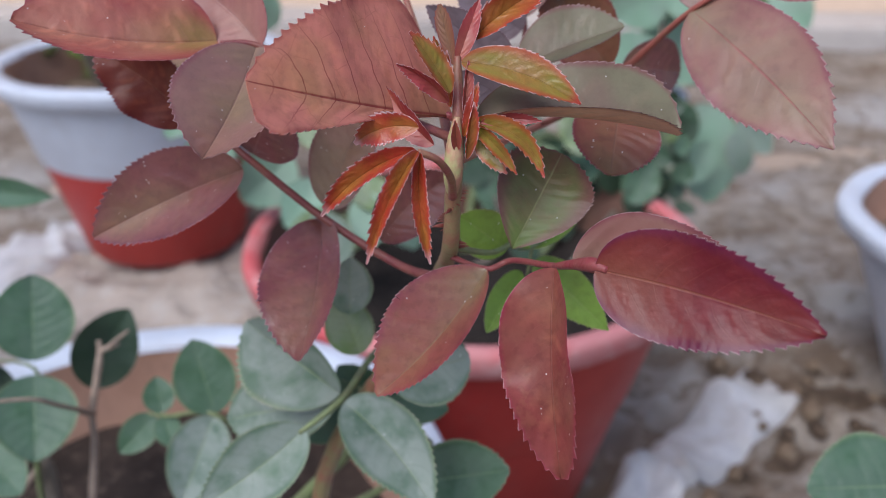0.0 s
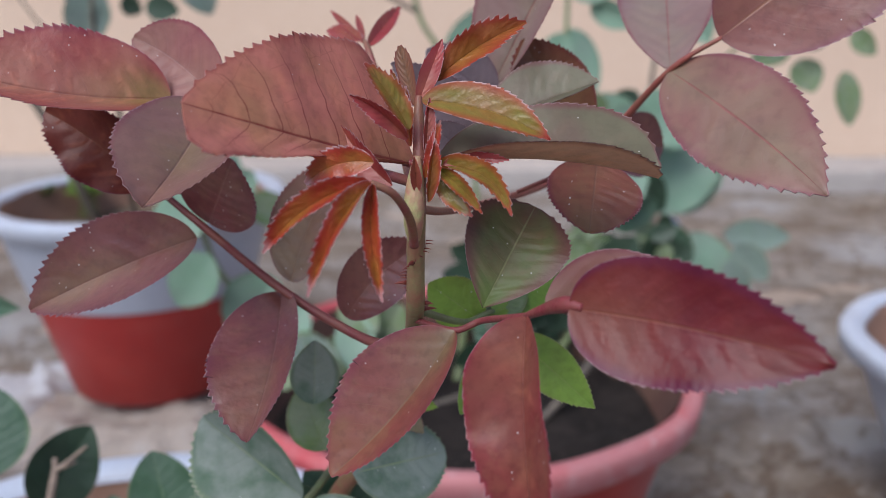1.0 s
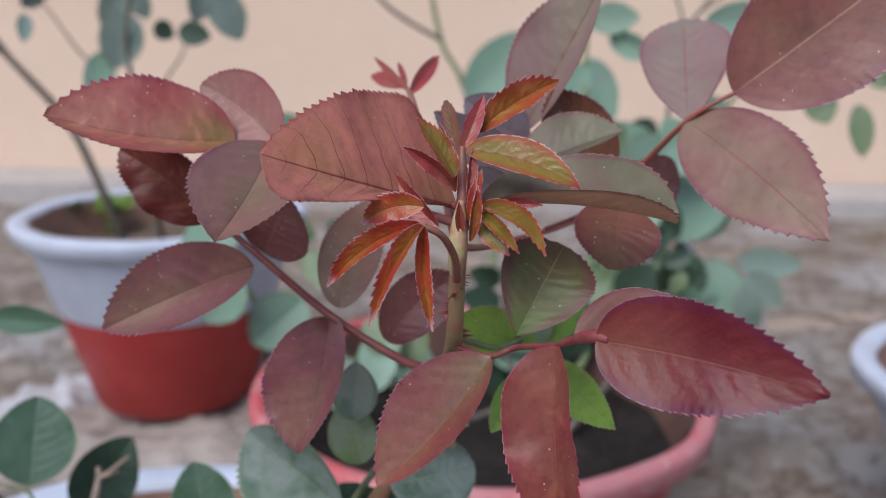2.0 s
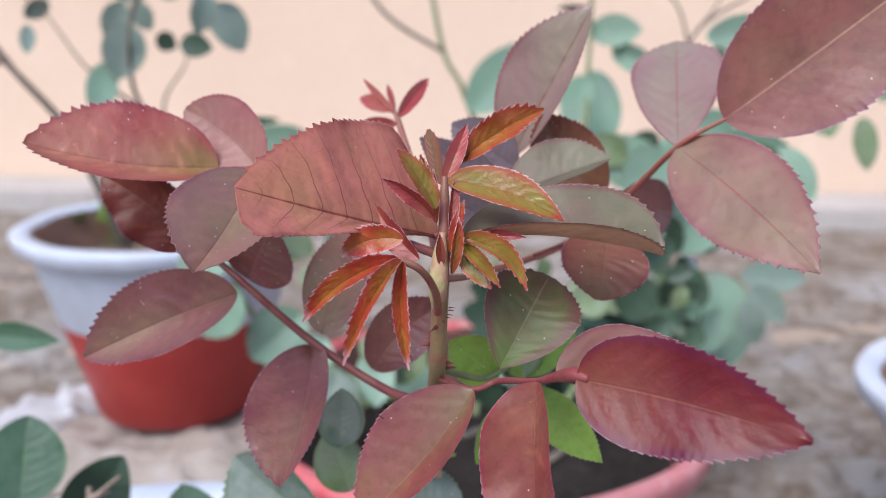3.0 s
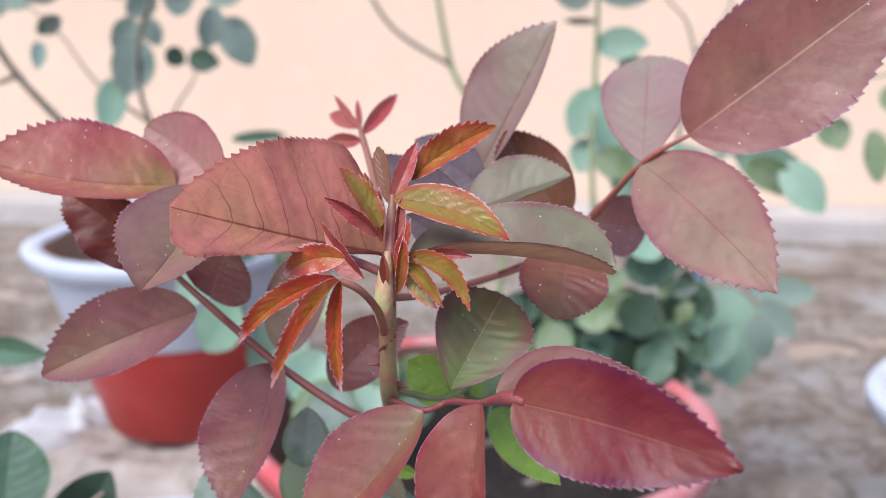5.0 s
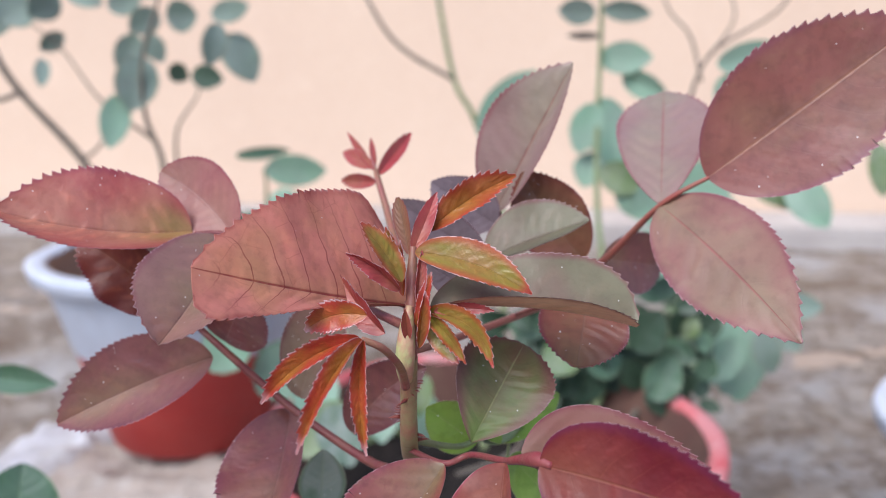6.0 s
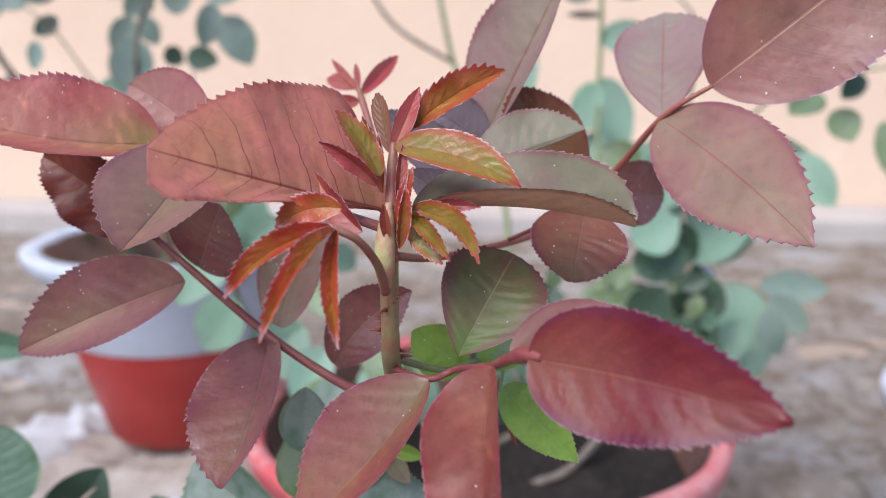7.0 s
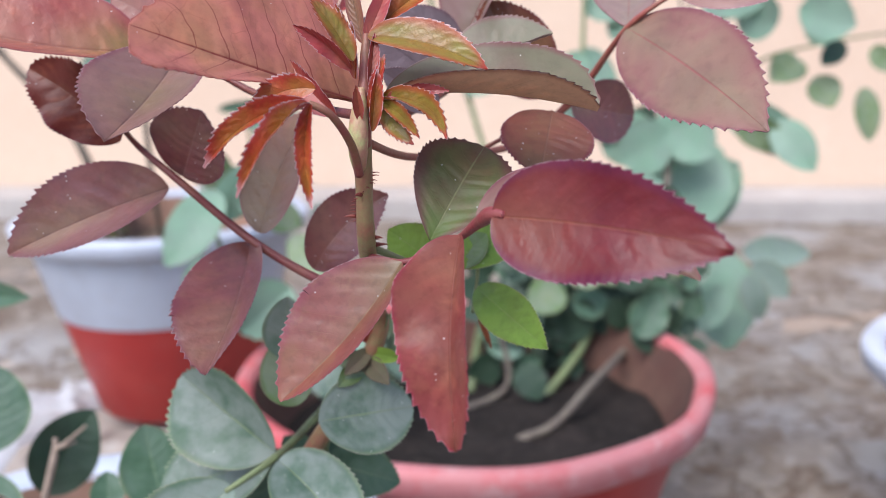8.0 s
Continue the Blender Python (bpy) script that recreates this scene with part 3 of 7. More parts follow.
def crumple(x, y):
    w = noise.noise(Vector((x * 5, y * 5, 7.0))) * 0.9
    a = noise.noise(Vector((x * 3.1 + y * 2.0, y * 5.0 - x, 0.3)))
    b = 1 - abs(noise.noise(Vector((x * 5 - y * 4 + w, y * 9 + x * 5 + w, 2.0))))
    c = 1 - abs(noise.noise(Vector((x * 13 + y * 9 + w, y * 19 - x * 8 + w, 5.0))))
    d = 1 - abs(noise.noise(Vector((x * 34 - y * 12 + w * 2, y * 40 + x * 16, 9.0))))
    e = noise.noise(Vector((x * 60, y * 80, 1.0)))
    return -0.024 + 0.010 * a + (0.020 * b ** 5 + 0.013 * c ** 5 + 0.004 * d ** 4) * max(0.3, min(1, 1.7 - y)) + 0.0012 * e


sheet("sackcloth", -1.7, 1.9, -0.5, 2.3, 400, 320, crumple, cloth_mat, "", "crumpled beige sackcloth spread over the yard ground", "cloth", -0.004)

def wall_block(name, material, lo, hi, label, category, bevel=0.0):
    """A long block along the far side of the yard, which stands a little askew."""
    bm = bmesh.new()
    box(bm, lo, hi)
    if bevel:
        bmesh.ops.bevel(bm, geom=bm.edges[:], offset=bevel, segments=2, affect="EDGES")
    bmesh.ops.rotate(bm, verts=bm.verts, cent=(0, 2.3, 0), matrix=Matrix.Rotation(radians(-7), 3, "Z"))
    tagged(part(name, bm, material, None, smooth=False), label, category, kind="structure")


wall_block("wall_north", wall_mat, (-12, 2.32, -0.05), (12, 2.57, 1.6), "cream painted plaster wall", "wall")
wall_block("baseboard", step_mat, (-12, 2.10, -0.05), (12, 2.317, 0.03), "low grey cement ledge at the wall's foot", "ledge", 0.008)


def strip(name, line, width, material, label, category, lift=0.003, columns=12, steps=14):
    """A crumpled band lying over the sackcloth along a line of places."""
    bm = bmesh.new()
    path = smooth_line([(x, y, 0) for x, y in line], steps)
    rows = []
    for i, p in enumerate(path):
        d = (path[min(i + 1, len(path) - 1)] - path[max(i - 1, 0)]).normalized()
        side = Vector((-d.y, d.x, 0))
        half = width / 2 * (0.75 + 0.5 * noise.noise(p * 9))
        row = []
        for j in range(columns + 1):
            k = 2 * j / columns - 1
            q = p + side * (half * k)
            fold = 0.006 * abs(noise.noise(Vector((i * 3.1 / steps, k * 4.8, 1.0)))) + 0.001 * (1 - k * k)
            row.append(bm.verts.new((q.x, q.y, crumple(q.x, q.y) + lift * (1 - k ** 6) - 0.004 * k ** 6 + fold)))
        rows.append(row)
    for lo, hi in zip(rows, rows[1:]):
        for j in range(columns):
            bm.faces.new((lo[j], lo[j + 1], hi[j + 1], hi[j]))
    return tagged(part(name, bm, material, None), label, category)


strip("sackcloth", [(-0.75, 0.70), (-0.52, 0.82), (-0.33, 0.88), (-0.15, 0.86), (-0.04, 0.80)], 0.34, pale_cloth_mat, "pale beige sacking laid between the pots", "cloth", 0.002, 60, 36)
strip("plastic_film", [(-0.463, 0.797), (-0.46, 0.901), (-0.441, 0.98), (-0.401, 1.047), (-0.374, 1.092)], 0.12, film_mat, "pale crumpled plastic film lying beside the pots", "plastic film", 0.009)
strip("plastic_film", [(0.135, 0.475), (0.172, 0.518), (0.227, 0.570), (0.275, 0.612), (0.318, 0.650)], 0.075, film_mat, "pale creased plastic film spread over sackcloth", "plastic film")
bare = random.Random(5)
for k, (x, y) in enumerate([(0.285, 0.530), (0.352, 0.622)]):
    tagged(rough_disc("bare_soil", None, 0.040 if k else 0.032, (x, y, crumple(x, y) - 0.001), brown_soil_mat, 0.012, ragged=0.6), "dark bare soil showing beside the sackcloth", "soil", kind="stuff")
    for j in range(14):
        bm = bmesh.new()
        bmesh.ops.create_icosphere(bm, subdivisions=2, radius=bare.uniform(0.004, 0.010))
        px, py = x + bare.uniform(-0.08, 0.08), y + bare.uniform(-0.07, 0.07)
        for v in bm.verts:
            v.co *= 1 + 0.5 * noise.noise(v.co * 150 + Vector((j, k, 0)))
        tagged(part("soil_clod", bm, dry_soil_mat if j % 3 else brown_soil_mat, None, place=(px, py, crumple(px, py) + 0.004)), "crumbly brown clod of dry soil", "clod", "clods on the sackcloth")

# ---- pots ----
POT_L, POT_C, POT_F, POT_R = (-0.300, 0.978), (0.036, 0.537), (-0.124, 0.296), (0.492, 0.618)
pot(POT_L, 0.1620, 0.222, white_plastic, red_plastic, white_plastic, dirty_plastic, "white and red plastic flower pot with a wavy rim", (dry_soil_mat, "dry brown soil in the white and red pot"), 0.54)
pot(POT_C, 0.1515, 0.201, red_plastic, red_plastic, faded_plastic, shaded_stain, "red plastic flower pot with a faded dusty rim", (shaded_soil_mat, "dark soil in the red pot, bush shade in its colour"), 0.5, lip=0.915)
pot(POT_F, 0.137, 0.196, white_plastic, white_plastic, white_plastic, dirty_plastic, "white plastic flower pot, soil-stained inside", (soil_mat, "dark crumbly soil in the white pot"), 0.5)
pot(POT_R, 0.1486, 0.164, white_plastic, white_plastic, white_plastic, dirty_plastic, "white plastic flower pot standing on sackcloth", (dry_soil_mat, "dry soil in the white pot beside the sackcloth"), 0.5)


# ---- the young red rose ----
rose = thing("rose_plant", (-0.0450, 0.2450, 0.1430), "young rose with wine-red leaves and thorny stem, rooted in white pot", "rose plant")
stem = stalk('stem', rose, [(-0.0450, 0.2450, 0.1430, 0.00320), (-0.0320, 0.2250, 0.2600, 0.00280), (0.0013, 0.2093, 0.3265, 0.00230), (0.0042, 0.2026, 0.3423, 0.00210), (0.0053, 0.1743, 0.3627, 0.00180), (0.0057, 0.1690, 0.3768, 0.00170), (0.0060, 0.1668, 0.3840, 0.00165)], stem_mat, sides=12, knobs=0.12, label='green stem flushed red, with small thorns')
stalk('stem_tip', rose, [(0.0060, 0.1668, 0.3838, 0.00160), (0.0063, 0.1661, 0.3880, 0.00140), (0.0066, 0.1678, 0.3949, 0.00115), (0.0067, 0.1717, 0.4004, 0.00095), (0.0068, 0.1736, 0.4039, 0.00060)], tip_stalk_mat, sides=12, knobs=0.1, label='soft maroon growing tip of the stem')
spray = stalk('leaf_stalk', rose, [(0.0038, 0.1756, 0.3554, 0.00120), (-0.0052, 0.1886, 0.3518, 0.00110), (-0.0234, 0.2004, 0.3589, 0.00100), (-0.0410, 0.2051, 0.3729, 0.00090), (-0.0509, 0.2087, 0.3808, 0.00070), (-0.0498, 0.1914, 0.3903, 0.00050)], stalk_mat, label='dark maroon leaf stalk')
leaf(spray, (-0.0421, 0.2028, 0.3711), (-0.0762, 0.1940, 0.3582), 0.0226, (0.13, -0.98, 0.16), plum_top, lilac_under, left=64, left_scale=1.15, right=6, sweep=-0.02, quilt=0.006, widest=0.47, blunt=1.05, tooth=0.06)
leaf(spray, (-0.0245, 0.2030, 0.3577), (-0.0281, 0.1712, 0.3377), 0.0262, (0.15, -0.60, 0.79), plum_top, lilac_under, left=54, left_scale=0.6, right=2, sweep=0.035, widest=0.5, blunt=0.95, shoulder=0.5)
leaf(spray, (-0.0406, 0.2090, 0.3728), (-0.0328, 0.2017, 0.3884), 0.0205, (-0.34, -0.93, -0.12), plum_top, mauve_top, left=8, right=8, widest=0.52, blunt=0.95)
leaf(spray, (-0.0226, 0.2060, 0.3595), (-0.0098, 0.2076, 0.3877), 0.0175, (-0.19, -0.97, 0.14), bronze_top, plum_top, left=5, right=35, sweep=0.04)
leaf(spray, (-0.0103, 0.2058, 0.3505), (0.0080, 0.2016, 0.3688), 0.0148, (-0.30, -0.95, 0.08), plum_top, plum_top, left=12, right=12, sweep=0.08, widest=0.5, blunt=1.1)
leaf(spray, (-0.0354, 0.1970, 0.4007), (-0.0432, 0.1705, 0.3850), 0.0254, (0.47, -0.64, 0.61), bronze_top, lilac_under, left=58, right=2, widest=0.55, blunt=0.75, sweep=0.03, left_scale=1.15)
leaf(spray, (-0.0529, 0.2047, 0.3817), (-0.0745, 0.2111, 0.3981), 0.0173, (-0.12, -0.97, 0.22), rust_top, plum_top, left=25, right=25, ruffle=0.06, sweep=-0.05, blunt=0.85, tooth=0.07)
branch = stalk('leaf_stalk', rose, [(0.0066, 0.1674, 0.3892, 0.00100), (-0.0029, 0.1789, 0.3899, 0.00090), (-0.0187, 0.1949, 0.3921, 0.00080), (-0.0343, 0.2005, 0.4001, 0.00070), (-0.0433, 0.1998, 0.4014, 0.00050)], stalk_mat)
leaf(branch, (-0.0446, 0.2020, 0.4014), (-0.0829, 0.1909, 0.4085), 0.0273, (0.23, -0.89, 0.40), red_top, rose_under, left=60, right=6, sweep=0.055, bend=0.02, widest=0.5, blunt=0.95, left_scale=0.85, shoulder=0.42, teeth=22, tooth=0.065)
leaf(branch, (-0.0347, 0.2005, 0.4003), (-0.0542, 0.2132, 0.4134), 0.0176, (-0.31, -0.87, 0.38), rosy_top, lilac_under, left=18, right=10, widest=0.5, blunt=0.95, sweep=-0.06, tooth=0.03)
front = stalk('leaf_stalk', rose, [(0.0070, 0.1675, 0.3915, 0.00100), (0.0064, 0.1761, 0.3909, 0.00090), (0.0037, 0.1778, 0.3914, 0.00070)], rosy_stalk_mat)
leaf(front, (0.0062, 0.1781, 0.3907), (-0.0290, 0.1500, 0.4060), 0.0464, (0.56, -0.64, 0.53), rose_under, rose_under, left=30, right=2, sweep=0.03, bend=0.03, widest=0.24, blunt=0.95, teeth=28, tooth=0.03, left_widest=0.93, left_blunt=0.22, left_scale=0.52, left_rise=1.9, smooth_base=0.1)
arm = stalk('leaf_stalk', rose, [(0.0062, 0.1681, 0.3846, 0.00085), (0.0155, 0.1963, 0.3778, 0.00085), (0.0393, 0.2282, 0.3766, 0.00100), (0.0541, 0.2290, 0.3882, 0.00100), (0.0636, 0.2130, 0.4048, 0.00070), (0.0731, 0.2080, 0.4120, 0.00050)], arm_stalk_mat, label='reddish leaf stalk')
leaf(arm, (0.0633, 0.2129, 0.4047), (0.0821, 0.1715, 0.3847), 0.0238, (-0.57, -0.55, 0.61), mauve_top, rose_under, left=6, right=6, widest=0.45, blunt=1.35, sweep=0.02, teeth=22, tooth=0.045, quilt=0.006)
leaf(arm, (0.0636, 0.2131, 0.4054), (0.0731, 0.2555, 0.4295), 0.0238, (-0.22, -0.45, 0.87), pale_top, lilac_under, left=8, right=8, shoulder=0.8, widest=0.66, blunt=1.0, tooth=0.03)
leaf(arm, (0.0727, 0.2080, 0.4119), (0.1147, 0.2034, 0.4460), 0.0328, (-0.21, -0.97, 0.13), umber_top, lilac_under, left=6, right=7, quilt=0.004, widest=0.45, blunt=1.0, teeth=24, tooth=0.05)
leaf(arm, (0.0548, 0.2396, 0.3854), (0.0727, 0.2459, 0.3817), 0.0170, (0.35, -0.93, 0.12), plum_top, blue_top, left=8, right=8, blunt=0.9, widest=0.6)
back = stalk('leaf_stalk', rose, [(0.0064, 0.1681, 0.3878, 0.00100), (0.0155, 0.1992, 0.3884, 0.00090), (0.0249, 0.2200, 0.3938, 0.00080), (0.0263, 0.2279, 0.4014, 0.00050)], stalk_mat)
leaf(back, (0.0255, 0.2278, 0.4011), (0.0435, 0.2240, 0.4376), 0.0262, (-0.19, -0.98, -0.01), pale_top, lilac_under, left=0, right=72, widest=0.5, blunt=1.1)
leaf(back, (0.0219, 0.1988, 0.3955), (0.0449, 0.2008, 0.4035), 0.0178, (-0.12, -0.83, 0.54), sage_top, blue_top, left=4, right=58, blunt=1.0, widest=0.5, quilt=0.003, sweep=0.02)
leaf(back, (0.0471, 0.2211, 0.3898), (0.0315, 0.2213, 0.4117), 0.0182, (-0.04, -1.00, -0.02), brown_top, red_top, left=15, right=6, widest=0.5, blunt=0.95, sweep=0.04)
leaf(back, (0.0251, 0.2232, 0.3984), (0.0092, 0.2198, 0.4096), 0.0138, (0.19, -0.98, -0.03), blue_top, blunt=1.0)
leaf(back, (0.0217, 0.2095, 0.3928), (0.0015, 0.2050, 0.4079), 0.0109, (0.10, -0.98, -0.16), blue_top, blunt=1.1)
leaf(back, (0.0196, 0.1941, 0.3886), (0.0083, 0.1899, 0.3969), 0.0079, (0.32, -0.95, -0.04), blue_top, blunt=1.1)
side = stalk('leaf_stalk', rose, [(0.0065, 0.1670, 0.3916, 0.00090), (0.0082, 0.1688, 0.3925, 0.00080), (0.0103, 0.1698, 0.3926, 0.00060)], rosy_stalk_mat)
leaf(side, (0.0100, 0.1698, 0.3925), (0.0492, 0.1680, 0.3892), 0.0200, (0.02, -0.76, 0.65), sage_top, amber_under, left=2, right=78, left_scale=1.2, sweep=0.04, widest=0.72, blunt=0.75, bend=0.03, quilt=0.004)
low = stalk('leaf_stalk', rose, [(0.0300, 0.2160, 0.3770, 0.00055), (0.0390, 0.2090, 0.3825, 0.00050), (0.0447, 0.1992, 0.3869, 0.00045)], stalk_mat)
leaf(low, (0.0448, 0.1985, 0.3872), (0.0405, 0.1835, 0.3756), 0.0197, (0.0, -0.75, 0.66), brown_top, red_top, left=8, right=8, blunt=0.85, widest=0.5)
skirt = stalk('leaf_stalk', rose, [(0.0055, 0.1740, 0.3613, 0.00065), (0.0124, 0.1674, 0.3615, 0.00065), (0.0178, 0.1673, 0.3634, 0.00065), (0.0239, 0.1514, 0.3700, 0.00065), (0.0287, 0.1396, 0.3763, 0.00055)], rosy_stalk_mat, label='rosy leaf stalk')
leaf(skirt, (0.0179, 0.1693, 0.3651), (0.0290, 0.1800, 0.3818), 0.0200, (-0.07, -0.90, 0.43), heart_top, plum_top, left=8, right=10, bend=0.07, widest=0.66, blunt=0.85, shoulder=1.0)
leaf(skirt, (0.0124, 0.1666, 0.3618), (-0.0106, 0.1575, 0.3378), 0.0240, (-0.04, -0.87, 0.48), russet_top, lilac_under, left=56, left_scale=0.6, quilt=0.006, right=5, sweep=0.05, widest=0.46, blunt=1.0)
leaf(skirt, (0.0234, 0.1498, 0.3703), (0.0219, 0.1242, 0.3433), 0.0190, (-0.06, -0.78, 0.63), blush_top, rose_under, left=62, right=10, left_scale=0.6, sweep=-0.03, ruffle=0.11, widest=0.34, blunt=1.0, left_widest=0.74, left_blunt=0.6, uneven=0.12, quilt=0.006, teeth=22, tooth=0.06, smooth_base=0.5, bend=0.03)
leaf(skirt, (0.0259, 0.1462, 0.3740), (0.0613, 0.1398, 0.3645), 0.0201, (-0.07, -0.93, 0.37), mauve_top, wine_top, left=4, right=74, sweep=0.05, widest=0.3, blunt=1.0, tooth=0.03)
leaf(skirt, (0.0283, 0.1384, 0.3759), (0.0586, 0.1171, 0.3749), 0.0185, (-0.53, -0.77, 0.35), wine_top, rose_under, left=12, right=12, widest=0.34, blunt=1.12, shoulder=0.45, sweep=0.02, teeth=24, tooth=0.05, quilt=0.008, uneven=0.09)
stalk('leaf_base', skirt, [(0.0239, 0.1514, 0.3700, 0.00065), (0.0262, 0.1455, 0.3733, 0.00110), (0.0282, 0.1402, 0.3758, 0.00135), (0.0300, 0.1372, 0.3763, 0.00060)], rosy_stalk_mat, knobs=0.15)
tassel = stalk('leaf_stalk', rose, [(0.0054, 0.1640, 0.3790, 0.00090), (0.0048, 0.1585, 0.3850, 0.00075), (0.0023, 0.1524, 0.3907, 0.00070), (-0.0012, 0.1511, 0.3928, 0.00060)], tip_stalk_mat)
leaf(tassel, (-0.0008, 0.1508, 0.3926), (0.0005, 0.1382, 0.3775), 0.0043, (0.07, -0.82, 0.56), ember_top, scarlet_top, left=56, right=50, bend=0.05, sweep=-0.05, widest=0.5, teeth=16, tooth=0.2, cells=4, ruffle=0.07, uneven=0.1, smooth_base=0.15)
leaf(tassel, (-0.0012, 0.1510, 0.3927), (-0.0098, 0.1333, 0.3802), 0.0050, (0.11, -0.63, 0.77), ember_top, scarlet_top, left=58, right=50, bend=0.1, sweep=-0.03, widest=0.45, teeth=16, tooth=0.2, cells=4, ruffle=0.07, uneven=0.1, smooth_base=0.15)
leaf(tassel, (-0.0016, 0.1512, 0.3930), (-0.0179, 0.1466, 0.3830), 0.0054, (-0.04, -0.91, 0.41), ember_top, scarlet_top, left=54, right=40, bend=0.1, sweep=-0.08, widest=0.5, teeth=16, tooth=0.2, cells=4, ruffle=0.07, uneven=0.1, smooth_base=0.15)
leaf(tassel, (-0.0009, 0.1585, 0.3948), (-0.0127, 0.1617, 0.3908), 0.0056, (-0.26, -0.97, 0.00), ember_top, scarlet_top, left=30, right=10, sweep=-0.12, widest=0.5, teeth=13, tooth=0.2, cells=4, ruffle=0.07, uneven=0.1, smooth_base=0.15)
leaf(stem, (0.0019, 0.1628, 0.3900), (-0.0070, 0.1689, 0.3996), 0.0058, (-0.34, -0.90, 0.26), scarlet_top, rose_under, left=20, right=45, sweep=0.05, teeth=13, tooth=0.2, cells=4, ruffle=0.07, uneven=0.1, smooth_base=0.15)
leaf(stem, (0.0050, 0.1651, 0.3992), (-0.0023, 0.1651, 0.4104), 0.0048, (0.23, -0.96, 0.14), lime_top, ember_top, left=45, right=12, sweep=-0.04, teeth=13, tooth=0.2, cells=4, ruffle=0.07, uneven=0.1, smooth_base=0.15)
leaf(stem, (0.0054, 0.1669, 0.3995), (0.0021, 0.1672, 0.4092), 0.0029, (-0.30, -0.95, -0.07), lime_top, scarlet_top, left=30, right=30, teeth=13, tooth=0.2, cells=4, ruffle=0.07, uneven=0.1, smooth_base=0.15)
leaf(stem, (0.0046, 0.1644, 0.3977), (-0.0047, 0.1614, 0.4056), 0.0037, (0.18, -0.97, -0.15), scarlet_top, ember_top, left=30, right=50, sweep=-0.06, teeth=13, tooth=0.2, cells=4, ruffle=0.07, uneven=0.1, smooth_base=0.15)
leaf(stem, (0.0074, 0.1704, 0.4035), (0.0289, 0.1632, 0.3971), 0.0087, (-0.16, -0.88, 0.44), lime_top, rose_under, left=10, right=40, sweep=0.07, bend=0.02, widest=0.45, teeth=20, tooth=0.07)
leaf(stem, (0.0097, 0.1779, 0.4061), (0.0272, 0.1833, 0.4162), 0.0078, (0.49, -0.85, 0.19), orange_top, scarlet_top, left=14, right=70, sweep=0.05, widest=0.5, teeth=13, tooth=0.2, cells=4, ruffle=0.07, uneven=0.1, smooth_base=0.15)
leaf(stem, (0.0095, 0.1681, 0.3923), (0.0215, 0.1548, 0.3861), 0.0052, (-0.38, -0.65, 0.66), lime_top, scarlet_top, left=40, right=48, sweep=0.16, widest=0.4, teeth=13, tooth=0.2, cells=4, ruffle=0.07, uneven=0.1, smooth_base=0.15)
leaf(stem, (0.0094, 0.1680, 0.3920), (0.0168, 0.1564, 0.3862), 0.0037, (-0.46, -0.62, 0.64), lime_top, ember_top, left=45, right=45, sweep=0.04, teeth=13, tooth=0.2, cells=4, ruffle=0.07, uneven=0.1, smooth_base=0.15)
leaf(stem, (0.0093, 0.1686, 0.3917), (0.0155, 0.1612, 0.3846), 0.0036, (-0.29, -0.78, 0.56), lime_top, ember_top, left=10, right=10, sweep=-0.05, teeth=13, tooth=0.2, cells=4, ruffle=0.07, uneven=0.1, smooth_base=0.15)
leaf(stem, (0.0108, 0.1673, 0.3927), (0.0221, 0.1644, 0.3937), 0.0025, (-0.26, -0.94, 0.24), scarlet_top, ember_top, left=20, right=20, sweep=0.05, teeth=13, tooth=0.2, cells=4, ruffle=0.07, uneven=0.1, smooth_base=0.15)
leaf(stem, (0.0060, 0.1737, 0.4023), (0.0036, 0.1803, 0.4124), 0.0036, (-0.08, -0.84, 0.54), brown_top, scarlet_top, left=20, right=40, blunt=1.0, widest=0.65, teeth=10, tooth=0.06)
leaf(stem, (0.0067, 0.1733, 0.4027), (0.0114, 0.1801, 0.4135), 0.0042, (-0.07, -0.83, 0.55), scarlet_top, scarlet_top, left=45, right=20, teeth=10, tooth=0.03)
leaf(stem, (0.0076, 0.1652, 0.3907), (0.0105, 0.1686, 0.4002), 0.0025, (-0.35, -0.84, 0.41), ember_top, scarlet_top, left=40, right=20, teeth=13, tooth=0.2, cells=4, ruffle=0.07, uneven=0.1, smooth_base=0.15)
leaf(stem, (0.0079, 0.1640, 0.3868), (0.0093, 0.1640, 0.3978), 0.0032, (0.50, -0.86, 0.10), ember_top, scarlet_top, left=40, right=40, teeth=12, tooth=0.12, cells=5, quilt=0.0, uneven=0.1, smooth_base=0.15, name='stipule')
leaf(stem, (0.0061, 0.1628, 0.3888), (0.0057, 0.1612, 0.3952), 0.0024, (0.0, -1.0, 0.25), scarlet_top, scarlet_top, left=40, right=40, teeth=12, tooth=0.12, cells=5, quilt=0.0, uneven=0.1, smooth_base=0.15, name='stipule')
leaf(stem, (0.0052, 0.1668, 0.3960), (0.0046, 0.1690, 0.4062), 0.0030, (-0.40, -0.90, 0.15), ember_top, lime_top, left=40, right=40, teeth=12, tooth=0.12, cells=5, quilt=0.0, uneven=0.1, smooth_base=0.15, name='stipule')
leaf(stem, (0.0077, 0.1668, 0.3945), (0.0086, 0.1698, 0.4040), 0.0028, (0.45, -0.88, 0.15), scarlet_top, lime_top, left=40, right=40, teeth=12, tooth=0.12, cells=5, quilt=0.0, uneven=0.1, smooth_base=0.15, name='stipule')
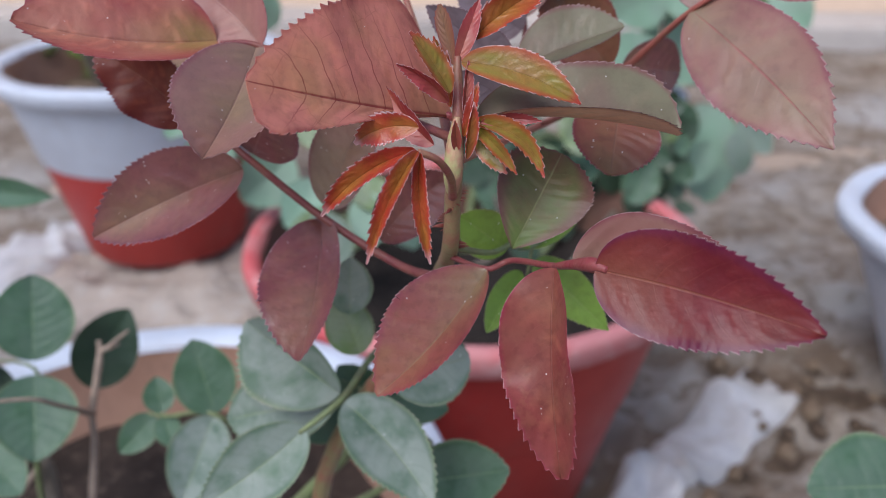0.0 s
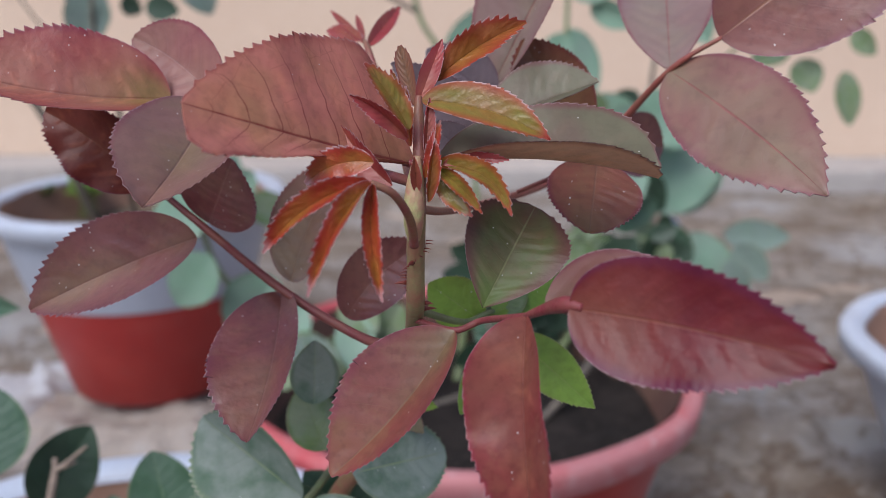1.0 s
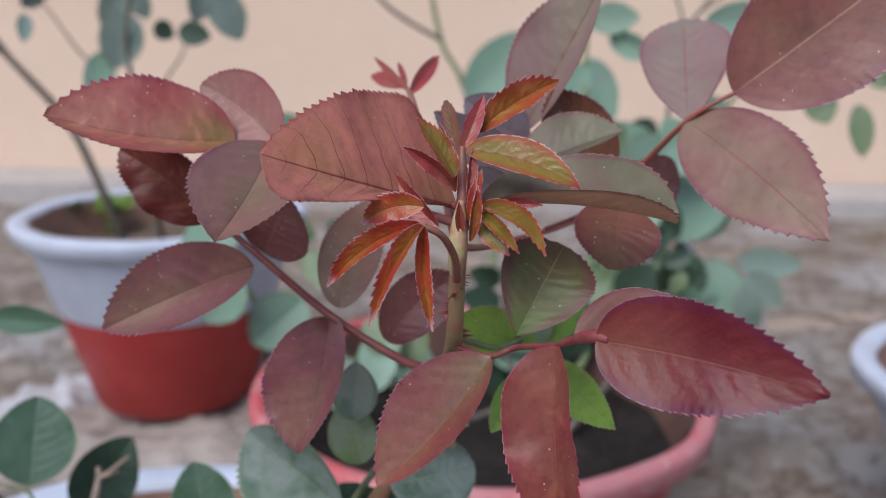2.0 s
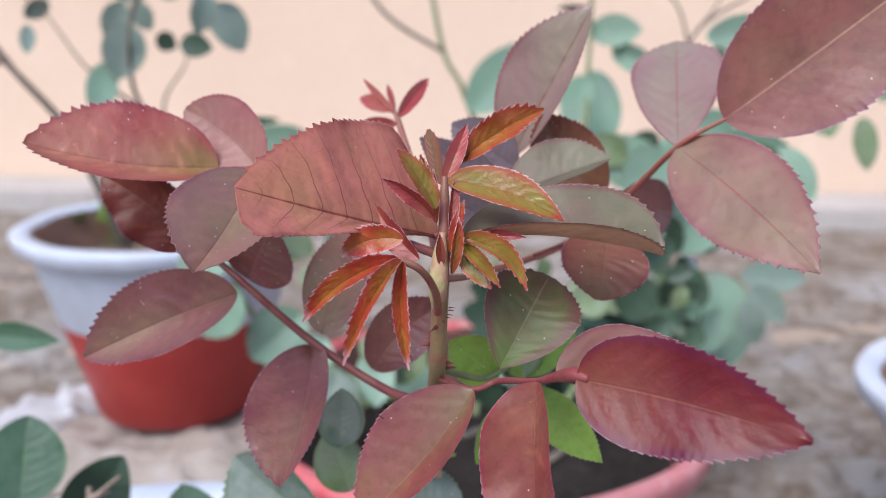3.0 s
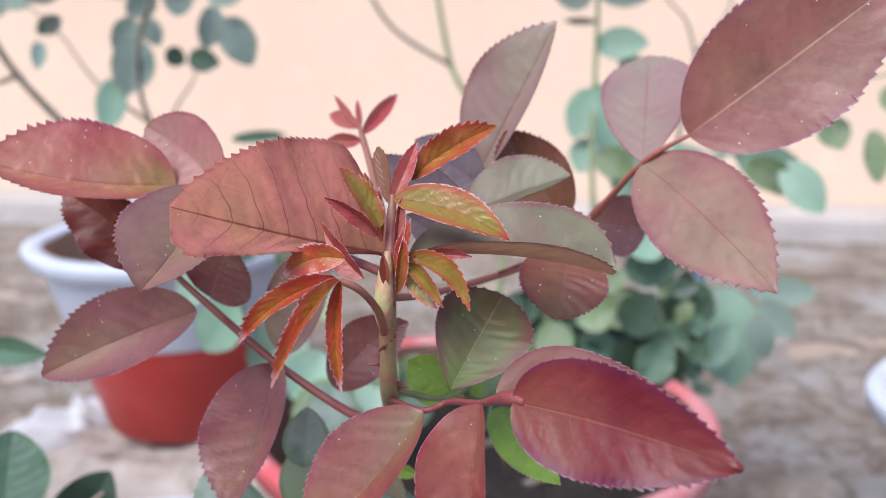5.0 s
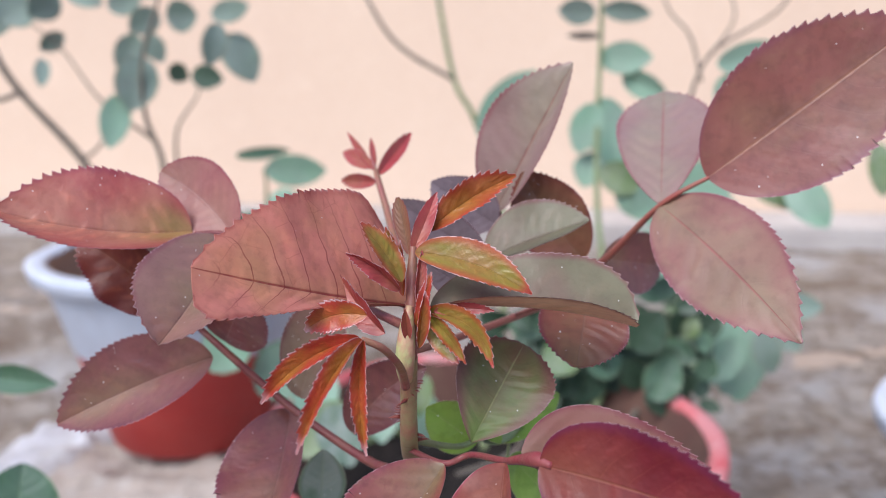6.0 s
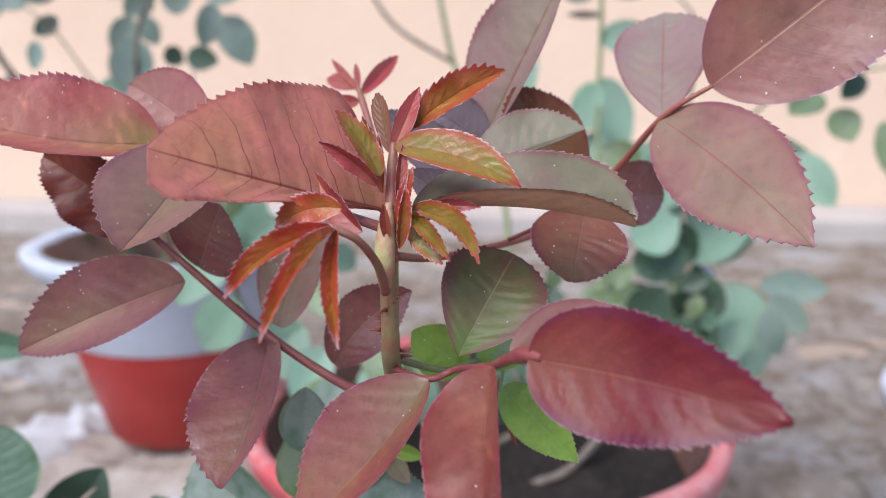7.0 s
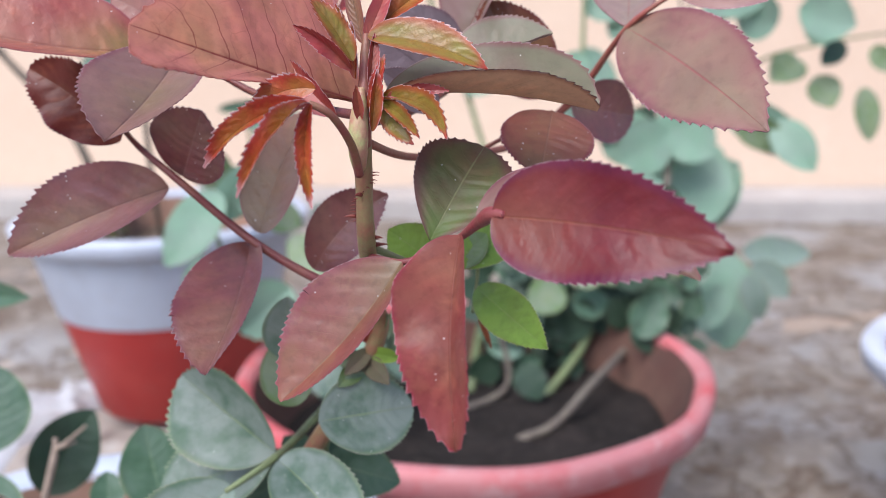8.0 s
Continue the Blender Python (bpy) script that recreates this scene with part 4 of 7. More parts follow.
stalk('bud', stem, [(0.0054, 0.1648, 0.3800, 0.00120), (0.0054, 0.1634, 0.3832, 0.00175), (0.0056, 0.1634, 0.3870, 0.00180), (0.0059, 0.1644, 0.3908, 0.00140), (0.0063, 0.1655, 0.3945, 0.00060)], bud_mat, sides=12, label='pale green and pink swollen bud')
shoot = stalk('shoot', rose, [(0.0062, 0.1696, 0.3813, 0.00120), (0.0040, 0.1943, 0.3896, 0.00110), (-0.0013, 0.2188, 0.4014, 0.00090), (-0.0042, 0.2252, 0.4095, 0.00080), (-0.0054, 0.2316, 0.4114, 0.00050)], tip_stalk_mat)
leaf(shoot, (-0.0046, 0.2281, 0.4100), (0.0030, 0.2468, 0.4189), 0.0046, (0.47, -0.53, 0.70), scarlet_top, left=30, right=30, teeth=8, tooth=0.05, cells=3)
leaf(shoot, (-0.0054, 0.2304, 0.4108), (-0.0154, 0.2574, 0.4184), 0.0024, (-0.57, -0.41, 0.71), scarlet_top, left=30, right=30, teeth=8, tooth=0.0, cells=3)
leaf(shoot, (-0.0057, 0.2316, 0.4117), (-0.0158, 0.2516, 0.4134), 0.0047, (-0.81, -0.44, 0.38), scarlet_top, left=30, right=10, teeth=8, tooth=0.05, cells=3)
leaf(shoot, (-0.0054, 0.2326, 0.4116), (-0.0083, 0.2525, 0.4172), 0.0020, (-0.27, -0.30, 0.92), scarlet_top, left=30, right=30, teeth=8, tooth=0.0, cells=3)
leaf(shoot, (-0.0047, 0.2268, 0.4087), (-0.0150, 0.2398, 0.4071), 0.0042, (-0.79, -0.61, 0.08), scarlet_top, left=20, right=20, teeth=8, tooth=0.05, cells=3)
twiglet = stalk('leaf_stalk', rose, [(0.0059, 0.1754, 0.3628, 0.00080), (0.0151, 0.1861, 0.3561, 0.00070), (0.0209, 0.1922, 0.3557, 0.00060), (0.0281, 0.2098, 0.3504, 0.00050), (0.0270, 0.2090, 0.3379, 0.00040)], green_stalk_mat)
leaf(twiglet, (0.0279, 0.2015, 0.3463), (0.0419, 0.1784, 0.3393), 0.0110, (-0.52, -0.52, 0.68), fresh_top, olive_top, left=12, right=12, widest=0.45)
leaf(twiglet, (0.0195, 0.1918, 0.3541), (0.0083, 0.1928, 0.3625), 0.0118, (0.10, -0.96, 0.26), fresh_top, blunt=1.0)
leaf(twiglet, (0.0218, 0.1939, 0.3543), (0.0401, 0.2094, 0.3589), 0.0098, (0.42, -0.67, 0.61), fresh_top, fresh_top, blunt=1.0)
leaf(twiglet, (0.0211, 0.1937, 0.3536), (0.0302, 0.2022, 0.3589), 0.0082, (0.26, -0.70, 0.67), olive_top, blunt=1.0)
leaf(twiglet, (0.0235, 0.1976, 0.3454), (0.0145, 0.1854, 0.3354), 0.0075, (0.09, -0.67, 0.74), fresh_top, blunt=1.0)
leaf(twiglet, (0.0281, 0.2092, 0.3385), (0.0314, 0.2053, 0.3302), 0.0022, (-0.07, -0.91, 0.40), withered_mat, left=50, right=50, teeth=6, cells=3)
leaf(stem, (0.0015, 0.2079, 0.3293), (-0.0038, 0.2009, 0.3257), 0.0046, (0.45, -0.65, 0.61), sage_top, left=25, right=25, teeth=10, cells=3, blunt=1.1)
leaf(stem, (0.0022, 0.2077, 0.3286), (0.0101, 0.2018, 0.3292), 0.0041, (-0.57, -0.72, 0.39), fresh_top, left=25, right=25, teeth=10, cells=3, blunt=1.1)
leaf(stem, (0.0008, 0.2074, 0.3272), (0.0067, 0.2004, 0.3233), 0.0055, (-0.30, -0.65, 0.70), sage_top, left=25, right=25, teeth=10, cells=3, blunt=1.1)
leaf(stem, (0.0001, 0.2074, 0.3273), (-0.0074, 0.2017, 0.3295), 0.0049, (0.64, -0.73, 0.26), olive_top, left=25, right=25, teeth=10, cells=3, blunt=1.1)
leaf(stem, (0.0015, 0.2083, 0.3310), (0.0002, 0.2041, 0.3398), 0.0035, (0.25, -0.89, -0.38), scarlet_top, left=25, right=25, teeth=10, cells=3, blunt=1.1)
leaf(stem, (-0.0006, 0.2071, 0.3259), (-0.0054, 0.2002, 0.3229), 0.0055, (0.47, -0.61, 0.63), olive_top, left=25, right=25, teeth=10, cells=3, blunt=1.1)
leaf(stem, (0.0025, 0.2086, 0.3326), (0.0069, 0.2041, 0.3397), 0.0033, (-0.36, -0.87, -0.33), olive_top, left=25, right=25, teeth=10, cells=3, blunt=1.1)
# thorns
for k in range(22):
    u, turn = (k * 0.618) % 1.0, k * 2.4
    out_ = Vector((math.cos(turn), -abs(math.sin(turn)) * 0.7, 0.1)).normalized()
    foot = Vector((0.0052, 0.1744, 0.3632)).lerp(Vector((0.0059, 0.1675, 0.3790)), u) + out_ * 0.0017
    bm = bmesh.new()
    size = 0.0026 if k % 6 == 0 else 0.0013
    thick = 0.0005 if k % 6 == 0 else 0.00016
    tube(bm, [(0, 0, 0, thick), (*(out_ * size * 0.6), thick * 0.6), (*(out_ * size + Vector((0, 0, -0.0002))), 0.00004)], 6, 2)
    part("thorn", bm, thorn_mat, stem, place=foot)

# ---- the dusty rose in the white pot ----
dusty = thing("rose_plant", (-0.1000, 0.2850, 0.1430), "low rose with dusty grey-green leaves in white pot", "rose plant")
stalk('stem', dusty, [(-0.1000, 0.2850, 0.1430, 0.00250), (-0.0181, 0.2459, 0.2626, 0.00220), (-0.0150, 0.2282, 0.2906, 0.00180), (-0.0092, 0.2262, 0.3108, 0.00160), (0.0010, 0.2121, 0.3255, 0.00140)], green_stalk_mat)
fan = stalk('leaf_stalk', dusty, [(-0.0067, 0.2199, 0.3149, 0.00120), (-0.0154, 0.2246, 0.3042, 0.00110), (-0.0227, 0.2090, 0.3012, 0.00100), (-0.0345, 0.2006, 0.2958, 0.00070)], green_stalk_mat, label='pale green leaf stalk')
leaf(fan, (-0.0240, 0.2120, 0.3003), (-0.0505, 0.2244, 0.3173), 0.0262, (0.08, -0.74, 0.66), dusty_top, clean_top, left=4, right=66, blunt=1.0, widest=0.55, tooth=0.07, left_scale=1.15)
leaf(fan, (-0.0248, 0.2115, 0.2991), (-0.0599, 0.2257, 0.2825), 0.0213, (-0.51, -0.75, 0.42), dusty_top, clean_top, left=6, right=6, blunt=0.9, widest=0.6, tooth=0.06)
leaf(fan, (-0.0330, 0.2016, 0.2965), (-0.0600, 0.1854, 0.2840), 0.0205, (0.18, -0.76, 0.62), dusty_top, clean_top, left=30, right=22, sweep=0.03, teeth=24, tooth=0.07)
leaf(fan, (-0.0223, 0.2075, 0.3004), (0.0013, 0.1808, 0.2857), 0.0210, (-0.17, -0.59, 0.79), dusty_top, clean_top, left=24, right=26, teeth=24, sweep=0.05, tooth=0.07)
leaf(fan, (-0.0098, 0.1958, 0.3161), (0.0120, 0.2058, 0.3153), 0.0199, (0.37, -0.78, 0.51), dusty_top, clean_top, left=8, right=12, blunt=0.8, widest=0.5)
leaf(fan, (-0.0200, 0.2130, 0.3255), (-0.0193, 0.2165, 0.3408), 0.0122, (0.2, -0.82, 0.5), dusty_top, clean_top, left=12, right=10, blunt=1.0)
leaf(fan, (-0.0176, 0.2124, 0.3132), (-0.0240, 0.2194, 0.3272), 0.0136, (0.09, -0.87, 0.48), olive_top, dusty_top, left=10, right=10, blunt=0.95)
fan2 = stalk('leaf_stalk', dusty, [(-0.1000, 0.2850, 0.1530, 0.00160), (-0.0034, 0.2475, 0.2440, 0.00130), (-0.0119, 0.2350, 0.2750, 0.00100), (-0.0197, 0.2283, 0.2907, 0.00070)], green_stalk_mat)
leaf(fan2, (-0.0180, 0.2283, 0.2907), (0.0070, 0.2245, 0.2847), 0.0162, (0.02, -0.82, 0.58), clean_top, clean_top, blunt=0.95)
leaf(fan2, (-0.0199, 0.2305, 0.2882), (-0.0416, 0.2297, 0.2735), 0.0191, (-0.24, -0.88, 0.40), clean_top, clean_top, blunt=1.0)
leaf(fan2, (-0.0119, 0.2350, 0.2750), (-0.0271, 0.2383, 0.2924), 0.0151, (0.25, -0.89, 0.39), clean_top, clean_top, blunt=1.0)
leaf(fan2, (-0.0067, 0.2153, 0.2645), (0.0231, 0.2026, 0.2794), 0.0214, (-0.54, -0.67, 0.51), clean_top, dusty_top, blunt=0.95, widest=0.55, left=8, right=12)
mid = stalk('leaf_stalk', dusty, [(-0.1100, 0.2850, 0.1480, 0.00180), (-0.0720, 0.2827, 0.2200, 0.00130), (-0.0757, 0.2702, 0.2516, 0.00100), (-0.0959, 0.2790, 0.2453, 0.00070), (-0.1055, 0.2839, 0.2433, 0.00050)], green_stalk_mat)
leaf(mid, (-0.0759, 0.2705, 0.2521), (-0.0831, 0.2798, 0.2779), 0.0224, (0.28, -0.87, 0.39), clean_top, dusty_top, blunt=0.95, left=8, right=8, tooth=0.03)
leaf(mid, (-0.0767, 0.2699, 0.2508), (-0.0838, 0.2407, 0.2357), 0.0222, (0.33, -0.50, 0.80), dusty_top, clean_top, blunt=1.0, left=14, right=14)
leaf(mid, (-0.1025, 0.2835, 0.2427), (-0.1142, 0.2736, 0.2328), 0.0128, (0.24, -0.81, 0.53), clean_top, dusty_top, blunt=1.0)
leaf(mid, (-0.0989, 0.2815, 0.2435), (-0.0923, 0.2696, 0.2376), 0.0101, (0.05, -0.42, 0.91), clean_top, clean_top, blunt=1.0)
leaf(mid, (-0.0993, 0.2820, 0.2444), (-0.1018, 0.2898, 0.2558), 0.0118, (0.27, -0.77, 0.58), clean_top, dusty_top, blunt=1.0)
outer = stalk('leaf_stalk', dusty, [(-0.1500, 0.2850, 0.1480, 0.00180), (-0.1583, 0.2937, 0.1907, 0.00140), (-0.1551, 0.2970, 0.2325, 0.00100), (-0.1511, 0.2989, 0.2552, 0.00070), (-0.1767, 0.2995, 0.2594, 0.00050)], green_stalk_mat)
leaf(outer, (-0.1506, 0.2992, 0.2583), (-0.1516, 0.3154, 0.2873), 0.0307, (0.40, -0.79, 0.46), clean_top, dusty_top, blunt=0.85, left=10, right=10, tooth=0.015)
leaf(outer, (-0.1511, 0.2977, 0.2526), (-0.1461, 0.2733, 0.2300), 0.0312, (0.37, -0.59, 0.72), clean_top, dusty_top, blunt=0.85, left=10, right=10, tooth=0.015)
leaf(outer, (-0.1419, 0.3244, 0.2279), (-0.1246, 0.3375, 0.2588), 0.0270, (0.21, -0.94, 0.28), shade_top, clean_top, blunt=0.95, tooth=0.0, sweep=0.04)
leaf(outer, (-0.1706, 0.3002, 0.2588), (-0.1943, 0.3086, 0.2747), 0.0306, (0.20, -0.71, 0.68), clean_top, dusty_top, blunt=0.85)
leaf(outer, (-0.1688, 0.2944, 0.2470), (-0.1975, 0.2889, 0.2334), 0.0306, (0.02, -0.94, 0.35), clean_top, dusty_top, blunt=0.85)
leaf(outer, (-0.2036, 0.3893, 0.2942), (-0.1616, 0.3725, 0.2968), 0.0153, (-0.36, -0.83, 0.42), clean_top, grey_top, left=30, right=30)
leaf(outer, (-0.1846, 0.3106, 0.2471), (-0.1621, 0.3058, 0.2388), 0.0136, (0.10, -0.73, 0.68), shade_top, clean_top)
leaf(outer, (-0.1684, 0.2802, 0.2311), (-0.1492, 0.2642, 0.2224), 0.0190, (0.03, -0.45, 0.89), clean_top, dusty_top, blunt=0.9)
twig = thing("dry_twig", (-0.1392, 0.2869, 0.1779), "dry pale brown forked twig stuck in the pot soil", "twig")
stalk('branch', twig, [(-0.1392, 0.2869, 0.1779, 0.00160), (-0.1341, 0.2973, 0.2161, 0.00150), (-0.1336, 0.3013, 0.2314, 0.00150), (-0.1302, 0.3101, 0.2511, 0.00140), (-0.1303, 0.3136, 0.2580, 0.00120)], twig_mat, knobs=0.25)
stalk('branch', twig, [(-0.1331, 0.3013, 0.2314, 0.00110), (-0.1322, 0.2744, 0.2544, 0.00090), (-0.1353, 0.2624, 0.2659, 0.00080), (-0.1470, 0.2556, 0.2699, 0.00060)], twig_mat, knobs=0.25)
stalk('branch', twig, [(-0.1304, 0.3114, 0.2535, 0.00100), (-0.1245, 0.3114, 0.2576, 0.00090), (-0.1172, 0.3117, 0.2635, 0.00060)], twig_mat, knobs=0.25)
stalk('branch', twig, [(-0.1269, 0.3105, 0.2556, 0.00090), (-0.1221, 0.3130, 0.2565, 0.00050)], twig_mat, knobs=0.25)
stalk('branch', twig, [(-0.1336, 0.3008, 0.2304, 0.00120), (-0.1488, 0.3015, 0.2353, 0.00090), (-0.1778, 0.3008, 0.2388, 0.00070)], twig_mat, knobs=0.25)
stub = thing("dry_twig", (-0.1575, 0.3027, 0.1633), "broken dry stub standing in the pot soil", "twig")
stalk('branch', stub, [(-0.1575, 0.3027, 0.1633, 0.00400), (-0.1611, 0.3083, 0.1978, 0.00350), (-0.1618, 0.3083, 0.2024, 0.00200)], bark_mat, knobs=0.2)
stalk('branch', stub, [(-0.1687, 0.2959, 0.1946, 0.00160), (-0.1607, 0.3027, 0.2046, 0.00120)], twig_mat, knobs=0.2)
near = thing("rose_plant", (0.3600, 0.2700, 0.0000), "green rose leaf reaching in from a neighbouring pot", "rose plant")
reach = stalk('stem', near, [(0.3600, 0.2700, 0.0000, 0.00300), (0.3000, 0.2400, 0.1500, 0.00250), (0.1552, 0.2049, 0.2586, 0.00120)], green_stalk_mat)
leaf(reach, (0.1486, 0.2081, 0.2647), (0.1151, 0.2103, 0.2624), 0.0322, (-0.10, -0.74, 0.67), clean_top, fresh_top, blunt=1.0, left=5, right=5)

# ---- roses behind ----
bush = thing("rose_bush", (-0.3300, 0.9500, 0.1640), "leggy rose bush with small grey-green leaves in white and red pot", "rose bush")
limb = stalk('branch', bush, [(-0.3300, 0.9500, 0.1640, 0.00500), (-0.3458, 0.9149, 0.2625, 0.00450), (-0.3726, 0.9099, 0.3323, 0.00400), (-0.4215, 0.8946, 0.4028, 0.00350), (-0.4415, 0.8857, 0.4551, 0.00300), (-0.4514, 0.8772, 0.5536, 0.00200)], bark_mat, knobs=0.15)
stalk('branch', limb, [(-0.4215, 0.8946, 0.4028, 0.00280), (-0.4474, 0.8823, 0.3954, 0.00220), (-0.5027, 0.8753, 0.4128, 0.00150)], bark_mat)
limb2 = stalk('branch', bush, [(-0.3000, 0.9700, 0.1640, 0.00350), (-0.2826, 0.8959, 0.2656, 0.00300), (-0.2758, 0.8710, 0.3360, 0.00280), (-0.2852, 0.8607, 0.3812, 0.00240), (-0.2810, 0.8518, 0.4320, 0.00200), (-0.2589, 0.8443, 0.4877, 0.00160), (-0.2414, 0.8406, 0.5605, 0.00100)], bark_mat)
stalk('branch', limb2, [(-0.2812, 0.8703, 0.3557, 0.00200), (-0.3317, 0.8734, 0.3945, 0.00140), (-0.3698, 0.8840, 0.4435, 0.00100), (-0.4027, 0.8898, 0.4708, 0.00080)], bark_mat)
stalk('branch', limb2, [(-0.2670, 0.8892, 0.3251, 0.00180), (-0.2605, 0.8780, 0.3658, 0.00140), (-0.2377, 0.8756, 0.3988, 0.00100), (-0.2291, 0.8716, 0.4258, 0.00080), (-0.1892, 0.8278, 0.4563, 0.00060)], bark_mat)
stalk('branch', limb2, [(-0.3726, 0.9099, 0.3323, 0.00180), (-0.3400, 0.8841, 0.3521, 0.00140), (-0.3178, 0.8735, 0.3944, 0.00100)], bark_mat)
leaf(limb2, (-0.2065, 0.8885, 0.4576), (-0.1833, 0.8889, 0.4118), 0.0366, (0.30, -0.94, 0.15), grey_top, left=13, right=5, blunt=1.0, teeth=10, tooth=0.03, cells=3, bend=0.06)
leaf(limb2, (-0.1989, 0.8242, 0.4662), (-0.2096, 0.8199, 0.4285), 0.0245, (0.44, -0.90, -0.02), grey_top, left=5, right=15, blunt=1.0, teeth=10, tooth=0.03, cells=3, bend=0.06)
leaf(limb2, (-0.2280, 0.8315, 0.4204), (-0.1952, 0.8164, 0.4153), 0.0227, (-0.41, -0.91, 0.08), shade_top, left=2, right=17, blunt=1.0, teeth=10, tooth=0.03, cells=3, bend=0.0)
leaf(limb2, (-0.2663, 0.8853, 0.4260), (-0.2475, 0.8850, 0.4149), 0.0200, (-0.04, -1.00, -0.04), shade_top, left=3, right=11, blunt=1.0, teeth=10, tooth=0.03, cells=3, bend=-0.02)
leaf(limb2, (-0.2182, 0.8744, 0.4743), (-0.1826, 0.8801, 0.4845), 0.0227, (0.09, -0.97, 0.22), grey_top, left=10, right=3, blunt=1.0, teeth=10, tooth=0.03, cells=3, bend=-0.02)
leaf(limb2, (-0.2587, 0.8649, 0.4734), (-0.2301, 0.8686, 0.4758), 0.0311, (0.14, -0.99, -0.11), grey_top, left=12, right=8, blunt=1.0, teeth=10, tooth=0.03, cells=3, bend=0.02)
leaf(limb2, (-0.2839, 0.8615, 0.4372), (-0.2969, 0.8544, 0.3856), 0.0410, (0.34, -0.94, 0.04), grey_top, left=12, right=6, blunt=1.0, teeth=10, tooth=0.03, cells=3, bend=0.02)
leaf(limb2, (-0.3090, 0.8619, 0.4013), (-0.3143, 0.8374, 0.3519), 0.0291, (0.48, -0.80, 0.35), teal_top, left=5, right=9, blunt=1.0, teeth=10, tooth=0.03, cells=3, bend=-0.02)
leaf(limb2, (-0.2955, 0.8817, 0.4586), (-0.3132, 0.8828, 0.4212), 0.0276, (0.22, -0.97, -0.13), grey_top, left=16, right=8, blunt=1.0, teeth=10, tooth=0.03, cells=3, bend=-0.01)
leaf(limb2, (-0.2698, 0.8756, 0.4792), (-0.2972, 0.8715, 0.4610), 0.0271, (0.24, -0.96, -0.15), grey_top, left=3, right=11, blunt=1.0, teeth=10, tooth=0.03, cells=3, bend=-0.02)
leaf(limb2, (-0.3227, 0.8875, 0.4856), (-0.2865, 0.8796, 0.4900), 0.0240, (-0.21, -0.98, -0.06), grey_top, left=3, right=10, blunt=1.0, teeth=10, tooth=0.03, cells=3, bend=-0.03)
leaf(limb2, (-0.2777, 0.8614, 0.4580), (-0.2651, 0.8656, 0.4316), 0.0215, (0.03, -0.99, -0.14), grey_top, left=3, right=12, blunt=1.0, teeth=10, tooth=0.03, cells=3, bend=0.01)
leaf(limb2, (-0.2966, 0.8813, 0.5059), (-0.2452, 0.8741, 0.5098), 0.0377, (-0.14, -0.99, 0.09), grey_top, left=10, right=16, blunt=1.0, teeth=10, tooth=0.03, cells=3, bend=0.03)
leaf(limb2, (-0.2108, 0.8426, 0.4970), (-0.1772, 0.8601, 0.5179), 0.0313, (0.48, -0.88, -0.03), grey_top, left=5, right=9, blunt=1.0, teeth=10, tooth=0.03, cells=3, bend=-0.0)
leaf(limb2, (-0.2455, 0.8817, 0.5361), (-0.2759, 0.8829, 0.5620), 0.0375, (0.08, -0.99, 0.14), grey_top, left=8, right=16, blunt=1.0, teeth=10, tooth=0.03, cells=3, bend=0.06)
leaf(limb2, (-0.3122, 0.8689, 0.5205), (-0.3505, 0.8908, 0.5488), 0.0375, (-0.30, -0.91, 0.30), grey_top, left=15, right=7, blunt=1.0, teeth=10, tooth=0.03, cells=3, bend=-0.03)
leaf(limb2, (-0.2379, 0.8699, 0.5196), (-0.1988, 0.8935, 0.5522), 0.0322, (0.36, -0.91, 0.22), grey_top, left=8, right=17, blunt=1.0, teeth=10, tooth=0.03, cells=3, bend=-0.02)
leaf(limb, (-0.3810, 0.9141, 0.4603), (-0.4073, 0.9173, 0.4439), 0.0206, (0.14, -0.90, -0.40), grey_top, left=17, right=17, blunt=1.0, teeth=10, tooth=0.03, cells=3, bend=-0.04)
leaf(limb, (-0.3762, 0.8534, 0.4357), (-0.3724, 0.8351, 0.4101), 0.0148, (0.51, -0.66, 0.55), grey_top, left=10, right=12, blunt=1.0, teeth=10, tooth=0.03, cells=3, bend=0.0)
leaf(limb, (-0.4011, 0.8918, 0.4922), (-0.4261, 0.8811, 0.4708), 0.0384, (0.23, -0.95, 0.21), grey_top, left=3, right=12, blunt=1.0, teeth=10, tooth=0.03, cells=3, bend=-0.01)
leaf(limb, (-0.3754, 0.8975, 0.4975), (-0.3983, 0.8817, 0.4758), 0.0330, (0.67, -0.73, -0.18), grey_top, left=13, right=10, blunt=1.0, teeth=10, tooth=0.03, cells=3, bend=-0.02)
leaf(limb, (-0.4196, 0.8930, 0.4818), (-0.4559, 0.8946, 0.4662), 0.0333, (-0.06, -1.00, 0.04), grey_top, left=4, right=13, blunt=1.0, teeth=10, tooth=0.03, cells=3, bend=0.04)
leaf(limb, (-0.4268, 0.8806, 0.5075), (-0.4589, 0.8732, 0.4815), 0.0433, (0.41, -0.88, -0.25), grey_top, left=7, right=9, blunt=1.0, teeth=10, tooth=0.03, cells=3, bend=-0.0)
leaf(limb, (-0.3708, 0.9145, 0.5039), (-0.3372, 0.9109, 0.4870), 0.0281, (0.11, -0.91, 0.41), grey_top, left=16, right=17, blunt=1.0, teeth=10, tooth=0.03, cells=3, bend=0.04)
leaf(limb, (-0.3697, 0.8662, 0.5210), (-0.4125, 0.8762, 0.5173), 0.0373, (-0.18, -0.90, -0.40), grey_top, left=16, right=12, blunt=1.0, teeth=10, tooth=0.03, cells=3, bend=0.06)
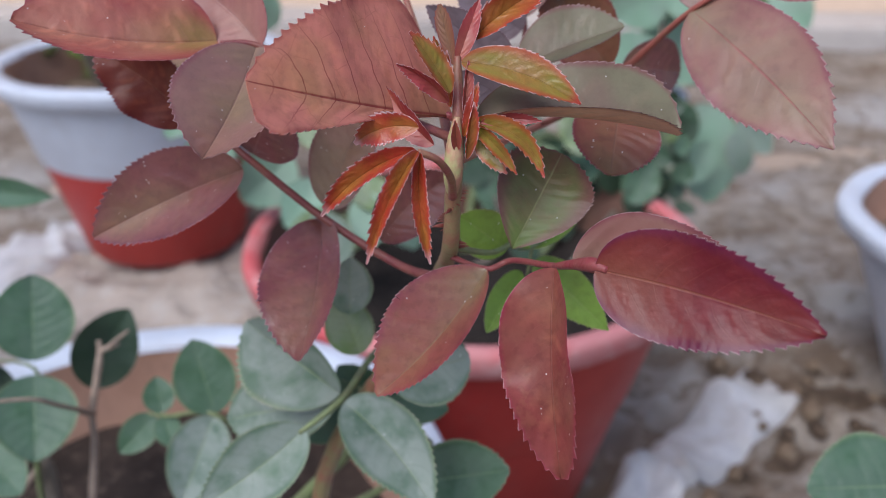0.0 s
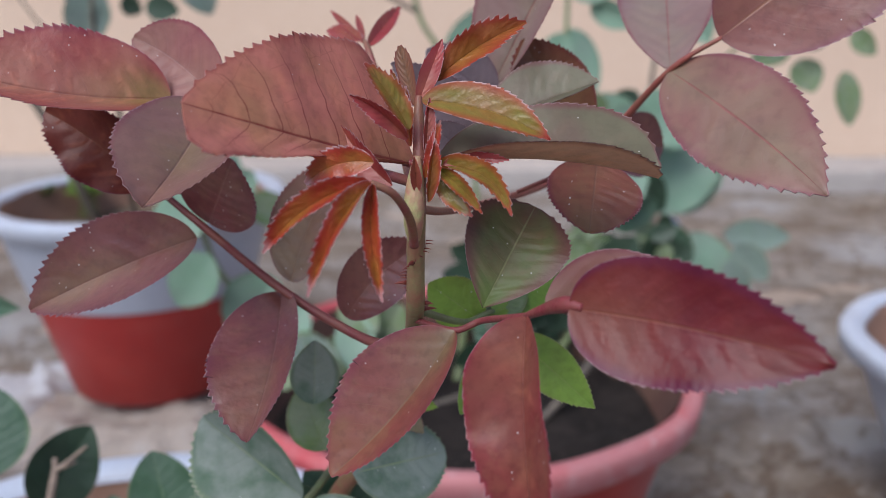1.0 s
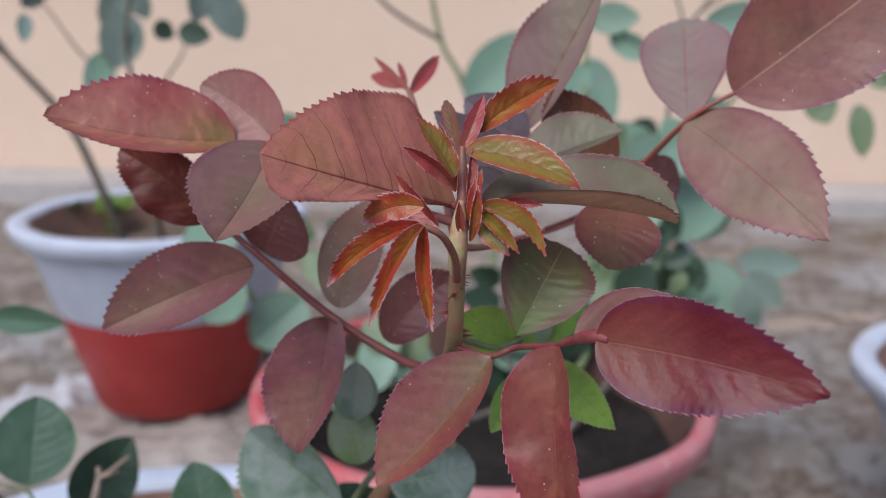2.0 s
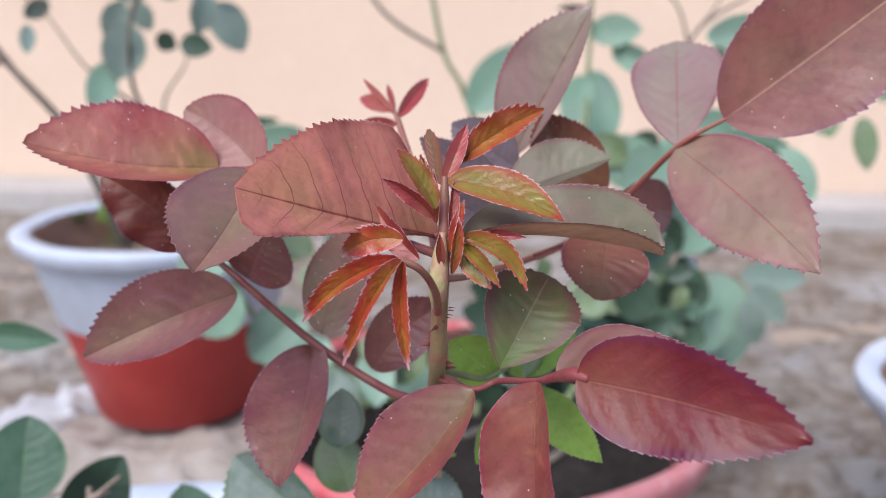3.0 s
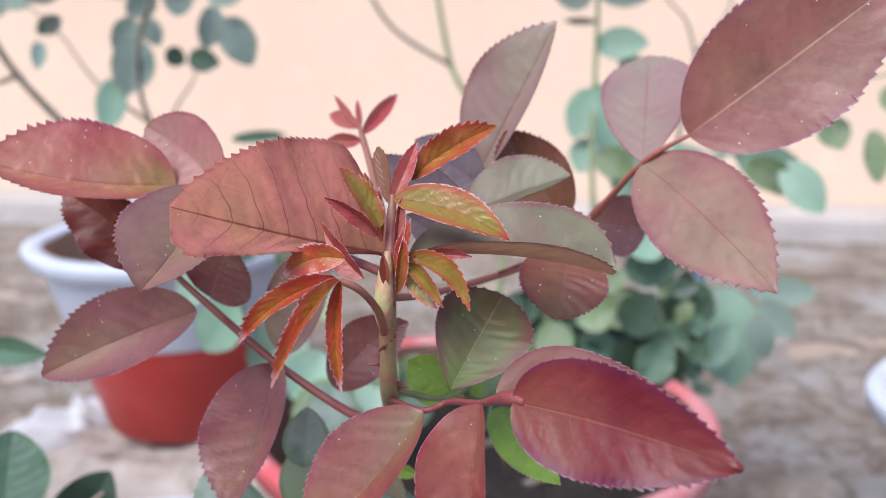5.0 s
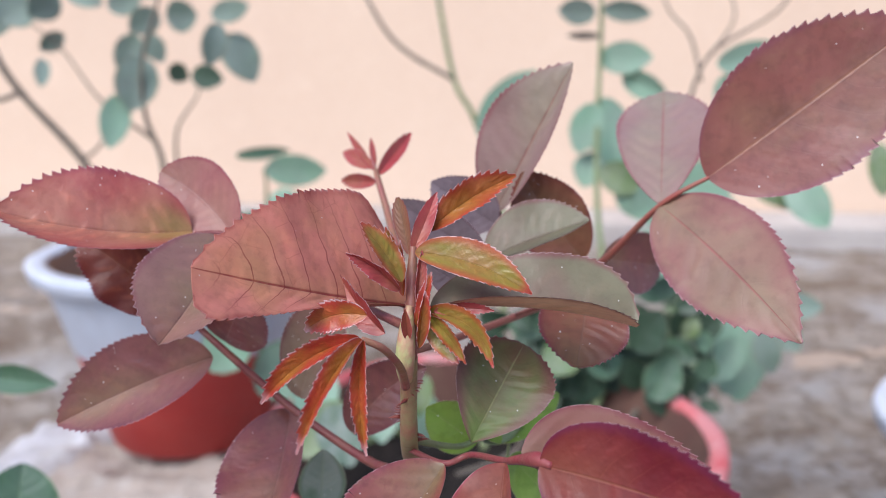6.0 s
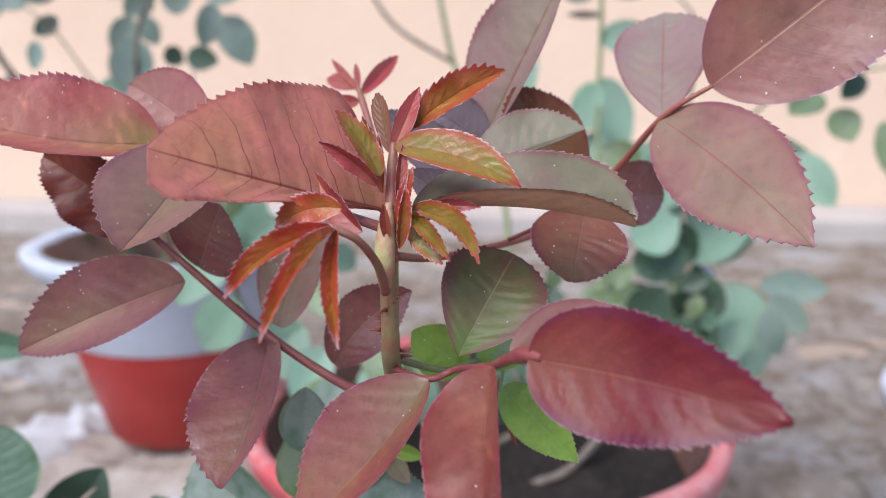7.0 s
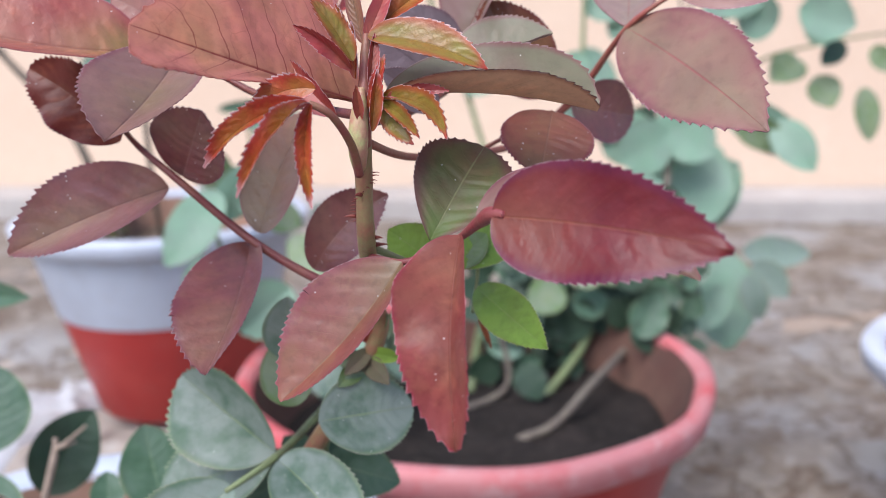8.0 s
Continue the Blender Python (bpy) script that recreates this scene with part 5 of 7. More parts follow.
limb3 = stalk('branch', bush, [(-0.2700, 0.9200, 0.1640, 0.00300), (-0.1760, 0.8382, 0.2761, 0.00200), (-0.1634, 0.8258, 0.3110, 0.00150), (-0.1637, 0.8206, 0.3331, 0.00100)], green_stalk_mat)
leaf(limb3, (-0.1590, 0.8029, 0.3344), (-0.1028, 0.8061, 0.3334), 0.0299, (0.06, -1.00, -0.02), teal_top, left=6, right=3, blunt=1.0, teeth=10, tooth=0.03, cells=3, bend=-0.0)
leaf(limb3, (-0.1857, 0.8057, 0.3473), (-0.1380, 0.8173, 0.3511), 0.0114, (0.23, -0.97, 0.08), clean_top, left=11, right=11, blunt=1.0, teeth=10, tooth=0.03, cells=3, bend=0.05)
leaf(limb3, (-0.1652, 0.8462, 0.3022), (-0.1333, 0.8323, 0.2922), 0.0299, (-0.17, -0.80, 0.58), teal_top, left=4, right=8, blunt=1.0, teeth=10, tooth=0.03, cells=3, bend=0.03)
leaf(limb3, (-0.1672, 0.8203, 0.2904), (-0.1875, 0.8136, 0.2648), 0.0319, (-0.01, -0.96, 0.26), clean_top, left=5, right=2, blunt=1.0, teeth=10, tooth=0.03, cells=3, bend=0.05)
fern = thing("rose_bush", (-0.0200, 0.6200, 0.1540), "green rose shoots at the back of red pot", "rose bush")
limb4 = stalk('branch', fern, [(-0.0200, 0.6200, 0.1540, 0.00300), (-0.1071, 0.5801, 0.2254, 0.00220), (-0.1322, 0.5716, 0.2795, 0.00160), (-0.1325, 0.5724, 0.3286, 0.00100)], green_stalk_mat)
leaf(limb4, (-0.1240, 0.5563, 0.3124), (-0.1582, 0.5429, 0.2677), 0.0325, (0.02, -0.96, 0.28), teal_top, left=9, right=5, blunt=1.0, teeth=10, tooth=0.03, cells=3, bend=0.02)
leaf(limb4, (-0.1215, 0.5416, 0.2712), (-0.1448, 0.5443, 0.2370), 0.0326, (-0.04, -1.00, -0.06), teal_top, left=17, right=2, blunt=1.0, teeth=10, tooth=0.03, cells=3, bend=0.01)
leaf(limb4, (-0.0850, 0.5712, 0.2437), (-0.1196, 0.5634, 0.2148), 0.0419, (0.07, -0.98, 0.18), teal_top, left=14, right=17, blunt=1.0, teeth=10, tooth=0.03, cells=3, bend=0.03)
leaf(limb4, (-0.1310, 0.6074, 0.3121), (-0.1513, 0.5998, 0.3292), 0.0274, (0.31, -0.95, -0.05), olive_top, left=4, right=8, blunt=1.0, teeth=10, tooth=0.03, cells=3, bend=0.05)
leaf(limb4, (-0.1255, 0.5637, 0.2925), (-0.1056, 0.5682, 0.3288), 0.0258, (0.32, -0.95, -0.06), teal_top, left=3, right=5, blunt=1.0, teeth=10, tooth=0.03, cells=3, bend=-0.0)
leaf(limb4, (-0.0779, 0.5433, 0.2848), (-0.0553, 0.5278, 0.2627), 0.0213, (-0.06, -0.85, 0.53), olive_top, left=12, right=4, blunt=1.0, teeth=10, tooth=0.03, cells=3, bend=-0.03)
leaf(limb4, (-0.0659, 0.5430, 0.2362), (-0.0841, 0.5165, 0.2154), 0.0286, (0.35, -0.71, 0.61), teal_top, left=16, right=11, blunt=1.0, teeth=10, tooth=0.03, cells=3, bend=-0.04)
leaf(limb4, (-0.0170, 0.5690, 0.2154), (-0.0020, 0.5558, 0.1796), 0.0306, (-0.05, -0.94, 0.33), teal_top, left=11, right=2, blunt=1.0, teeth=10, tooth=0.03, cells=3, bend=0.02)
leaf(limb4, (-0.0380, 0.5470, 0.2113), (-0.0539, 0.5456, 0.1845), 0.0260, (-0.23, -0.96, 0.18), olive_top, left=2, right=11, blunt=1.0, teeth=10, tooth=0.03, cells=3, bend=0.0)
leaf(limb4, (-0.1024, 0.5792, 0.2968), (-0.0771, 0.5825, 0.2841), 0.0229, (0.25, -0.93, 0.26), olive_top, left=3, right=7, blunt=1.0, teeth=10, tooth=0.03, cells=3, bend=0.03)
leaf(limb4, (-0.0035, 0.5342, 0.2380), (-0.0186, 0.5326, 0.2085), 0.0216, (-0.11, -0.99, 0.11), olive_top, left=16, right=15, blunt=1.0, teeth=10, tooth=0.03, cells=3, bend=0.04)
leaf(limb4, (-0.0932, 0.5584, 0.3189), (-0.1179, 0.5649, 0.2997), 0.0220, (-0.17, -0.98, -0.11), teal_top, left=10, right=12, blunt=1.0, teeth=10, tooth=0.03, cells=3, bend=0.05)
leaf(limb4, (-0.0677, 0.5756, 0.2969), (-0.0514, 0.5908, 0.2780), 0.0191, (0.61, -0.79, -0.11), teal_top, left=7, right=13, blunt=1.0, teeth=10, tooth=0.03, cells=3, bend=0.01)
leaf(limb4, (-0.1003, 0.5780, 0.3274), (-0.0868, 0.5729, 0.3500), 0.0185, (0.08, -0.96, -0.27), teal_top, left=8, right=2, blunt=1.0, teeth=10, tooth=0.03, cells=3, bend=0.03)
leaf(limb4, (-0.0620, 0.5050, 0.2300), (-0.0480, 0.4920, 0.1960), 0.0300, (0.1, -0.85, 0.5), dusty_top, left=10, right=8, blunt=1.0, teeth=10, tooth=0.03, cells=3)
leaf(limb4, (-0.0560, 0.5200, 0.2250), (-0.0800, 0.5050, 0.1950), 0.0280, (-0.2, -0.85, 0.45), olive_top, left=10, right=12, blunt=1.0, teeth=10, tooth=0.03, cells=3)
leaf(limb4, (-0.0400, 0.5300, 0.2420), (-0.0180, 0.5180, 0.2260), 0.0240, (0.1, -0.8, 0.6), olive_top, left=6, right=12, blunt=1.0, teeth=10, tooth=0.03, cells=3)
leaf(limb4, (-0.0330, 0.5250, 0.2350), (-0.0300, 0.5050, 0.2050), 0.0250, (0.05, -0.9, 0.4), teal_top, left=10, right=5, blunt=1.0, teeth=10, tooth=0.03, cells=3)
hedge = thing("rose_bush", (0.0656, 0.5218, 0.1530), "tall rose bush with broad blue-green leaves in red pot", "rose bush")
trunk = stalk('branch', hedge, [(0.0536, 0.5178, 0.1410, 0.00340), (0.0656, 0.5218, 0.1530, 0.00320), (0.0878, 0.5265, 0.1611, 0.00300), (0.1178, 0.5562, 0.1777, 0.00290), (0.1628, 0.6349, 0.1841, 0.00300), (0.1999, 0.7052, 0.2211, 0.00380), (0.2104, 0.7454, 0.2856, 0.00300), (0.2229, 0.8003, 0.3571, 0.00220), (0.2440, 0.8174, 0.4310, 0.00160), (0.3154, 0.8295, 0.4795, 0.00120), (0.3313, 0.8454, 0.5485, 0.00100)], bark_mat, knobs=0.15)
stalk('branch', hedge, [(0.0156, 0.5618, 0.1530, 0.00300), (0.0610, 0.5878, 0.1615, 0.00250), (0.0576, 0.5967, 0.2009, 0.00200)], bark_mat)
whip = stalk('branch', hedge, [(0.0356, 0.6018, 0.1530, 0.00350), (0.0668, 0.8284, 0.2462, 0.00320), (0.0504, 0.8944, 0.3296, 0.00300), (0.0339, 0.9100, 0.3768, 0.00300), (0.0159, 0.9226, 0.4105, 0.00280), (0.0005, 0.9404, 0.4897, 0.00250), (-0.0103, 0.9596, 0.5744, 0.00200)], green_stalk_mat)
stalk('branch', whip, [(0.0159, 0.9226, 0.4105, 0.00240), (-0.0399, 0.9195, 0.4450, 0.00220), (-0.0701, 0.9189, 0.4894, 0.00180), (-0.0937, 0.9232, 0.5545, 0.00140)], bark_mat)
pole = stalk('branch', hedge, [(0.0856, 0.5818, 0.1530, 0.00350), (0.1331, 0.6390, 0.2035, 0.00300), (0.1388, 0.7489, 0.3000, 0.00260), (0.1427, 0.7906, 0.3640, 0.00250), (0.1476, 0.8164, 0.4322, 0.00220), (0.1492, 0.8277, 0.4816, 0.00200), (0.1489, 0.8446, 0.5557, 0.00150)], green_stalk_mat)
stalk('branch', trunk, [(0.2417, 0.8231, 0.4109, 0.00160), (0.2347, 0.8425, 0.4513, 0.00130), (0.2141, 0.8480, 0.4769, 0.00100), (0.1990, 0.8583, 0.5227, 0.00080)], bark_mat)
stalk('branch', trunk, [(0.2440, 0.8174, 0.4310, 0.00140), (0.2764, 0.8475, 0.4710, 0.00100), (0.2562, 0.8588, 0.5220, 0.00080)], bark_mat)
leaf(pole, (0.1421, 0.8143, 0.4723), (0.1101, 0.8260, 0.4747), 0.0242, (-0.35, -0.90, -0.27), grey_top, left=6, right=8, blunt=1.0, teeth=10, tooth=0.03, cells=3, bend=0.02)
leaf(pole, (0.1477, 0.8101, 0.4749), (0.1881, 0.7978, 0.4700), 0.0197, (-0.31, -0.91, -0.29), grey_top, left=13, right=10, blunt=1.0, teeth=10, tooth=0.03, cells=3, bend=-0.04)
leaf(pole, (0.1485, 0.8268, 0.4321), (0.1935, 0.8095, 0.4326), 0.0295, (-0.36, -0.93, 0.11), teal_top, left=6, right=8, blunt=1.0, teeth=10, tooth=0.03, cells=3, bend=-0.03)
leaf(pole, (0.1704, 0.8260, 0.4167), (0.2074, 0.8070, 0.3994), 0.0255, (-0.51, -0.85, -0.15), teal_top, left=15, right=17, blunt=1.0, teeth=10, tooth=0.03, cells=3, bend=0.01)
leaf(pole, (0.1562, 0.8435, 0.3957), (0.1668, 0.8227, 0.3229), 0.0433, (0.01, -0.96, 0.28), teal_top, left=4, right=15, blunt=1.0, teeth=10, tooth=0.03, cells=3, bend=0.0)
leaf(pole, (0.1412, 0.7959, 0.3933), (0.1259, 0.7929, 0.3489), 0.0301, (-0.18, -0.97, 0.13), teal_top, left=3, right=6, blunt=1.0, teeth=10, tooth=0.03, cells=3, bend=-0.01)
leaf(pole, (0.1520, 0.8444, 0.4523), (0.1193, 0.8341, 0.4525), 0.0073, (0.30, -0.94, 0.14), bark_mat, left=13, right=4, blunt=1.0, teeth=10, tooth=0.03, cells=3, bend=-0.03)
leaf(pole, (0.1453, 0.8032, 0.3475), (0.1326, 0.7981, 0.3175), 0.0307, (-0.39, -0.87, 0.31), teal_top, left=9, right=11, blunt=1.0, teeth=10, tooth=0.03, cells=3, bend=0.06)
leaf(pole, (0.1416, 0.7657, 0.3371), (0.1803, 0.7621, 0.3225), 0.0293, (-0.03, -0.99, 0.17), olive_top, left=15, right=9, blunt=1.0, teeth=10, tooth=0.03, cells=3, bend=0.02)
leaf(pole, (0.1445, 0.8398, 0.5020), (0.1092, 0.8456, 0.5177), 0.0359, (-0.14, -0.99, 0.05), grey_top, left=13, right=12, blunt=1.0, teeth=10, tooth=0.03, cells=3, bend=-0.0)
leaf(pole, (0.1552, 0.8585, 0.5133), (0.1985, 0.8573, 0.5275), 0.0364, (-0.03, -1.00, -0.00), grey_top, left=17, right=12, blunt=1.0, teeth=10, tooth=0.03, cells=3, bend=0.02)
leaf(whip, (0.0422, 0.8888, 0.3525), (0.0985, 0.9069, 0.4189), 0.0475, (0.15, -0.98, 0.14), teal_top, left=7, right=12, blunt=1.0, teeth=10, tooth=0.03, cells=3, bend=-0.01)
leaf(trunk, (0.2381, 0.7649, 0.4267), (0.3014, 0.7783, 0.4376), 0.0287, (0.19, -0.98, 0.11), teal_top, left=11, right=12, blunt=1.0, teeth=10, tooth=0.03, cells=3, bend=0.01)
leaf(trunk, (0.2640, 0.8309, 0.4206), (0.2912, 0.8363, 0.4262), 0.0155, (0.14, -0.96, 0.25), withered_mat, left=14, right=14, blunt=1.0, teeth=10, tooth=0.03, cells=3, bend=0.05)
leaf(trunk, (0.2480, 0.7797, 0.4170), (0.2597, 0.7647, 0.3842), 0.0290, (-0.63, -0.76, 0.13), teal_top, left=17, right=9, blunt=1.0, teeth=10, tooth=0.03, cells=3, bend=-0.03)
leaf(trunk, (0.2106, 0.7485, 0.3243), (0.1680, 0.7459, 0.3008), 0.0480, (0.03, -1.00, 0.06), teal_top, left=11, right=7, blunt=1.0, teeth=10, tooth=0.03, cells=3, bend=0.03)
leaf(trunk, (0.2155, 0.7500, 0.3288), (0.2471, 0.7399, 0.3060), 0.0430, (-0.15, -0.97, 0.21), teal_top, left=10, right=9, blunt=1.0, teeth=10, tooth=0.03, cells=3, bend=-0.02)
leaf(trunk, (0.2071, 0.7949, 0.3427), (0.1843, 0.7991, 0.3064), 0.0306, (-0.40, -0.90, 0.15), shade_top, left=12, right=13, blunt=1.0, teeth=10, tooth=0.03, cells=3, bend=-0.02)
leaf(trunk, (0.3058, 0.7619, 0.3310), (0.3322, 0.7366, 0.2912), 0.0336, (-0.45, -0.86, 0.25), teal_top, left=3, right=17, blunt=1.0, teeth=10, tooth=0.03, cells=3, bend=0.04)
leaf(trunk, (0.2736, 0.7665, 0.3307), (0.3164, 0.7603, 0.3115), 0.0293, (-0.23, -0.95, -0.20), olive_top, left=6, right=12, blunt=1.0, teeth=10, tooth=0.03, cells=3, bend=0.03)
leaf(trunk, (0.2364, 0.7621, 0.3608), (0.2682, 0.7669, 0.3405), 0.0291, (0.16, -0.99, 0.01), teal_top, left=10, right=5, blunt=1.0, teeth=10, tooth=0.03, cells=3, bend=-0.01)
leaf(trunk, (0.2239, 0.7648, 0.2368), (0.2525, 0.7910, 0.3180), 0.0759, (-0.00, -0.95, 0.31), teal_top, left=12, right=14, blunt=1.0, teeth=10, tooth=0.03, cells=3, bend=0.05)
leaf(trunk, (0.2402, 0.7616, 0.2976), (0.2094, 0.7644, 0.3467), 0.0441, (-0.05, -1.00, 0.02), teal_top, left=2, right=12, blunt=1.0, teeth=10, tooth=0.03, cells=3, bend=0.05)
leaf(trunk, (0.2662, 0.7745, 0.3451), (0.3369, 0.7664, 0.3028), 0.0395, (-0.13, -0.99, -0.03), teal_top, left=17, right=8, blunt=1.0, teeth=10, tooth=0.03, cells=3, bend=-0.0)
leaf(trunk, (0.1947, 0.7566, 0.2990), (0.1615, 0.7677, 0.3424), 0.0490, (-0.36, -0.93, -0.03), teal_top, left=16, right=7, blunt=1.0, teeth=10, tooth=0.03, cells=3, bend=0.01)
leaf(trunk, (0.2432, 0.7795, 0.2334), (0.2831, 0.7872, 0.2935), 0.0460, (-0.46, -0.79, 0.41), teal_top, left=16, right=9, blunt=1.0, teeth=10, tooth=0.03, cells=3, bend=-0.02)
leaf(trunk, (0.2610, 0.7760, 0.2155), (0.2732, 0.7509, 0.1285), 0.0665, (-0.09, -0.96, 0.26), teal_top, left=2, right=11, blunt=1.0, teeth=10, tooth=0.03, cells=3, bend=0.04)
leaf(trunk, (0.1989, 0.7108, 0.1603), (0.1940, 0.7373, 0.1978), 0.0466, (-0.44, -0.76, 0.48), teal_top, left=7, right=11, blunt=1.0, teeth=10, tooth=0.03, cells=3, bend=-0.02)
leaf(trunk, (0.2620, 0.7345, 0.1925), (0.2374, 0.7275, 0.1541), 0.0295, (-0.04, -0.98, 0.21), teal_top, left=12, right=14, blunt=1.0, teeth=10, tooth=0.03, cells=3, bend=-0.02)
leaf(trunk, (0.2874, 0.7707, 0.2137), (0.3479, 0.7688, 0.2106), 0.0306, (-0.01, -0.92, 0.40), grey_top, left=16, right=9, blunt=1.0, teeth=10, tooth=0.03, cells=3, bend=-0.01)
leaf(trunk, (0.2925, 0.7546, 0.2071), (0.3169, 0.7355, 0.1811), 0.0298, (-0.48, -0.86, 0.17), grey_top, left=11, right=3, blunt=1.0, teeth=10, tooth=0.03, cells=3, bend=-0.03)
leaf(trunk, (0.2780, 0.7263, 0.2046), (0.2896, 0.7246, 0.1645), 0.0243, (-0.16, -0.99, -0.00), grey_top, left=9, right=2, blunt=1.0, teeth=10, tooth=0.03, cells=3, bend=0.05)
leaf(trunk, (0.2124, 0.7139, 0.1990), (0.2446, 0.7305, 0.2239), 0.0288, (-0.13, -0.74, 0.66), grey_top, left=16, right=4, blunt=1.0, teeth=10, tooth=0.03, cells=3, bend=-0.03)
leaf(trunk, (0.2003, 0.7557, 0.1343), (0.2346, 0.7643, 0.1632), 0.0359, (-0.24, -0.81, 0.53), olive_top, left=15, right=15, blunt=1.0, teeth=10, tooth=0.03, cells=3, bend=-0.04)
leaf(trunk, (0.3194, 0.7622, 0.4248), (0.3661, 0.7583, 0.4101), 0.0426, (-0.02, -0.98, 0.20), teal_top, left=17, right=10, blunt=1.0, teeth=10, tooth=0.03, cells=3, bend=-0.03)
leaf(trunk, (0.3072, 0.7780, 0.4116), (0.2735, 0.7812, 0.4264), 0.0389, (-0.16, -0.97, -0.16), teal_top, left=13, right=11, blunt=1.0, teeth=10, tooth=0.03, cells=3, bend=0.03)
leaf(trunk, (0.3526, 0.8152, 0.3966), (0.3696, 0.8120, 0.4210), 0.0356, (-0.09, -0.99, -0.06), teal_top, left=12, right=2, blunt=1.0, teeth=10, tooth=0.03, cells=3, bend=-0.03)
leaf(trunk, (0.3447, 0.8182, 0.3817), (0.3112, 0.7934, 0.3630), 0.0336, (0.18, -0.73, 0.66), olive_top, left=17, right=16, blunt=1.0, teeth=10, tooth=0.03, cells=3, bend=0.02)
leaf(trunk, (0.3480, 0.7863, 0.3676), (0.3592, 0.7730, 0.3412), 0.0297, (-0.19, -0.91, 0.38), olive_top, left=14, right=12, blunt=1.0, teeth=10, tooth=0.03, cells=3, bend=-0.03)
leaf(trunk, (0.3894, 0.7829, 0.3572), (0.3940, 0.7733, 0.3110), 0.0219, (-0.21, -0.96, 0.18), olive_top, left=11, right=11, blunt=1.0, teeth=10, tooth=0.03, cells=3, bend=0.03)
leaf(trunk, (0.4109, 0.8188, 0.3906), (0.4202, 0.7927, 0.3710), 0.0203, (-0.88, -0.45, 0.18), olive_top, left=3, right=17, blunt=1.0, teeth=10, tooth=0.03, cells=3, bend=0.01)
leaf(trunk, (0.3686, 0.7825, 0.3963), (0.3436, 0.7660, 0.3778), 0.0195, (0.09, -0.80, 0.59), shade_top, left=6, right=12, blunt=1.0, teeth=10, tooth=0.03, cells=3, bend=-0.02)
stalk('branch', trunk, [(0.2542, 0.7816, 0.3299, 0.00200), (0.3057, 0.8235, 0.3772, 0.00160), (0.3717, 0.8484, 0.3938, 0.00130), (0.4623, 0.8724, 0.4055, 0.00100)], green_stalk_mat)
# inner leaves; the darkest skins stand in for shade inside the bush
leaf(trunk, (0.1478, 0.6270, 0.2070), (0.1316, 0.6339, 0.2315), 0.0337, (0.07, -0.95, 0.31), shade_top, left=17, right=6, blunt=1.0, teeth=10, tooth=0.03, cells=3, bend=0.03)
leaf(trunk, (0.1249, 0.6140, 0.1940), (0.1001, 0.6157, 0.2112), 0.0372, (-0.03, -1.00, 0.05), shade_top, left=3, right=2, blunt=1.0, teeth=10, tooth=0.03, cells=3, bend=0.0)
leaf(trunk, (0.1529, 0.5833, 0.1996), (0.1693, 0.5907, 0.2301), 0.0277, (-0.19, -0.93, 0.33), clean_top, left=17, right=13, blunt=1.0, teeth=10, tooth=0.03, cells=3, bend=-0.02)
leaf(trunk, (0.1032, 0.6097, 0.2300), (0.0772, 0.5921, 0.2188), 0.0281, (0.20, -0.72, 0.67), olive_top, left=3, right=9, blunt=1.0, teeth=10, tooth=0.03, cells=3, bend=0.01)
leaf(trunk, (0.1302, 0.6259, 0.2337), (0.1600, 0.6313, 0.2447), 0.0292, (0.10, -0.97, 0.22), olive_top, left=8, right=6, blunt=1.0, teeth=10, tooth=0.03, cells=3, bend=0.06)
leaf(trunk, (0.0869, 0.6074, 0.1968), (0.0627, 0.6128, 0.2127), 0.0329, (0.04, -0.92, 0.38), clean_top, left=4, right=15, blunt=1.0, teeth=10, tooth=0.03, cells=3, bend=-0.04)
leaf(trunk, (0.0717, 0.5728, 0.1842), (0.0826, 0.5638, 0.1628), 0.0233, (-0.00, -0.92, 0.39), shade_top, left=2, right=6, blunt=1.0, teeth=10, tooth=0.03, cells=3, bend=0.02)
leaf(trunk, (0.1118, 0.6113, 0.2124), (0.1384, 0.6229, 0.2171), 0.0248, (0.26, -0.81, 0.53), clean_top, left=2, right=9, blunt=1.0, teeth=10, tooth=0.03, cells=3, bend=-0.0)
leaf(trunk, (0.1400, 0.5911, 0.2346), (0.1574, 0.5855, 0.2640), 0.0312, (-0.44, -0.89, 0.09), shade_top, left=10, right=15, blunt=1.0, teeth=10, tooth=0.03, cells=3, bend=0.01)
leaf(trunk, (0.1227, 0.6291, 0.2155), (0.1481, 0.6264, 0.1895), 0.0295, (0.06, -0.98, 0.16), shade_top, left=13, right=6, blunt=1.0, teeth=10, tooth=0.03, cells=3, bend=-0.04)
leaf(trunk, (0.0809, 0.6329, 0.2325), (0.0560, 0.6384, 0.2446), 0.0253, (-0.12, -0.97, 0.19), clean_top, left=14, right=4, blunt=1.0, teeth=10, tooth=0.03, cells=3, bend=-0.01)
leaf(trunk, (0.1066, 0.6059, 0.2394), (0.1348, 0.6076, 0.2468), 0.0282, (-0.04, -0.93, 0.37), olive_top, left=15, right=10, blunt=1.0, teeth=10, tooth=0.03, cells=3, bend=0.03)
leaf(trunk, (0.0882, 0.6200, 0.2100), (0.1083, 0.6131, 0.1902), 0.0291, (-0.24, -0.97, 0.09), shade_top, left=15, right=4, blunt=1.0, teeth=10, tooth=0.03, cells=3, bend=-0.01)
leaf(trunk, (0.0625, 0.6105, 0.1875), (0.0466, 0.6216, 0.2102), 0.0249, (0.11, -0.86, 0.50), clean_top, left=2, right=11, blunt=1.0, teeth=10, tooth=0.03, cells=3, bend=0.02)
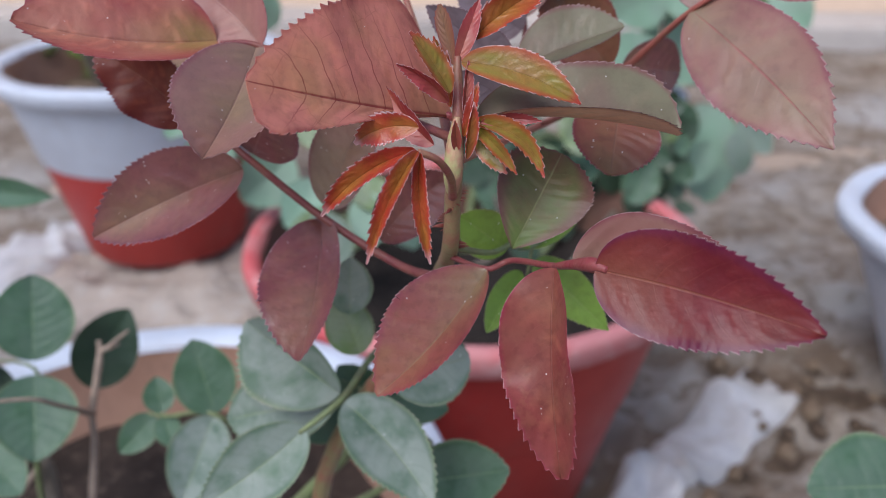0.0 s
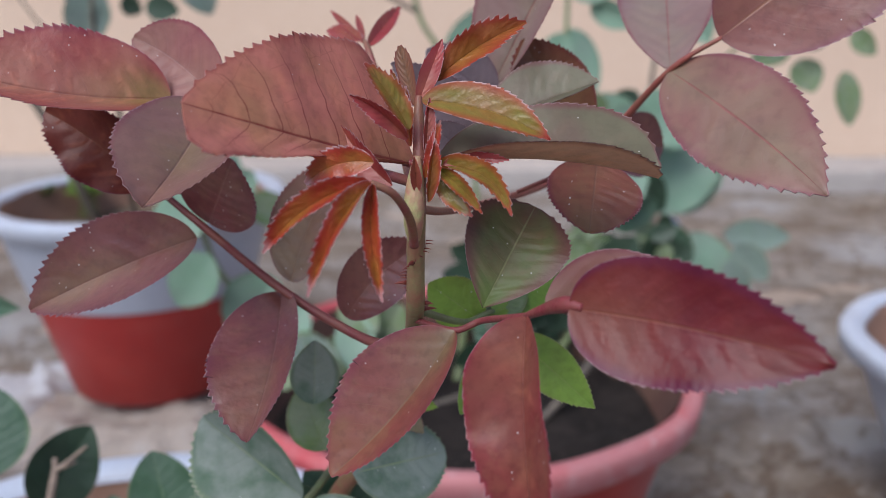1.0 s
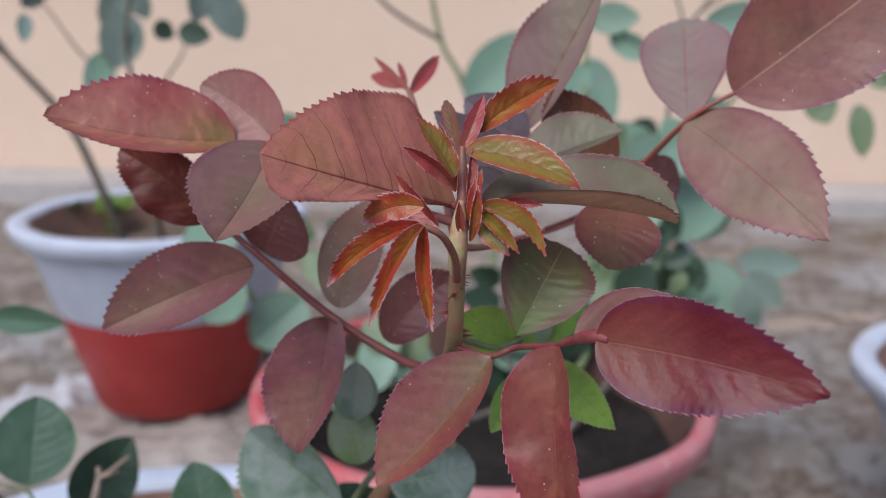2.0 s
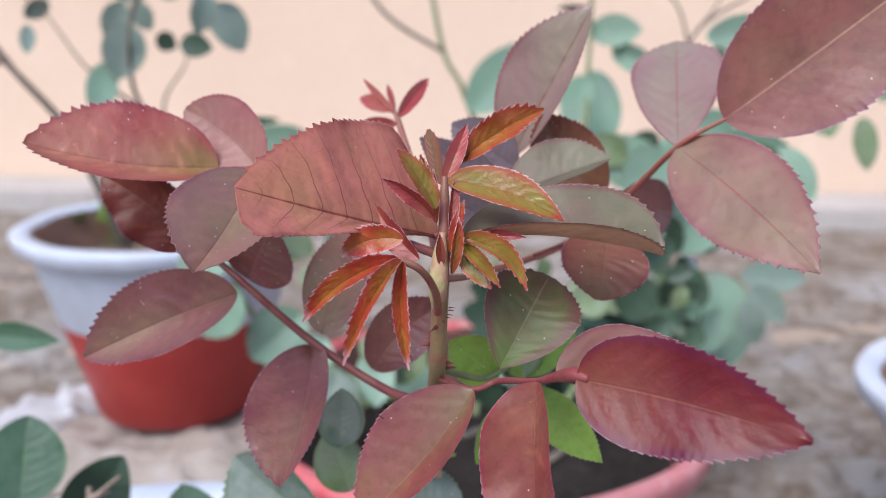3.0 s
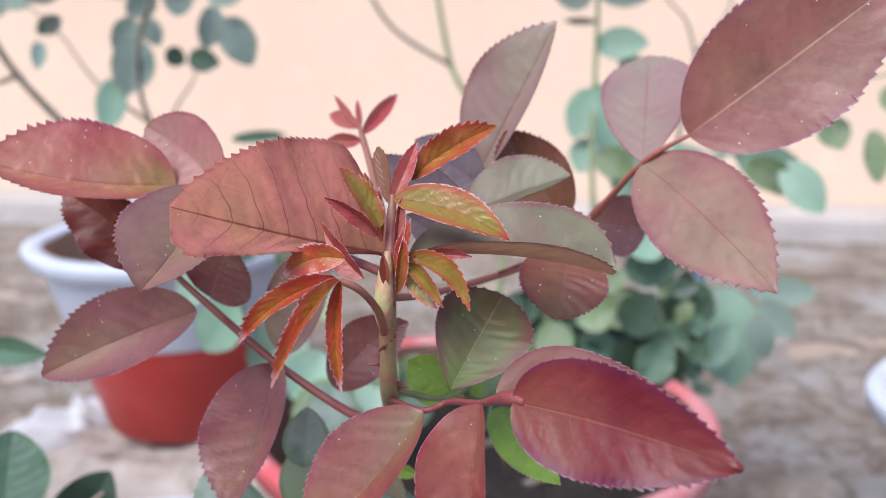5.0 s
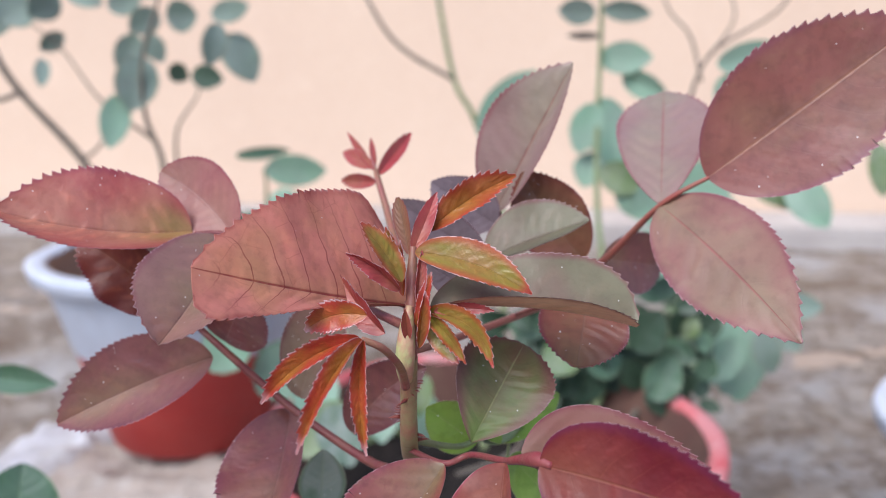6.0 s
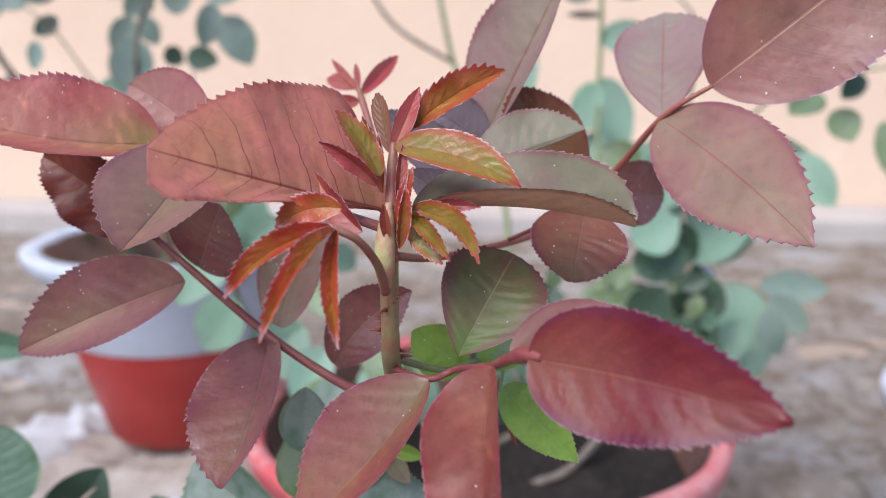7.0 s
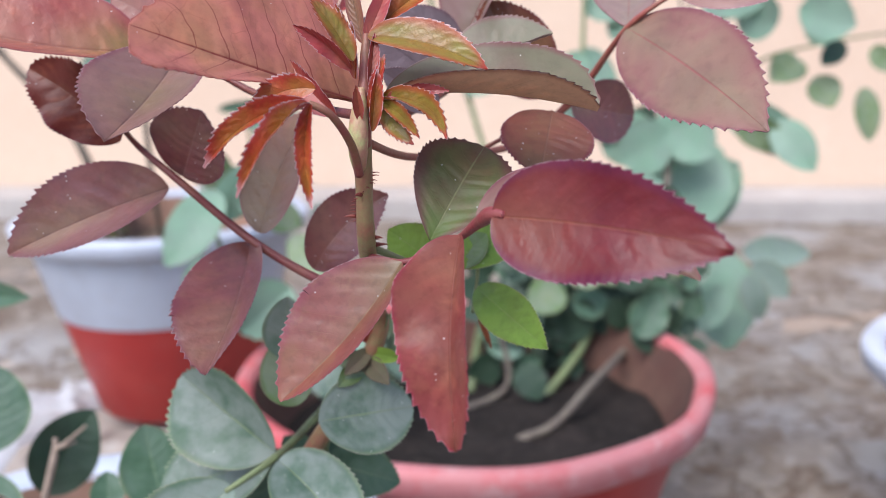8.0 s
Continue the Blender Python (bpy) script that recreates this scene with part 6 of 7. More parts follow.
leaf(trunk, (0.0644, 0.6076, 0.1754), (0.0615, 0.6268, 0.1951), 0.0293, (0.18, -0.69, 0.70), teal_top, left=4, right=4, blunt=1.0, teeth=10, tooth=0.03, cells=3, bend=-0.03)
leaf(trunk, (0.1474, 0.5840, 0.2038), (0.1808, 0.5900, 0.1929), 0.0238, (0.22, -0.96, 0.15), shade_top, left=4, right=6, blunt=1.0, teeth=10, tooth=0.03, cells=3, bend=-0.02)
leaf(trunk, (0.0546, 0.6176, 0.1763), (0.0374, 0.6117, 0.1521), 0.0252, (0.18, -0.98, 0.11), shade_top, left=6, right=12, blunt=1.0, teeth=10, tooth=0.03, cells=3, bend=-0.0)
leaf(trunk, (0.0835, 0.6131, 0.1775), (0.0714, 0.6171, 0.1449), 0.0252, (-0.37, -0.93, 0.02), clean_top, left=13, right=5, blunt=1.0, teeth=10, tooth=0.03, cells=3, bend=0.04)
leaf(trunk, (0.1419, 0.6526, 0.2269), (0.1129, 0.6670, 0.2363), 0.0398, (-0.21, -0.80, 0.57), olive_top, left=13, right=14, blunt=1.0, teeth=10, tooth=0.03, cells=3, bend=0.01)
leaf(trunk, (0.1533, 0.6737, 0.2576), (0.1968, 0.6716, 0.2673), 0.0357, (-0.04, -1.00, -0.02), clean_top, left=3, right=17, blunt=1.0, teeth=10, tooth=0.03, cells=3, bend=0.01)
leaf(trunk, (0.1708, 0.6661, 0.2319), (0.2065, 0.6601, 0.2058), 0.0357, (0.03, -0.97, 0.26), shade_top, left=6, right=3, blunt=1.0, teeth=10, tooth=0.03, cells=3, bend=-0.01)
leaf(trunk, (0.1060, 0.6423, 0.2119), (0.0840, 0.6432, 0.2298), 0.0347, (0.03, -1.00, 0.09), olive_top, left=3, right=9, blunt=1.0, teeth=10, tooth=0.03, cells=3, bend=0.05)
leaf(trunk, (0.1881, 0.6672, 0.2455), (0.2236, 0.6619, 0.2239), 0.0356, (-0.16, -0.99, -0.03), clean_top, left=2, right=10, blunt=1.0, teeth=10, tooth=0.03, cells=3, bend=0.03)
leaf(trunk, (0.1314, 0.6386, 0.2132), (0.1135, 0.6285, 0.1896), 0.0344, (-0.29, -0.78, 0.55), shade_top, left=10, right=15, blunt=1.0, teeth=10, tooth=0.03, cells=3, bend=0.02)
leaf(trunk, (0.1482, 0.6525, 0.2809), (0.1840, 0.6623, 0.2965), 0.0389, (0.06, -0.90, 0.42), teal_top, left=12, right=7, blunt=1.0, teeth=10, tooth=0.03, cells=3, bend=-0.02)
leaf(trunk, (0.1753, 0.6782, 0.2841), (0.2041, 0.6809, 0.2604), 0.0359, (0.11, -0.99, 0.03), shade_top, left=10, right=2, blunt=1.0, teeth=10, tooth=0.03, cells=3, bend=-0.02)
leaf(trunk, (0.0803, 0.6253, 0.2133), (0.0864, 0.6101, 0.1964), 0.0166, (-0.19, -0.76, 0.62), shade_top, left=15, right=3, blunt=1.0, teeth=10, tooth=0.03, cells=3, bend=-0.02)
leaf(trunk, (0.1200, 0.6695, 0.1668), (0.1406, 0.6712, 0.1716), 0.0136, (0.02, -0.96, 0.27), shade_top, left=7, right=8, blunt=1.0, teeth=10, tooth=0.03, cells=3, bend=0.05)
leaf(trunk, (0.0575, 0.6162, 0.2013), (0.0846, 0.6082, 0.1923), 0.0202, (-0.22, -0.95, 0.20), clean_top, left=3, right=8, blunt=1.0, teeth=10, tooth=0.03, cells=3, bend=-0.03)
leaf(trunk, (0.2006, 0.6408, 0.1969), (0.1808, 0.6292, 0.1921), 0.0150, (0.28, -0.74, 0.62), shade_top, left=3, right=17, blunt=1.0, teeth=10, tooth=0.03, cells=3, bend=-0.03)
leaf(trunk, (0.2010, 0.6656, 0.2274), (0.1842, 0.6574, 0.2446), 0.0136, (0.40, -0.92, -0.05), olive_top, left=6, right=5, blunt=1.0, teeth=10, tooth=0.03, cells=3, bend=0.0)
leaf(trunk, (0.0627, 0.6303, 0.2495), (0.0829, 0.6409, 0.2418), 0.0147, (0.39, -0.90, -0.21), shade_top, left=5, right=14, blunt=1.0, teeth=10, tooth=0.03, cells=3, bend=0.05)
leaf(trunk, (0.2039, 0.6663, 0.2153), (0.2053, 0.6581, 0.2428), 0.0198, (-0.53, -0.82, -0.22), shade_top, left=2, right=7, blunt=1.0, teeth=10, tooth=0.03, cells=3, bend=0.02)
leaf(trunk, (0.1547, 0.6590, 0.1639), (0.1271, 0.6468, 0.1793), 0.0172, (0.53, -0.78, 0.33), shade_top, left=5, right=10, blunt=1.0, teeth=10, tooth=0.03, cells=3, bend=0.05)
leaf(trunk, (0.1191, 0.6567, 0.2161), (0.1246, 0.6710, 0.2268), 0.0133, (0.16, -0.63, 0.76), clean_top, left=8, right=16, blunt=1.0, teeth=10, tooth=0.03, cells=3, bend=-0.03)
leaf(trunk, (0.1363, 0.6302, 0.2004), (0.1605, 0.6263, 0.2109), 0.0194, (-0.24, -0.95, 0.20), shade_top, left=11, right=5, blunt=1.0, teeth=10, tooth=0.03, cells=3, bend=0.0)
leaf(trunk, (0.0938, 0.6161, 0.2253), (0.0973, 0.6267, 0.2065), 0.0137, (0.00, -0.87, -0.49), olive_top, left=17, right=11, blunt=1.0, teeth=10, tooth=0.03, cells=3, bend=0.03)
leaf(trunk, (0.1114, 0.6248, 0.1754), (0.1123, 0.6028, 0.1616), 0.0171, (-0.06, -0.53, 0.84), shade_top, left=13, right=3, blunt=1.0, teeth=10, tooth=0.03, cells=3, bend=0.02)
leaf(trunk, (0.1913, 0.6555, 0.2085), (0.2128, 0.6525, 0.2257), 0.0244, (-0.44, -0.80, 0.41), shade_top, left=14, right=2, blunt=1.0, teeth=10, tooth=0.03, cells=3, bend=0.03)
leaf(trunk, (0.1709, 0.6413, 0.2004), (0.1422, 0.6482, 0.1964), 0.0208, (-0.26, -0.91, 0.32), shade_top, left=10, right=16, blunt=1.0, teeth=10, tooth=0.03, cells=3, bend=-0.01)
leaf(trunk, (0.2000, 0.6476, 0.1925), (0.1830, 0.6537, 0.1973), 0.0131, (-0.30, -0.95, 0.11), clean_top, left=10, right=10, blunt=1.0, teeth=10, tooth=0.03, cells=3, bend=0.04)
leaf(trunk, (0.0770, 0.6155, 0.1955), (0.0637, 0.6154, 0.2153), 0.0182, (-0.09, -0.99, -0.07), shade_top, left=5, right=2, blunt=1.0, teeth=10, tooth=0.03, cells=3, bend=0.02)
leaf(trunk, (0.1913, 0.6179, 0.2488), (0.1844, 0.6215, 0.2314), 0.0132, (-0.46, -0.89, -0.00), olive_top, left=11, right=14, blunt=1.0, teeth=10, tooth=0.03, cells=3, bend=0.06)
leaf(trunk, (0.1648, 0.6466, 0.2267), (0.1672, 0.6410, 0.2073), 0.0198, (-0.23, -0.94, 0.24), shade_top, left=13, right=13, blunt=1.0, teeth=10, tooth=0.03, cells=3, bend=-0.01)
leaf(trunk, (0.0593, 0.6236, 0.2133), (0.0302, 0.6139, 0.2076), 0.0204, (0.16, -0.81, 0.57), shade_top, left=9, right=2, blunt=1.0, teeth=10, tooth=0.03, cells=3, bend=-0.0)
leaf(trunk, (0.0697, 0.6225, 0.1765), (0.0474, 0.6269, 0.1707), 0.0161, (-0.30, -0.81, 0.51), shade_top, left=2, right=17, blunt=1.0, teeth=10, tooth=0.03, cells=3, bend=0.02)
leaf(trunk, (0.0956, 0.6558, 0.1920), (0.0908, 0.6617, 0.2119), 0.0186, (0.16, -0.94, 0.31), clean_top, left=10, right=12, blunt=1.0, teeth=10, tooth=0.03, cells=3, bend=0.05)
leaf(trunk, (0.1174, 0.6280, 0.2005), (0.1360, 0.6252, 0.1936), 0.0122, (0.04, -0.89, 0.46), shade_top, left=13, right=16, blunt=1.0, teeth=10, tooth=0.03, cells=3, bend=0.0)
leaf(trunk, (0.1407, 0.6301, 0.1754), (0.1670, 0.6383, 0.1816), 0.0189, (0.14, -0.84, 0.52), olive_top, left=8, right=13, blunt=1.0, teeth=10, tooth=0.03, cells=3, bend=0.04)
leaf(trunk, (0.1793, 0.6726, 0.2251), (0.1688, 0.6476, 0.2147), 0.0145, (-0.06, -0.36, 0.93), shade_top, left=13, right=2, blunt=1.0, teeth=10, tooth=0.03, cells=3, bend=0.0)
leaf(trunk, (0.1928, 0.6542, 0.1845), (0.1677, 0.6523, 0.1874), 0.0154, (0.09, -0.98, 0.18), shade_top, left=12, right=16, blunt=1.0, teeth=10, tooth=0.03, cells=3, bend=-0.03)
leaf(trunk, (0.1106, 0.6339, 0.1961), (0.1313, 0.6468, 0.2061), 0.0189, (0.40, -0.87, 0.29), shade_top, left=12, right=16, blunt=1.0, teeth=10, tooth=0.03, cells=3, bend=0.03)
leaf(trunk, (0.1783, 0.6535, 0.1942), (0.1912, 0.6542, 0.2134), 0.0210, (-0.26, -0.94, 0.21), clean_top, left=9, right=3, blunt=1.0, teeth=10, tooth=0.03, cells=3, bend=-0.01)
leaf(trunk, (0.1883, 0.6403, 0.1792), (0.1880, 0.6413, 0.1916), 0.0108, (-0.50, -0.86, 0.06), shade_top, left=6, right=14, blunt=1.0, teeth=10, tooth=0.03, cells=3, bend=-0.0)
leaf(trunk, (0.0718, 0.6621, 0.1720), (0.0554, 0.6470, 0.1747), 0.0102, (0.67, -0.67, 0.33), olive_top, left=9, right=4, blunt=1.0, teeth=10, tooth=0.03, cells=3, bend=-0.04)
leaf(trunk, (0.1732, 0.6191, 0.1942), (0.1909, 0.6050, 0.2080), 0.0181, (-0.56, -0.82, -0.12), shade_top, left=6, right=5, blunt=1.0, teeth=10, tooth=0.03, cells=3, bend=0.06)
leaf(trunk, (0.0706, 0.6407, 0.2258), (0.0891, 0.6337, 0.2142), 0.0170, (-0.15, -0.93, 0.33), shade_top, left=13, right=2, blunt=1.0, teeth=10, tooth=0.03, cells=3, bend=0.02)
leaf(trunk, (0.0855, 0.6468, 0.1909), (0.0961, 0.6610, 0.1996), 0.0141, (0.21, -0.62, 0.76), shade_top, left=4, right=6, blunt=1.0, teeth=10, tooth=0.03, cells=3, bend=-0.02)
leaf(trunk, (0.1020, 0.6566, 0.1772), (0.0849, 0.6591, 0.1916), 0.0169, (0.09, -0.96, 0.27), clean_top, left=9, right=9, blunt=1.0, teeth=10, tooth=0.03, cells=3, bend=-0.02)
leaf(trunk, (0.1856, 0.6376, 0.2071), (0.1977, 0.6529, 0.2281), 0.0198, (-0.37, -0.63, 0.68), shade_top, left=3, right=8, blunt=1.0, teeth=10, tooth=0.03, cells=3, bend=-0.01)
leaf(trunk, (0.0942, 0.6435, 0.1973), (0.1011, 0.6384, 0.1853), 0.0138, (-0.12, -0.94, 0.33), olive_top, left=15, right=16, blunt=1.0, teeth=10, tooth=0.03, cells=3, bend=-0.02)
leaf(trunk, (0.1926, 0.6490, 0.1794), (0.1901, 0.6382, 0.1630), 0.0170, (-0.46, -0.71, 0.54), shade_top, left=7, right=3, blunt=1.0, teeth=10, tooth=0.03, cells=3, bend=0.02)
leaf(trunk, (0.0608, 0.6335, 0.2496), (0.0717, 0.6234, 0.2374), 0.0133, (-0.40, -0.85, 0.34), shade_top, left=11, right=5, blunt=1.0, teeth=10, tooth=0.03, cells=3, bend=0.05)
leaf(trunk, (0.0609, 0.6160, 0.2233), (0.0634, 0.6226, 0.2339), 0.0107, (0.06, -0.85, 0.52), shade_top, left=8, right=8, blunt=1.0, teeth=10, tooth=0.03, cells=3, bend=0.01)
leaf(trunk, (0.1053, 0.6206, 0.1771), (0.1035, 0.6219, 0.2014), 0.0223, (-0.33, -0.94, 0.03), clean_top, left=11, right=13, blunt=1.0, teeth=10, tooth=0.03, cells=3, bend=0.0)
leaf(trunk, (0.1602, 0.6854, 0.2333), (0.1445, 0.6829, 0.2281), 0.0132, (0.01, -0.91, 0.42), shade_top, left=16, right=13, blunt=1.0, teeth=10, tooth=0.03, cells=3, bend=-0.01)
leaf(trunk, (0.1432, 0.6231, 0.2393), (0.1449, 0.6358, 0.2189), 0.0147, (-0.09, -0.84, -0.53), olive_top, left=15, right=2, blunt=1.0, teeth=10, tooth=0.03, cells=3, bend=-0.02)
leaf(trunk, (0.0991, 0.6423, 0.1716), (0.0931, 0.6335, 0.1497), 0.0213, (0.07, -0.93, 0.35), shade_top, left=2, right=11, blunt=1.0, teeth=10, tooth=0.03, cells=3, bend=0.06)
leaf(trunk, (0.0722, 0.6236, 0.2270), (0.0611, 0.6199, 0.2039), 0.0213, (-0.37, -0.88, 0.32), shade_top, left=6, right=15, blunt=1.0, teeth=10, tooth=0.03, cells=3, bend=0.05)
leaf(trunk, (0.1464, 0.6207, 0.2267), (0.1600, 0.6283, 0.2403), 0.0158, (0.07, -0.90, 0.43), shade_top, left=12, right=10, blunt=1.0, teeth=10, tooth=0.03, cells=3, bend=0.04)
leaf(trunk, (0.1929, 0.6707, 0.2290), (0.1667, 0.6612, 0.2209), 0.0199, (0.14, -0.83, 0.53), clean_top, left=3, right=2, blunt=1.0, teeth=10, tooth=0.03, cells=3, bend=0.05)
leaf(trunk, (0.1603, 0.6497, 0.1676), (0.1595, 0.6497, 0.1503), 0.0155, (-0.52, -0.86, 0.02), shade_top, left=6, right=9, blunt=1.0, teeth=10, tooth=0.03, cells=3, bend=0.02)
leaf(trunk, (0.1276, 0.6504, 0.2467), (0.1485, 0.6391, 0.2642), 0.0200, (-0.60, -0.76, 0.23), olive_top, left=17, right=9, blunt=1.0, teeth=10, tooth=0.03, cells=3, bend=0.02)
leaf(trunk, (0.1160, 0.6505, 0.1666), (0.1071, 0.6484, 0.1544), 0.0128, (-0.23, -0.92, 0.32), shade_top, left=6, right=12, blunt=1.0, teeth=10, tooth=0.03, cells=3, bend=0.06)
leaf(trunk, (0.0919, 0.6154, 0.2430), (0.0860, 0.6263, 0.2518), 0.0123, (-0.35, -0.70, 0.63), shade_top, left=10, right=2, blunt=1.0, teeth=10, tooth=0.03, cells=3, bend=0.01)
leaf(trunk, (0.0892, 0.6268, 0.2245), (0.1107, 0.6176, 0.2349), 0.0149, (-0.43, -0.90, 0.08), shade_top, left=16, right=6, blunt=1.0, teeth=10, tooth=0.03, cells=3, bend=0.05)
leaf(trunk, (0.1997, 0.6630, 0.2227), (0.2087, 0.6482, 0.2139), 0.0140, (-0.30, -0.61, 0.73), clean_top, left=11, right=10, blunt=1.0, teeth=10, tooth=0.03, cells=3, bend=0.04)
leaf(trunk, (0.1712, 0.6456, 0.2063), (0.1445, 0.6523, 0.2024), 0.0222, (-0.28, -0.81, 0.51), shade_top, left=7, right=9, blunt=1.0, teeth=10, tooth=0.03, cells=3, bend=-0.0)
leaf(trunk, (0.1283, 0.6387, 0.2425), (0.1446, 0.6201, 0.2277), 0.0234, (-0.24, -0.72, 0.65), olive_top, left=12, right=12, blunt=1.0, teeth=10, tooth=0.03, cells=3, bend=0.01)
leaf(trunk, (0.1631, 0.6297, 0.2050), (0.1808, 0.6239, 0.2230), 0.0206, (-0.48, -0.86, 0.20), shade_top, left=7, right=3, blunt=1.0, teeth=10, tooth=0.03, cells=3, bend=0.04)
leaf(trunk, (0.1447, 0.6729, 0.1796), (0.1226, 0.6531, 0.1660), 0.0233, (0.36, -0.77, 0.53), shade_top, left=12, right=15, blunt=1.0, teeth=10, tooth=0.03, cells=3, bend=-0.03)
leaf(trunk, (0.1373, 0.6418, 0.2442), (0.1190, 0.6459, 0.2329), 0.0145, (-0.25, -0.97, 0.05), shade_top, left=13, right=14, blunt=1.0, teeth=10, tooth=0.03, cells=3, bend=0.04)
leaf(trunk, (0.1463, 0.6515, 0.2439), (0.1411, 0.6449, 0.2315), 0.0125, (-0.09, -0.86, 0.49), clean_top, left=14, right=7, blunt=1.0, teeth=10, tooth=0.03, cells=3, bend=-0.02)
leaf(trunk, (0.0771, 0.6520, 0.2329), (0.0958, 0.6498, 0.2376), 0.0134, (-0.13, -0.99, 0.04), shade_top, left=14, right=7, blunt=1.0, teeth=10, tooth=0.03, cells=3, bend=-0.04)
leaf(trunk, (0.0908, 0.6443, 0.2474), (0.0863, 0.6424, 0.2649), 0.0144, (0.30, -0.95, -0.03), olive_top, left=15, right=3, blunt=1.0, teeth=10, tooth=0.03, cells=3, bend=0.02)
leaf(trunk, (0.0593, 0.6601, 0.2306), (0.0335, 0.6586, 0.2391), 0.0197, (0.02, -0.99, -0.12), shade_top, left=13, right=7, blunt=1.0, teeth=10, tooth=0.03, cells=3, bend=0.05)
leaf(trunk, (0.1948, 0.6324, 0.2287), (0.2110, 0.6304, 0.2463), 0.0201, (-0.17, -0.98, 0.05), shade_top, left=6, right=15, blunt=1.0, teeth=10, tooth=0.03, cells=3, bend=0.03)
leaf(trunk, (0.1843, 0.6437, 0.1795), (0.1820, 0.6571, 0.1879), 0.0101, (-0.55, -0.51, 0.66), shade_top, left=5, right=9, blunt=1.0, teeth=10, tooth=0.03, cells=3, bend=-0.02)
leaf(trunk, (0.1427, 0.6516, 0.2008), (0.1638, 0.6375, 0.2088), 0.0186, (-0.60, -0.76, 0.26), clean_top, left=14, right=14, blunt=1.0, teeth=10, tooth=0.03, cells=3, bend=-0.0)
leaf(trunk, (0.1549, 0.6679, 0.2353), (0.1394, 0.6631, 0.2213), 0.0146, (0.11, -0.97, 0.22), shade_top, left=2, right=15, blunt=1.0, teeth=10, tooth=0.03, cells=3, bend=0.04)
leaf(trunk, (0.1217, 0.6138, 0.2102), (0.1323, 0.6370, 0.2236), 0.0197, (0.38, -0.59, 0.72), olive_top, left=14, right=3, blunt=1.0, teeth=10, tooth=0.03, cells=3, bend=0.02)
leaf(trunk, (0.1809, 0.6322, 0.2510), (0.1998, 0.6310, 0.2587), 0.0154, (-0.21, -0.91, 0.36), shade_top, left=14, right=14, blunt=1.0, teeth=10, tooth=0.03, cells=3, bend=-0.02)
leaf(trunk, (0.0993, 0.6488, 0.2240), (0.0676, 0.6469, 0.2241), 0.0212, (0.06, -0.98, 0.16), shade_top, left=6, right=6, blunt=1.0, teeth=10, tooth=0.03, cells=3, bend=0.02)
leaf(trunk, (0.1940, 0.6146, 0.1880), (0.2004, 0.6253, 0.2023), 0.0146, (0.08, -0.81, 0.57), shade_top, left=7, right=4, blunt=1.0, teeth=10, tooth=0.03, cells=3, bend=0.06)
leaf(trunk, (0.1732, 0.6449, 0.2186), (0.1972, 0.6307, 0.2121), 0.0196, (-0.45, -0.86, 0.23), clean_top, left=4, right=16, blunt=1.0, teeth=10, tooth=0.03, cells=3, bend=-0.03)
leaf(trunk, (0.1509, 0.6119, 0.1965), (0.1393, 0.6107, 0.2207), 0.0209, (-0.15, -0.98, -0.12), shade_top, left=12, right=8, blunt=1.0, teeth=10, tooth=0.03, cells=3, bend=0.03)
leaf(trunk, (0.2026, 0.6711, 0.2447), (0.1782, 0.6681, 0.2404), 0.0177, (0.01, -0.85, 0.53), olive_top, left=5, right=9, blunt=1.0, teeth=10, tooth=0.03, cells=3, bend=-0.0)
leaf(trunk, (0.0897, 0.6366, 0.1851), (0.1148, 0.6427, 0.1986), 0.0211, (0.08, -0.95, 0.29), shade_top, left=13, right=12, blunt=1.0, teeth=10, tooth=0.03, cells=3, bend=-0.01)
leaf(trunk, (0.2134, 0.6738, 0.2168), (0.2084, 0.6556, 0.1986), 0.0169, (0.01, -0.71, 0.70), shade_top, left=15, right=6, blunt=1.0, teeth=10, tooth=0.03, cells=3, bend=-0.02)
leaf(trunk, (0.0866, 0.6485, 0.2376), (0.0725, 0.6374, 0.2182), 0.0188, (0.31, -0.91, 0.29), shade_top, left=11, right=6, blunt=1.0, teeth=10, tooth=0.03, cells=3, bend=0.05)
leaf(trunk, (0.1950, 0.6133, 0.2036), (0.2028, 0.6105, 0.2210), 0.0172, (-0.19, -0.98, -0.07), clean_top, left=6, right=17, blunt=1.0, teeth=10, tooth=0.03, cells=3, bend=-0.04)
leaf(trunk, (0.1508, 0.6575, 0.1687), (0.1322, 0.6374, 0.1527), 0.0255, (-0.10, -0.56, 0.82), shade_top, left=5, right=4, blunt=1.0, teeth=10, tooth=0.03, cells=3, bend=0.05)
leaf(trunk, (0.1135, 0.6233, 0.2410), (0.1331, 0.6318, 0.2411), 0.0137, (0.38, -0.87, 0.31), olive_top, left=17, right=5, blunt=1.0, teeth=10, tooth=0.03, cells=3, bend=0.04)
leaf(trunk, (0.1971, 0.6481, 0.2523), (0.1933, 0.6441, 0.2658), 0.0111, (-0.08, -0.95, -0.30), shade_top, left=8, right=4, blunt=1.0, teeth=10, tooth=0.03, cells=3, bend=-0.0)
leaf(trunk, (0.1851, 0.6501, 0.2450), (0.1946, 0.6567, 0.2204), 0.0212, (-0.00, -0.97, -0.26), shade_top, left=14, right=16, blunt=1.0, teeth=10, tooth=0.03, cells=3, bend=0.06)
leaf(trunk, (0.1707, 0.6437, 0.2091), (0.1678, 0.6414, 0.1927), 0.0155, (-0.09, -0.98, 0.16), shade_top, left=8, right=2, blunt=1.0, teeth=10, tooth=0.03, cells=3, bend=-0.03)
